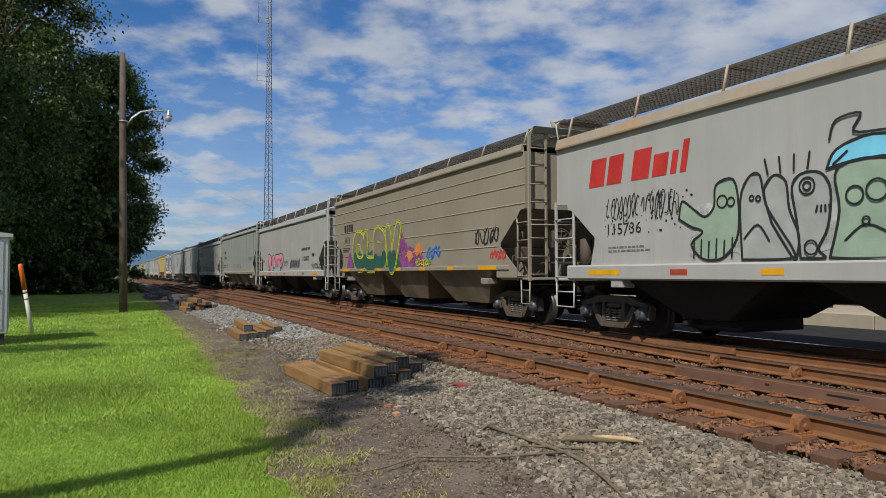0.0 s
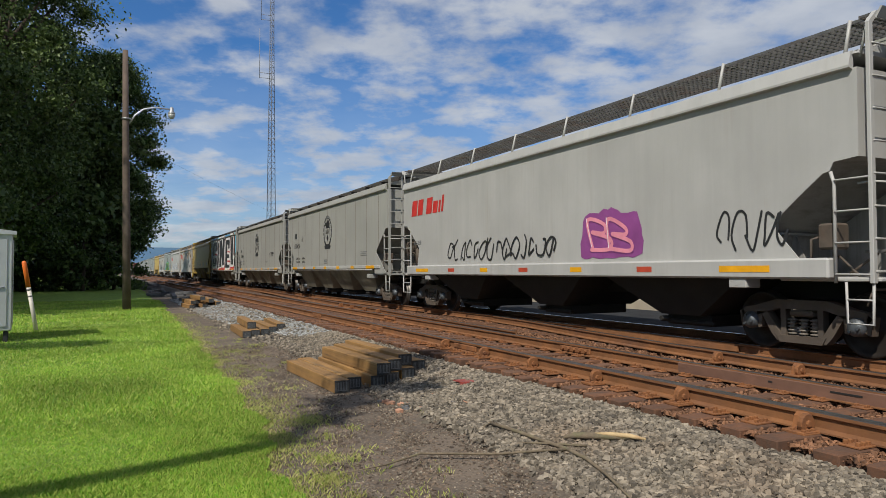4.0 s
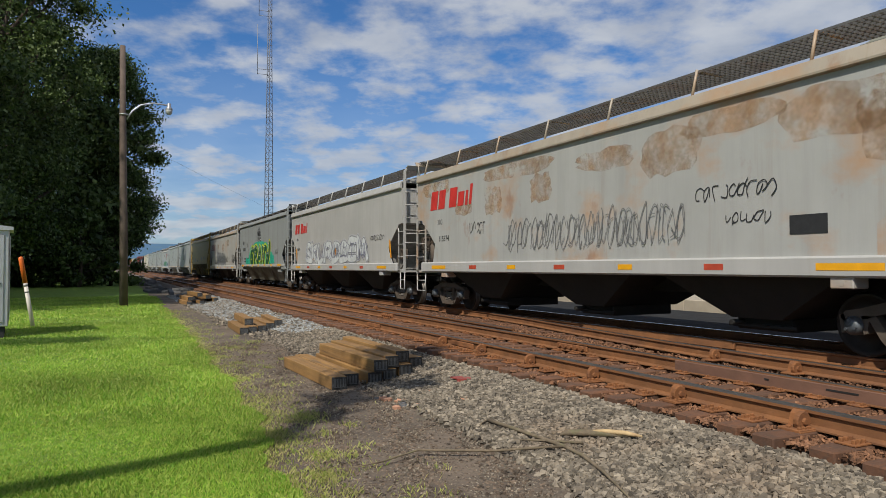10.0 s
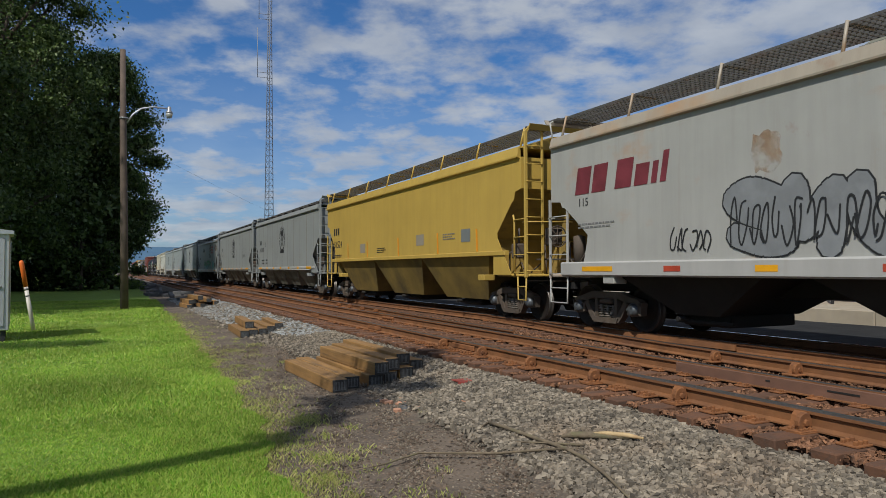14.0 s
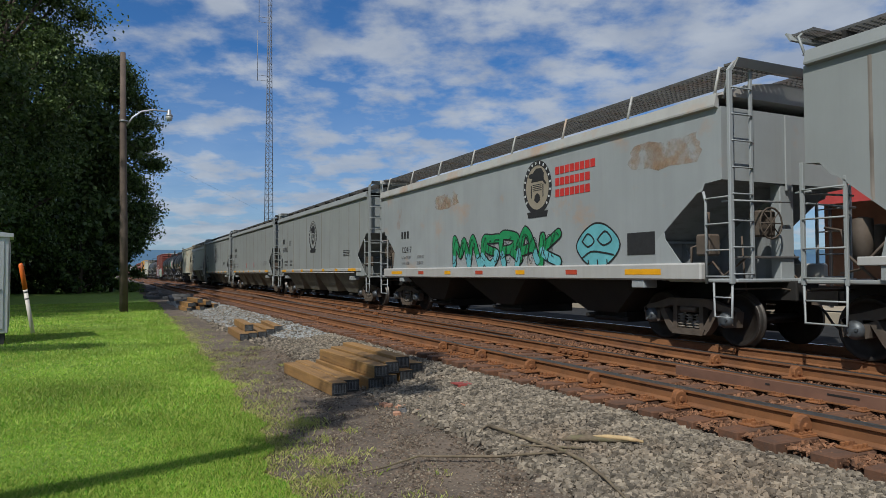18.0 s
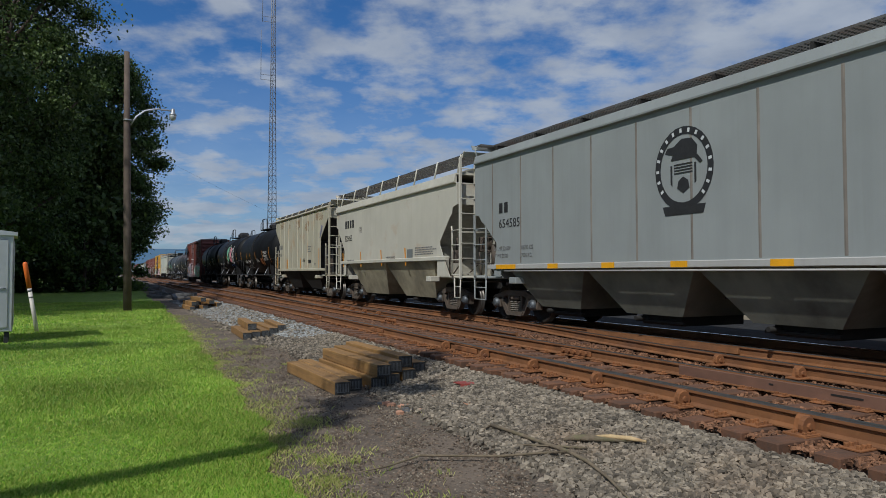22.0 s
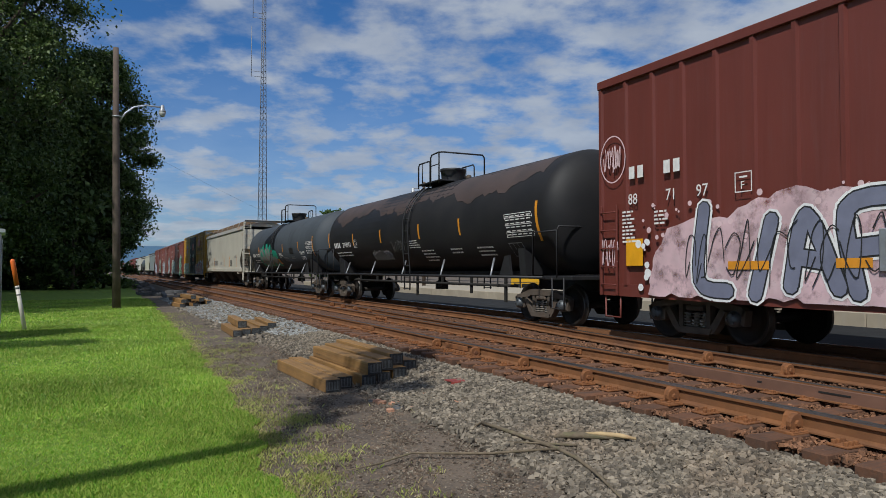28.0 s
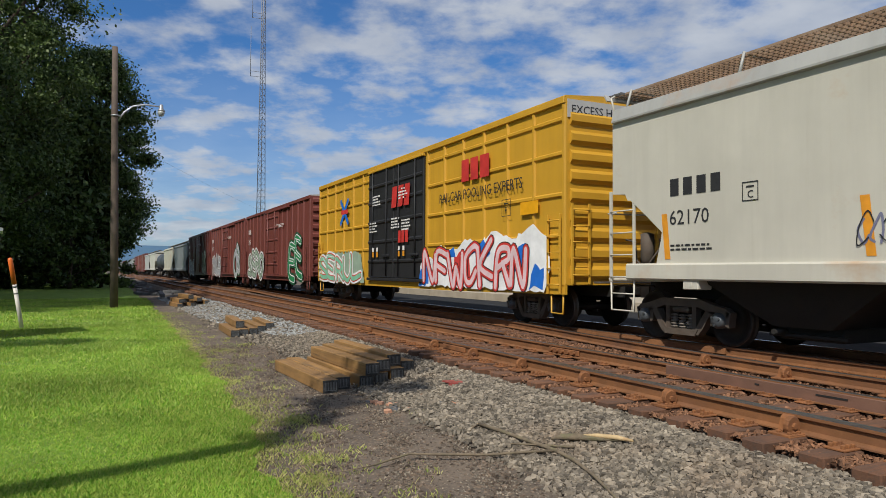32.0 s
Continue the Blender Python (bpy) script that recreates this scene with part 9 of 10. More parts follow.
# 31 to 33: red boxcars
for near, far_, col, sd in ((502.6, 518.6, "oxide2", 1), (519.5, 535.4, "oxide2", 2), (536.4, 553.2, "oxide", 3)):
    c = place(boxcar("weathered red boxcar with pale graffiti along the bottom", round(far_ - near, 1), M[col], 4.95, (0.40, 0.60), None, M["whiterust"], 14), near, far_)
    mark(c, 1.0, 3.6, 0.3, M["inkwhite"], 3, x=-1.60)
    smallprint(c, 1.0, 3.2, 0.8, 5, M["inkwhite"], x=-1.60)
    piece(c, ("SERO", "TBUS", "KOAE")[sd - 1], 1.2, 1.0, 4.6, 1.2, ("sage", "silver", "lilac")[sd - 1], "black", "white", 0.24, seed=30 + sd, x=-1.60)
    piece(c, ("EE", "OB", "US")[sd - 1], 12.2, 1.0, 2.6, 1.7, ("green", "silver", "sage")[sd - 1], "white", "darkgreen", 0.26, seed=40 + sd, x=-1.60)
    smallprint(c, 9.0, 3.8, 2.0, 3, M["inkwhite"], x=-1.60)

# the tail of the train, far along the line
s0 = 554.6
tail = ("darkgrey", "ivory", "tank", "cream", "white", "oxide", "oxide2", "oxide", "grey", "coolgrey", "darkgrey", "white", "tank", "tank", "oxide", "cream", "grey", "coolgrey", "white", "tank", "oxide2", "grey")
for t_ in tail:
    if t_ == "tank":
        c = tank_car("dark tank car far down the train", 16.0, M["tankgrey"], far=True)
        ln = 16.0
    elif t_.startswith("oxide"):
        c = boxcar("weathered red boxcar far down the train", 16.0, M[t_], 4.9, far=True, ribs=8)
        ln = 16.0
    else:
        c = hopper("hopper_car", "covered hopper far down the train", 15.7, M[t_], style="slab", far=True)
        ln = 15.7
    place(c, s0, s0 + ln)
    s0 += ln + 1.3



# ---- things beside the track ----
def utility_pole():
    p = thing("utility_pole", "tall weathered wooden pole with a gooseneck street lamp", "utility pole", m=pose(0.58, 33.8, GROUND - 0.05))
    s = Shape().tube([(0, 0, 0), (-0.05, 0, 4), (-0.12, 0, 8), (-0.17, 0, 11.62)], [0.175, 0.16, 0.14, 0.115], 14)
    part("post", s, M["polewood"], p)
    part("band", Shape().lathe([(0.19, -0.03), (0.19, 0.03)], "z", (-0.1, 0, 8.55), 12), M["galv"], p)
    arm = part("lamp_arm", Shape().tube([(0.02, 0, 8.35), (0.25, 0, 8.75), (0.6, 0, 9.05), (1.1, 0, 9.18), (1.7, 0, 9.15)], 0.035, 8), M["alu"], p, "curved aluminium arm")
    part("lamp_socket", Shape().lathe([(0.04, 0.24), (0.08, 0.20), (0.09, 0.05), (0.155, -0.03), (0.155, -0.08)][::-1], "z", (1.78, 0, 9.02), 14), M["galv"], p)
    part("lamp_glass", Shape().lathe([(0.02, -0.31), (0.10, -0.28), (0.145, -0.16), (0.15, -0.08)], "z", (1.78, 0, 9.02), 14), M["glass_lamp"], p, "frosted lamp glass")
    return p


utility_pole()


def marker_post():
    p = thing("marker_post", "leaning white plastic marker post with an orange top", "marker post", m=pose(-1.92, 22.7, GROUND, 0, -9.5, 0))
    part("shaft", Shape().tube([(0, 0, 0), (0, 0, 1.32)], 0.055, 14), M["postwhite"], p)
    part("cap", Shape().lathe([(0.062, 1.30), (0.062, 1.98), (0.05, 2.03), (0.02, 2.05)], "z", (0, 0, 0), 14), M["orange"], p, "faded orange cap")
    part("label_band", Shape().lathe([(0.058, 1.20), (0.058, 1.26)], "z", (0, 0, 0), 14), M["ink_faded"], p)
    part("label_band", Shape().lathe([(0.058, 1.02), (0.058, 1.06)], "z", (0, 0, 0), 14), M["ink_faded"], p)


marker_post()


def relay_case():
    p = thing("relay_case", "tall silver aluminium signal cabinet on short legs", "signal cabinet", m=pose(-2.15, 19.3, GROUND, 0, 0, 6))
    part("body", Shape().box(-1.9, 0.0, 0.0, 1.5, 0.32, 2.62, 0.02), M["alu"], p)
    part("roof", Shape().prism([(-2.0, 2.60), (0.08, 2.60), (0.08, 2.68), (-0.95, 2.80), (-2.0, 2.68)], "y", -0.08, 1.58), M["alu"], p)
    for x in (-1.75, -0.12):
        for y in (0.12, 1.38):
            part("leg", Shape().box(x - 0.05, x + 0.05, y - 0.05, y + 0.05, -0.05, 0.33, 0.008), M["fenceblack"], p)
    d = part("door", Shape().box(-1.8, -0.10, -0.03, -0.004, 0.42, 2.5, 0.01), M["alu"], p)
    part("handle", Shape().tube([(-0.30, -0.06, 1.35), (-0.16, -0.06, 1.35), (-0.16, -0.03, 1.35)], 0.018, 8), M["galv"], d)
    for k in range(3):
        part("hinge", Shape().box(-1.82, -1.76, -0.05, -0.03, 0.6 + 0.8 * k, 0.75 + 0.8 * k, 0.005), M["galv"], d)
    part("side_door", Shape().box(0.004, 0.02, 0.1, 1.4, 0.45, 2.48, 0.006), M["alu"], p)


relay_case()

# ---- stacks of new sleepers ----
LOG = Shape().box(-0.115, 0.115, 0.006, 2.58, 0, 0.18, 0.008).mesh("timber", M["tie_new"])
END = Shape().box(-0.112, 0.112, 0, 0.006, 0.003, 0.177, 0.0).mesh("end_face", M["tie_end"])
comb = [(-0.085, 0.03)]
for k in range(8):
    comb += [(-0.085 + 0.023 * k, 0.15), (-0.075 + 0.023 * k, 0.15), (-0.075 + 0.023 * k, 0.038), (-0.062 + 0.023 * k, 0.038)]
COMB = Shape().prism(comb[:-1] + [(0.086, 0.03)], "y", -0.004, 0.0)
COMB = COMB.mesh("end_plate", M["endplate"])


def timber(x, y, z, rz, plate=True, tilt=0.0, grp="stacked new sleepers"):
    t = tagged(new("railway_sleeper", LOG), "new tan timber sleeper with a dark end", "sleeper", grp)
    t.matrix_world = pose(x, y, z, 0, tilt, rz)
    part("end_face", END, M["tie_end"], t, "dark sealed end grain")
    if plate:
        part("end_plate", COMB, M["endplate"], t, "toothed zinc end plate")
    return t


def stack(x, y, rz, rows, dz=0.0):
    """Rows of (offset across, offset along, layer)."""
    c_, s_ = math.cos(radians(rz)), math.sin(radians(rz))
    for k, (u, v, lay) in enumerate(rows):
        px, py = x + u * c_ - v * s_, y + u * s_ + v * c_
        timber(px, py, float(height(px, py)) + 0.004 + 0.184 * lay + dz, rz + random.uniform(-1.2, 1.2), True)


stack(2.97, 9.50, 2, [(-0.03, 0, 0), (0.225, 0.22, 0), (0.60, 0.22, 0), (0.88, 0.34, 0), (1.18, 0.40, 0), (1.51, 0.74, 0), (0.67, 0.16, 1), (0.94, 0.38, 1), (1.21, 0.60, 1)])
stack(3.13, 18.3, -2, [(0, 0, 0), (0.26, 0.30, 0), (0.54, 0.55, 0), (0.82, 0.95, 0), (1.10, 1.30, 0), (0.22, 0.75, 1)])
stack(3.25, 33.2, 4, [(0, 0, 0), (0.3, 0.8, 0), (0.62, 0.3, 0), (0.95, 1.3, 0), (1.25, 0.4, 0), (0.15, 0.5, 1), (0.45, 1.1, 1), (0.95, 0.6, 1), (0.5, 0.2, 2), (1.1, 1.5, 1)])
# older grey sleepers and rubble further along
for k in range(34):
    y = 42 + 2.2 * k + random.uniform(-0.8, 0.8)
    x = 3.1 + random.uniform(-0.6, 1.2)
    s = Shape().box(-0.12, 0.12, -1.0, 1.0, 0, 0.19, 0.02)
    o = thing("old_sleeper", "old grey sleeper dumped beside the track", "sleeper", "dumped old sleepers", "", pose(x, y, float(height(x, y)) + random.choice((0.0, 0.0, 0.19)), random.uniform(-6, 6), 0, random.uniform(-50, 50)), s, M["cinder"])


# ---- fallen branch, broken limb, scraps ----
def limb(name, label, pts, radii, material, cat="branch", n=8):
    pts = [(x, y, float(height(x, y)) + z) for x, y, z in pts]
    return thing(name, label, cat, "", "", None, Shape().tube(pts, radii, n), material)


b = thing("fallen_branch", "long thin fallen branch lying on the dirt", "branch")
part("stem", Shape().tube([(x, y, float(height(x, y)) + z + 0.028) for x, y, z in ((3.67, 6.54, 0.04), (3.72, 6.17, 0.035), (3.74, 5.83, 0.035), (3.78, 5.3, 0.035), (3.76, 5.0, 0.03), (3.64, 4.57, 0.03), (3.50, 4.2, 0.025), (3.38, 3.88, 0.02))], [0.022, 0.020, 0.019, 0.019, 0.018, 0.014, 0.010, 0.006], 8), M["twig"], b)
part("side_shoot", Shape().tube([(x, y, float(height(x, y)) + z + 0.028) for x, y, z in ((3.80, 5.31, 0.03), (3.47, 5.42, 0.03), (3.16, 5.48, 0.03), (2.8, 5.67, 0.03), (2.53, 5.82, 0.03), (2.14, 5.65, 0.025), (1.74, 5.6, 0.02))], [0.014, 0.013, 0.012, 0.011, 0.010, 0.008, 0.004], 8), M["twig"], b)
part("side_shoot", Shape().tube([(x, y, float(height(x, y)) + z + 0.028) for x, y, z in ((3.97, 5.28, 0.03), (3.76, 5.56, 0.03), (3.5, 5.81, 0.02))], [0.012, 0.010, 0.006], 8), M["twig"], b)
part("twig", Shape().tube([(x, y, float(height(x, y)) + z + 0.028) for x, y, z in ((3.67, 6.54, 0.04), (3.56, 6.48, 0.03), (3.48, 6.39, 0.02))], [0.012, 0.009, 0.005], 6), M["twig"], b)
part("split_end", Shape().lathe([(0.01, -0.03), (0.03, -0.01), (0.026, 0.03)], "x", (3.67, 6.56, float(height(3.67, 6.56)) + 0.04), 8), M["split"], b, "pale broken end")
b = thing("broken_limb", "thick broken limb with pale split wood", "branch")
part("bark_half", Shape().tube([(x, y, float(height(x, y)) + z + 0.028) for x, y, z in ((3.95, 5.62, 0.035), (4.04, 5.56, 0.045), (4.13, 5.45, 0.045), (4.26, 5.27, 0.04), (4.36, 5.10, 0.035))], [0.012, 0.030, 0.036, 0.034, 0.018], 10), M["twig"], b)
part("split_face", Shape().tube([(x, y, float(height(x, y)) + z + 0.028) for x, y, z in ((4.14, 5.42, 0.068), (4.24, 5.28, 0.066), (4.34, 5.12, 0.056), (4.41, 4.98, 0.04))], [0.008, 0.022, 0.024, 0.010], 8), M["split"], b, "pale orange split wood")
p = thing("red_scrap", "crumpled red plastic scrap on the ballast", "scrap")
part("sheet", Shape().prism([(4.36, 8.86), (4.62, 8.84), (4.58, 8.62), (4.38, 8.66)], "z", -0.29, -0.275).prism([(4.37, 8.66), (4.58, 8.62), (4.57, 8.58), (4.38, 8.62)], "z", -0.355, -0.275), M["redscrap"], p)
rb = random.Random(5)
for k in range(16):
    x, y = rb.choice((3.25, 3.3, 3.98)) + rb.uniform(-0.14, 0.14), rb.uniform(7.6, 8.6)
    s = Shape().prism([(0.05 * rb.uniform(0.5, 1.3) * math.cos(a), 0.05 * rb.uniform(0.5, 1.3) * math.sin(a)) for a in (0, 1.1, 2.2, 3.3, 4.4, 5.5)], "z", -0.01, 0.025)
    thing("brick_chip", "flat chip of orange broken brick", "brick rubble", "brick rubble", "", pose(x, y, float(height(x, y)) + 0.01, rb.uniform(-12, 12), rb.uniform(-12, 12), rb.uniform(0, 360)), s, M["brickchip"] if k % 3 else M["cinder"])


# ---- trees ----
def leaf_cloud(name, centers, n, size, material, seed):
    """Many small leaf cards gathered in clumps, with an uneven outline and gaps."""
    r = np.random.default_rng(seed)
    cs = np.array([c[:3] for c in centers])
    rad = np.array([c[3] for c in centers])
    w = rad ** 2
    i = r.choice(len(cs), n, p=w / w.sum())
    d = r.normal(size=(n, 3))
    d /= np.linalg.norm(d, axis=1)[:, None]
    q = cs[i] + d * (rad[i] * np.abs(r.normal(0.0, 0.60, n)).clip(0, 1.15))[:, None] * np.array([1.15, 1.15, 0.7])
    a = r.normal(size=(n, 3))
    a /= np.linalg.norm(a, axis=1)[:, None]
    b_ = np.cross(a, r.normal(size=(n, 3)))
    b_ /= np.linalg.norm(b_, axis=1)[:, None]
    s1 = (size * r.uniform(0.6, 1.3, n))[:, None]
    v = np.stack([q - a * s1, q + b_ * s1 * 0.55, q + a * s1, q - b_ * s1 * 0.55], 1)
    f = np.arange(n * 4).reshape(-1, 4)
    return quick_mesh(name, v.reshape(-1, 3), f, material)


def tree(x, y, h, r, seed, leaves=26000, low=0.12, size=0.22, label="tall broad dark-green leafy tree", lm="leaf", lean=(0, 0), clumps=70):
    rr = random.Random(seed)
    t = thing("tree", label, "tree", "", "", pose(x, y, GROUND - 0.1))
    th = h * 0.62
    trunk = Shape().tube([(0, 0, 0), (0.1, 0, th * 0.3), (0.2 + lean[0] * 0.3, 0.1, th * 0.65), (lean[0] * 0.6, lean[1] * 0.5, th)], [h * 0.026, h * 0.020, h * 0.014, h * 0.006], 12)
    centers = []
    for k in range(clumps):
        a, u = rr.uniform(0, 6.283), rr.uniform(low, 0.97)
        prof = math.sin(math.pi * min(1, max(0.0, (u - low) / (1 - low)) ** 0.75 * 0.86 + 0.14)) ** 0.6
        d = r * prof * math.sqrt(rr.uniform(0.15, 1.0))
        cr = r * rr.choice((0.16, 0.20, 0.26, 0.32))
        c_ = (d * math.cos(a) + lean[0] * u, d * math.sin(a) + lean[1] * u, h * u)
        centers.append((*c_, cr))
        if k % 3 == 0:
            z0 = min(th * 0.95, c_[2] * rr.uniform(0.45, 0.75))
            trunk.tube([(0.15, 0.05, z0), (c_[0] * 0.5, c_[1] * 0.5, (z0 + c_[2]) / 2 + 0.3), c_], [h * 0.008, h * 0.005, h * 0.0015], 6)
    part("trunk", trunk, M["bark"], t, "rough brown trunk and limbs")
    part("crown", leaf_cloud("crown", centers, leaves, size, M[lm], seed), M[lm], t, "dense dark-green leaves")["kind"] = "stuff"
    return t


tree(-9.7, 64, 38, 8.4, 11, 185000, 0.10, 0.15, clumps=260)
tree(-0.9, 76, 23.8, 5.5, 12, 130000, 0.13, 0.15, clumps=190)
# the next two stand unseen to the left, added to shade the far lawn
tree(-12.8, 31, 24, 6.8, 13, 72000, 0.06, 0.17, clumps=120)
tree(-13.5, 42, 27, 7.0, 19, 72000, 0.04, 0.17, clumps=120)
tree(-11.5, 51, 24, 7.4, 17, 72000, 0.08, 0.15, clumps=140)
tree(-8, 72, 26, 9.0, 14, 26000, 0.03, 0.30)
tree(-5, 92, 20, 8.0, 15, 20000, 0.02, 0.34)
tree(-16, 85, 24, 10.0, 16, 22000, 0.02, 0.34)
for k in range(9):
    tree(-2.5 - 3.2 * k, 96 + 3 * math.sin(k * 2.1), 7 + 2 * math.sin(k * 1.7), 3.6, 30 + k, 5000, 0.02, 0.3, "dense dark bush below the trees", clumps=24)
for k in range(9):
    tree(-19.5 + 2.45 * k, 69 + 3 * math.sin(k * 2.6), 6.2 + 1.4 * math.sin(k * 1.9), 3.0, 130 + k, 6500, 0.02, 0.20, "dense dark bush below the trees", clumps=36)
# overhanging tree beside the viewpoint, out of sight, that throws its shade on the lawn
shade_tree = tree(-16.75, -0.2, 13.5, 4.0, 51, 9000, 0.45, 0.20)
s = Shape().tube([(0, 0, 7.0), (4.0, 0.1, 9.4), (8.3, 0.45, 10.4), (9.6, 0.85, 10.5), (10.9, 1.3, 10.6), (12.3, 3.4, 10.6), (13.4, 4.7, 10.6), (14.4, 5.8, 10.7)], [0.26, 0.22, 0.17, 0.16, 0.15, 0.10, 0.06, 0.03], 10)
part("limb", s, M["bark"], shade_tree, "long bare overhanging limb")
part("limb_leaves", leaf_cloud("limb_leaves", [(11.0, 1.5, 10.6, 0.25), (11.6, 2.3, 10.6, 0.35), (12.2, 3.2, 10.6, 0.5), (12.9, 4.1, 10.6, 0.55), (13.7, 5.0, 10.7, 0.6), (14.5, 5.8, 10.7, 0.5), (13.2, 3.4, 10.8, 0.4)], 3000, 0.10, M["leaf"], 52), M["leaf"], shade_tree, "leaves along the limb")["kind"] = "stuff"


# second unseen tree, added further along; its limb shades the lawn beside the cabinet
added_shade_tree = tree(-17.5, 13.0, 13.0, 3.6, 57, 9000, 0.5, 0.20)
s = Shape().tube([(0, 0, 6.5), (3.0, -0.3, 9.0), (6.0, -0.5, 10.2), (8.2, -0.55, 10.5), (9.6, -0.75, 10.6), (11.2, -1.1, 10.6), (12.6, -1.35, 10.6)], [0.24, 0.2, 0.15, 0.11, 0.08, 0.05, 0.03], 10)
part("limb", s, M["bark"], added_shade_tree, "unseen limb added to shade the lawn")
part("limb_leaves", leaf_cloud("limb_leaves", [(6.4, -0.6, 10.3, 0.8), (7.2, -0.6, 10.4, 0.8), (8.0, -0.6, 10.5, 0.75), (8.8, -0.65, 10.5, 0.65), (9.6, -0.75, 10.6, 0.5)], 9000, 0.11, M["leaf"], 58), M["leaf"], added_shade_tree, "leaves along the limb")["kind"] = "stuff"


# ---- lattice mast ----
def lattice_tower(x, y, h):
    t = thing("radio_mast", "tall slim grey lattice radio mast with whip aerials", "radio mast", "", "", pose(x, y, GROUND))
    nseg = 16
    def width(z):
        return 1.55 - 0.95 * min(1, z / (h * 0.75))
    legs = [(math.cos(a), math.sin(a)) for a in (0.3, 0.3 + 2.0944, 0.3 + 4.1888)]
    for lx, ly in legs:
        part("mast_leg", Shape().tube([(lx * width(z) * 0.58, ly * width(z) * 0.58, z) for z in (0, h * 0.75, h)], 0.055, 6), M["towersteel"], t)
    step = 0.95
    z = 0.0
    s = Shape()
    while z < h - step:
        for k in range(3):
            p0, p1 = legs[k], legs[(k + 1) % 3]
            w0, w1 = width(z) * 0.58, width(z + step) * 0.58
            s.tube([(p0[0] * w0, p0[1] * w0, z), (p1[0] * w1, p1[1] * w1, z + step)], 0.028, 4, False)
            s.tube([(p0[0] * w0, p0[1] * w0, z), (p1[0] * w0, p1[1] * w0, z)], 0.028, 4, False)
        z += step
    part("bracing", s, M["towersteel"], t)
    for zc, zl, off in ((h * 0.62, 8.0, -1.9), (h * 0.80, 8.0, -1.7)):
        a = part("whip_aerial", Shape().tube([(off, 0, zc), (off, 0, zc + zl)], 0.045, 6).tube([(off, 0, zc + 0.1), (0, 0, zc + 0.1)], 0.04, 5).tube([(off, 0, zc + 0.9), (0, 0, zc + 0.9)], 0.04, 5), M["towersteel"], t)
    return t


lattice_tower(22.6, 111, 52)

# ---- beyond the train: road, platform, fence, station ----
tagged(new("yard_road", Shape().box(13.2, 18.4, -40, 120, -0.7, -0.26).mesh("yard_road", M["asphalt"])), "worn grey asphalt strip beside the main track", "road", kind="structure")
platform = thing("platform", "pale concrete station platform", "platform", kind="structure")
for k in range(24):
    y = -12 + 3.4 * k
    part("platform_slab", Shape().box(18.4, 44.0 if y < 22 else 24.4, y, y + 3.385, -0.7, 0.13, 0.02), M["concrete"], platform)
fence = thing("platform_fence", "black steel fence along the platform", "fence")
for k in range(25):
    y = -10 + 2.8 * k
    part("fence_post", Shape().box(-0.04, 0.04, -0.04, 0.04, 0.0, 1.25, 0.006), M["fenceblack"], fence, "", (23.9, y, 0.13))
for z in (0.35, 0.62, 0.9, 1.2):
    part("fence_rail", Shape().tube([(23.9, -10, 0.13 + z), (23.9, 57, 0.13 + z)], 0.025, 6), M["fenceblack"], fence)


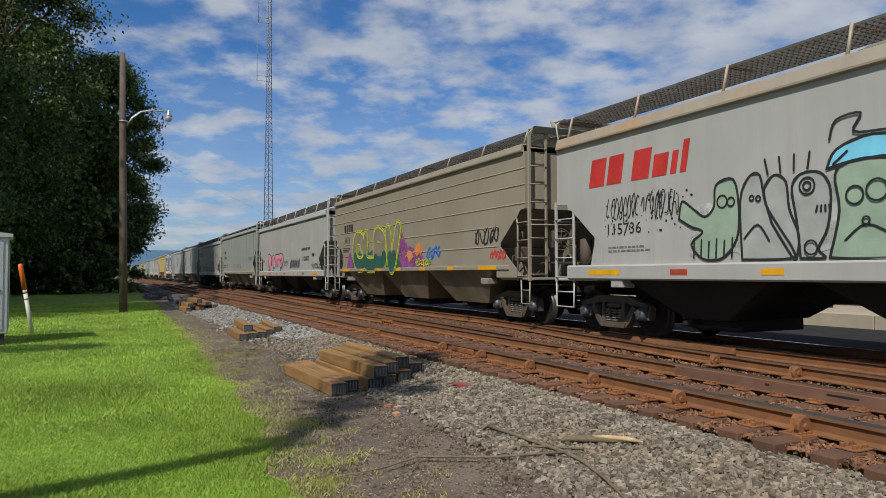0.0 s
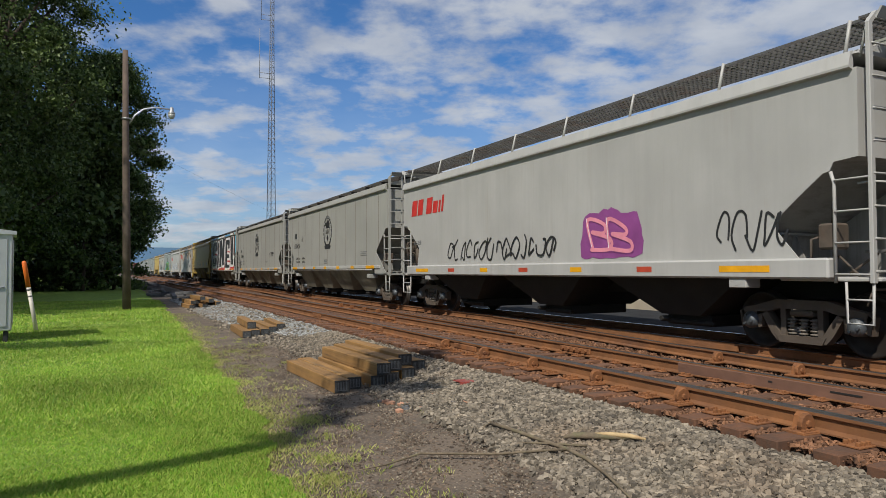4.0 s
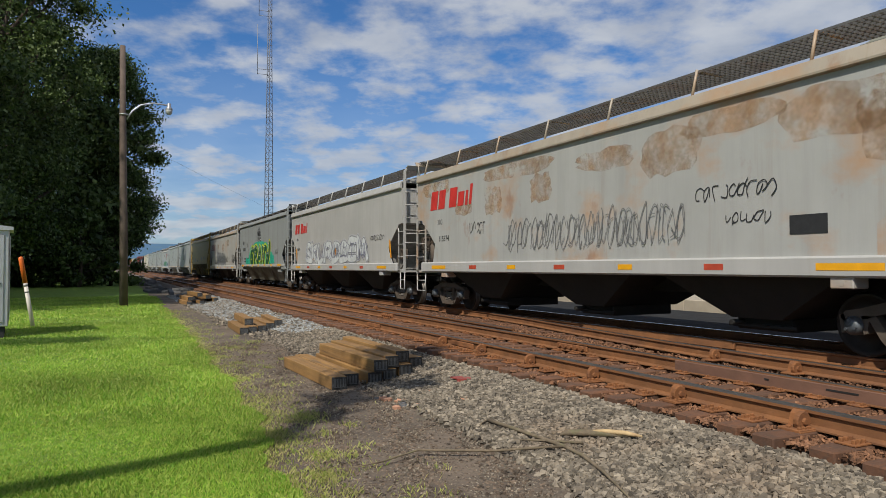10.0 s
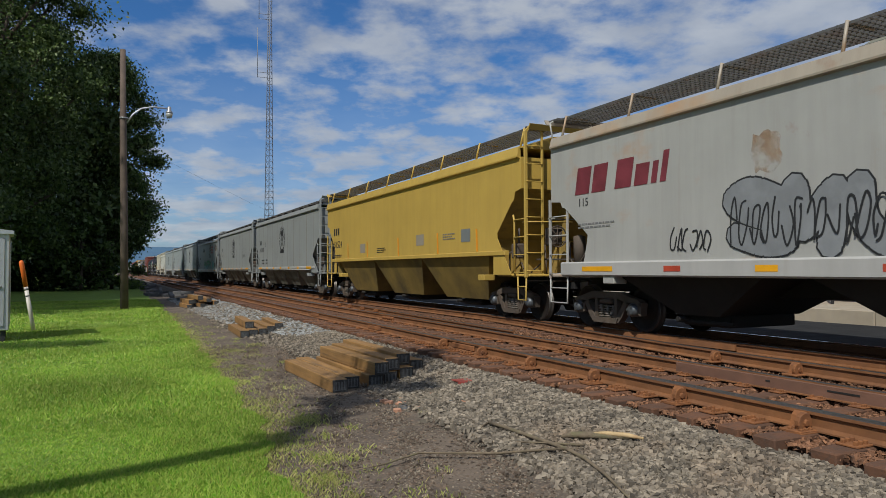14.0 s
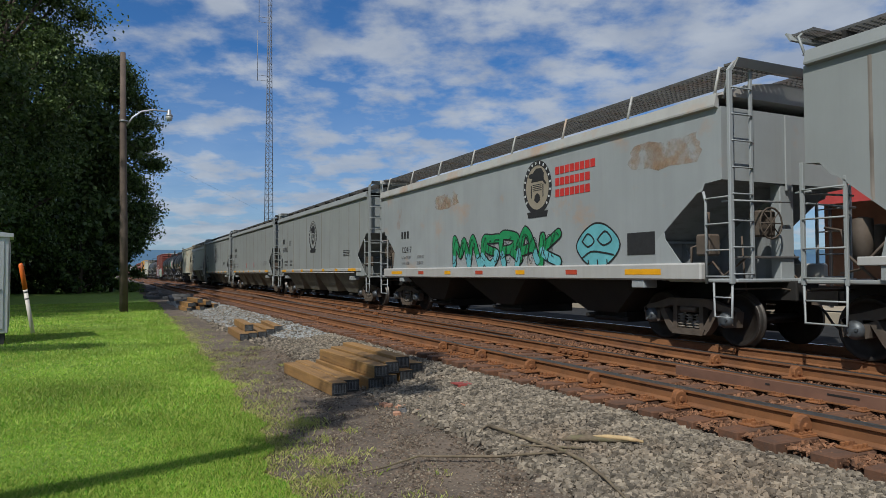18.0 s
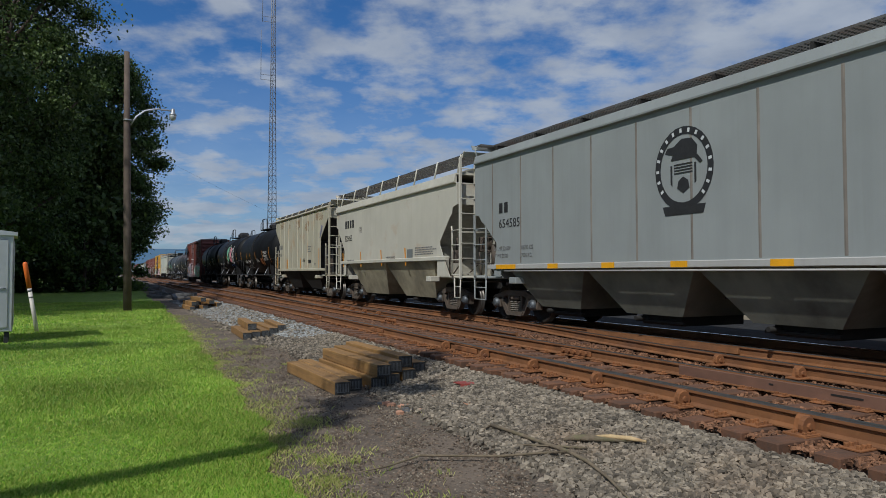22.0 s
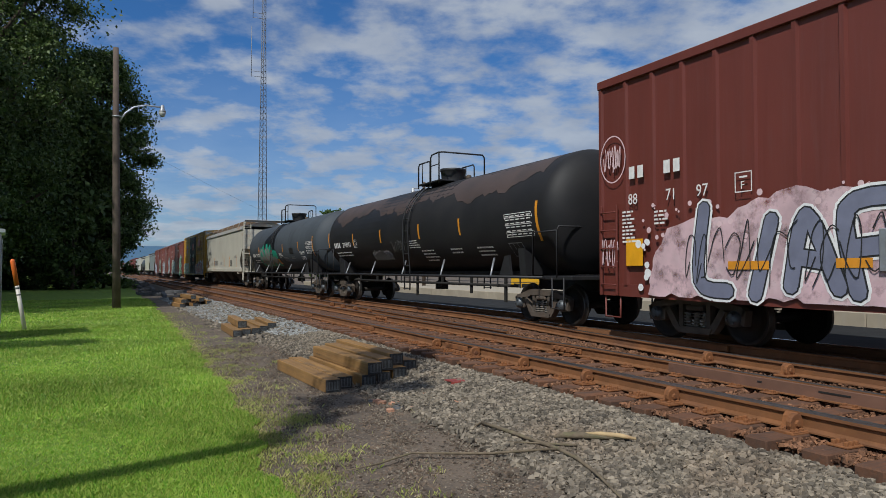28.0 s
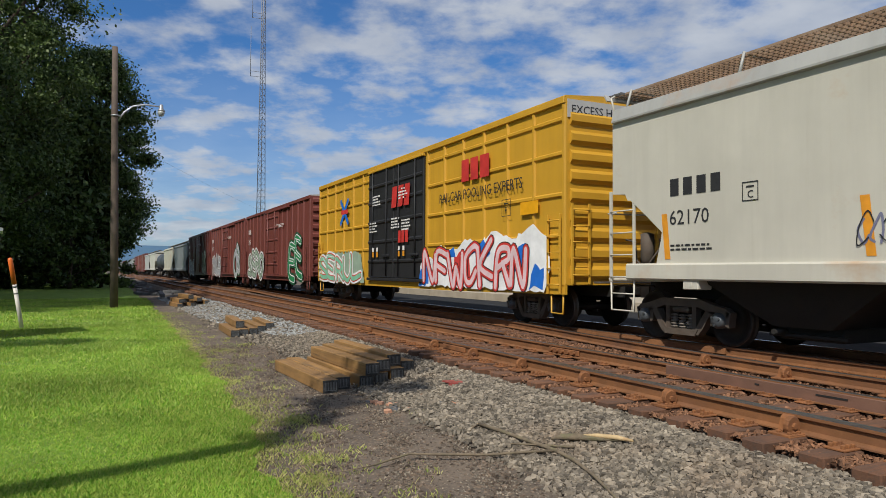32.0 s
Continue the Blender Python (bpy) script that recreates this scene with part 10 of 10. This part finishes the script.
def station():
    st = thing("station", "cream and brown timbered station with a flared slate roof", "station building", "", "", pose(22.0, 5.48, 1.0))
    w = part("wall", Shape().box(1.8, 9.8, -6.5, 7.8, -1.4, 5.2), M["stucco"], st, "cream plaster wall")
    for k in range(4):
        y = -4.8 + 3.4 * k
        wi = part("window", Shape().box(1.70, 1.86, y - 0.6, y + 0.6, 1.0, 3.2, 0.01), M["trimdark"], st)
        part("pane", Shape().box(1.685, 1.70, y - 0.5, y + 0.5, 1.1, 3.1), M["blackglass"], wi)
    # bell-cast hip roof: eave at 6.4, sweeping up
    prof = [(0.0, 7.20), (0.6, 7.45), (1.3, 7.95), (2.4, 9.0), (3.8, 10.8), (5.6, 13.4)]
    s = Shape()
    vs, fs = [], []
    for d, z in prof:
        x0, x1, y0, y1 = d, 11.6 - d, -8.5 + d, 10.9 - d
        vs += [(x0, y0, z), (x1, y0, z), (x1, y1, z), (x0, y1, z)]
    for i in range(len(prof) - 1):
        for k in range(4):
            a, b2 = 4 * i + k, 4 * i + (k + 1) % 4
            fs.append((a, b2, b2 + 4, a + 4))
    n = len(prof) * 4
    fs.append((n - 4, n - 3, n - 2, n - 1))
    s.add(vs, fs)
    part("roof", s, M["slate"], st, "mossy grey-green slate roof")
    for i in range(14):
        t = i / 14
        d, z = np.interp(t * 5.6, [p[0] for p in prof], [p[0] for p in prof]), np.interp(t * 5.6, [p[0] for p in prof], [p[1] for p in prof])
        d = float(d)
        part("slate_course", Shape().tube([(d, -8.5 + d, z + 0.02), (d, 10.9 - d, z + 0.02)], 0.022, 4), M["slate"], st)
        part("slate_course", Shape().tube([(d, 10.9 - d, z + 0.02), (11.6 - d, 10.9 - d, z + 0.02)], 0.022, 4), M["slate"], st)
    part("soffit", Shape().box(0.02, 11.58, -8.48, 10.88, 6.98, 7.06), M["trimdark"], st)
    part("fascia", Shape().box(-0.06, 0.02, -8.55, 10.95, 6.98, 7.22, 0.01).box(0.02, 11.6, 10.88, 10.96, 6.98, 7.22, 0.01), M["trimdark"], st, "dark eaves board and gutter")
    part("upper_wall", Shape().box(1.5, 10.0, -6.8, 9.2, 5.2, 7.0), M["stucco"], st)
    for y in (-6.8, -4.0, -1.2, 1.6, 4.4, 7.2, 9.08):
        part("timber_board", Shape().box(1.46, 1.5, y, y + 0.16, 5.2, 7.0), M["boards"], st, "brown timber framing board")
    for x in (1.7, 4.4, 7.1, 9.7):
        part("timber_board", Shape().box(x, x + 0.16, 9.2, 9.24, 5.2, 7.0), M["boards"], st, "brown timber framing board")
    part("timber_board", Shape().box(1.42, 1.5, -6.8, 9.24, 5.1, 5.28), M["boards"], st, "brown timber framing board")
    part("awning", Shape().prism([(-1.4, 2.42), (1.8, 3.4), (1.8, 3.55), (-1.4, 2.92)], "y", -6.0, 13.4), M["awning"], st, "faded red platform awning")
    part("shelter_wall", Shape().box(1.6, 1.78, 7.8, 11.4, -0.87, 3.4), M["boards"], st, "dark brown shelter wall")
    for k in range(6):
        part("awning_post", Shape().box(-1.18, -1.10, -5.6 + 3.7 * k, -5.52 + 3.7 * k, -0.87, 2.55, 0.01), M["fenceblack"], st)


station()
bin_ = thing("litter_bin", "teal plastic litter bin on the platform", "litter bin", "", "", pose(21.3, 19.0, 0.13))
part("drum", Shape().lathe([(0.24, 0.0), (0.28, 0.1), (0.30, 0.55), (0.31, 0.58)], "z", (0, 0, 0), 16), SPRAY["teal"], bin_)
part("lid", Shape().lathe([(0.33, 0.58), (0.32, 0.66), (0.12, 0.74), (0.02, 0.75)], "z", (0, 0, 0), 16), SPRAY["teal"], bin_)


def station_lamp(x, y, h, name="street_lamp"):
    p = thing(name, "wooden lamp post with an aluminium yard lamp", "street lamp", "", "", pose(x, y, -0.3))
    part("post", Shape().tube([(0, 0, 0), (0, 0, h)], [0.14, 0.11], 12), M["polewood"], p)
    part("lamp_arm", Shape().tube([(0, 0, h - 0.75), (-0.3, 0.3, h - 0.45), (-0.55, 0.55, h - 0.45)], 0.03, 8), M["alu"], p)
    part("lamp_socket", Shape().lathe([(0.165, -0.08), (0.165, -0.03), (0.10, 0.04), (0.08, 0.20), (0.04, 0.26)], "z", (-0.6, 0.6, h - 0.65), 14), M["alu"], p)
    part("lamp_glass", Shape().lathe([(0.02, -0.33), (0.12, -0.31), (0.17, -0.12), (0.165, -0.08)], "z", (-0.6, 0.6, h - 0.65), 14), M["glass_lamp"], p, "frosted lamp glass")


station_lamp(19.6, 11.75, 8.0)
thing("white_stone", "pale rounded stone beside the sleepers", "stone", "", "", pose(4.2, 13.6, -0.32), Shape().lathe([(0.03, -0.06), (0.09, -0.03), (0.10, 0.03), (0.05, 0.08)], "z", (0, 0, 0), 9), M["concrete"])
station_lamp(21.0, 46, 8.0)


def yellow_bus():
    v = thing("school_bus", "yellow bus parked beyond the platform", "bus", "", "", pose(28.0, 39, -2.2))
    part("body", Shape().box(-1.2, 1.2, -4.5, 4.5, 0.55, 3.0, 0.12), M["schoolyellow"], v)
    part("side_stripe", Shape().box(-1.215, -1.2, -4.3, 4.3, 1.25, 1.35), M["ink"], v)
    for k in range(8):
        part("window", Shape().box(-1.22, -1.2, -4.2 + 1.05 * k, -3.35 + 1.05 * k, 1.75, 2.5), M["blackglass"], v)
    for y in (-3.0, 2.8):
        for x in (-1.05, 1.05):
            part("wheel", Shape().lathe([(0.2, -0.14), (0.5, -0.14), (0.5, 0.14), (0.2, 0.14)], "x", (x, y, 0.5), 18), M["blackpaint"], v)


yellow_bus()
for k, (x, y, h) in enumerate(((46, 150, 15), (60, 165, 12), (38, 190, 13), (72, 130, 11))):
    tree(x, y, h, h * 0.42, 70 + k, 7000, 0.06, 0.45, "leafy green tree beyond the tracks", "farleaf", clumps=40)


# ---- distant hills ----
def hills():
    ys, vs, fs = [], [], []
    az = np.radians(np.linspace(-75, 95, 240))
    for k, a in enumerate(az):
        d = 3000
        h = 62 + 34 * math.sin(2.1 * a + 0.7) + 16 * math.sin(7.3 * a + 1.1) + 6 * math.sin(23 * a) + 2.5 * math.sin(61 * a)
        h = max(30, h)
        x, y = d * math.sin(a), d * math.cos(a)
        vs += [(x, y, -6), (x * 1.05, y * 1.05, h * 0.6), (x * 1.12, y * 1.12, h)]
    for k in range(len(az) - 1):
        for j in range(2):
            a = 3 * k + j
            fs.append((a, a + 3, a + 4, a + 1))
    return quick_mesh("hills", vs, fs, M["hill"], True)


tagged(new("backdrop_hills", hills()), "wooded ridge on the horizon, coloured blue for haze", "hills", kind="structure")


def overhead_wire():
    w = thing("overhead_wire", "thin black wire from the pole across the tracks", "wire")
    pts = [(0.45 + 3.0 * k, 33.8 + 7.0 * k, 7.2 - 0.25 * k + 0.02 * k * k) for k in range(11)]
    part("strand", Shape().tube(pts, 0.004, 5), M["fenceblack"], w)


overhead_wire()


# ---- everything that moves ----
def motions():
    """The train rolls past at one speed; all wheelsets turn alike."""
    step = math.degrees(SPEED / FPS / WHEEL_R)
    lead = WHEELSETS[0]
    walk(lead, [(k / FPS, pose(0, 0, 0, (step * k) % 360)) for k in range(0, 32 * FPS + 1)])
    act, slot = lead.animation_data.action, lead.animation_data.action_slot
    for car, mid in CONSIST:
        for tr in car.children:
            if tr.name.startswith("truck"):
                for w in tr.children:
                    if w.name.startswith("wheelset") and w != lead:
                        w.rotation_mode = "QUATERNION"
                        w.animation_data_create()
                        w.animation_data.action = act
                        w.animation_data.action_slot = slot
        walk(car, [(t, pose(TRAIN_X, mid - SPEED * t, 0)) for t in (0, 4, 8, 12, 16, 20, 24, 28, 32)])


motions()
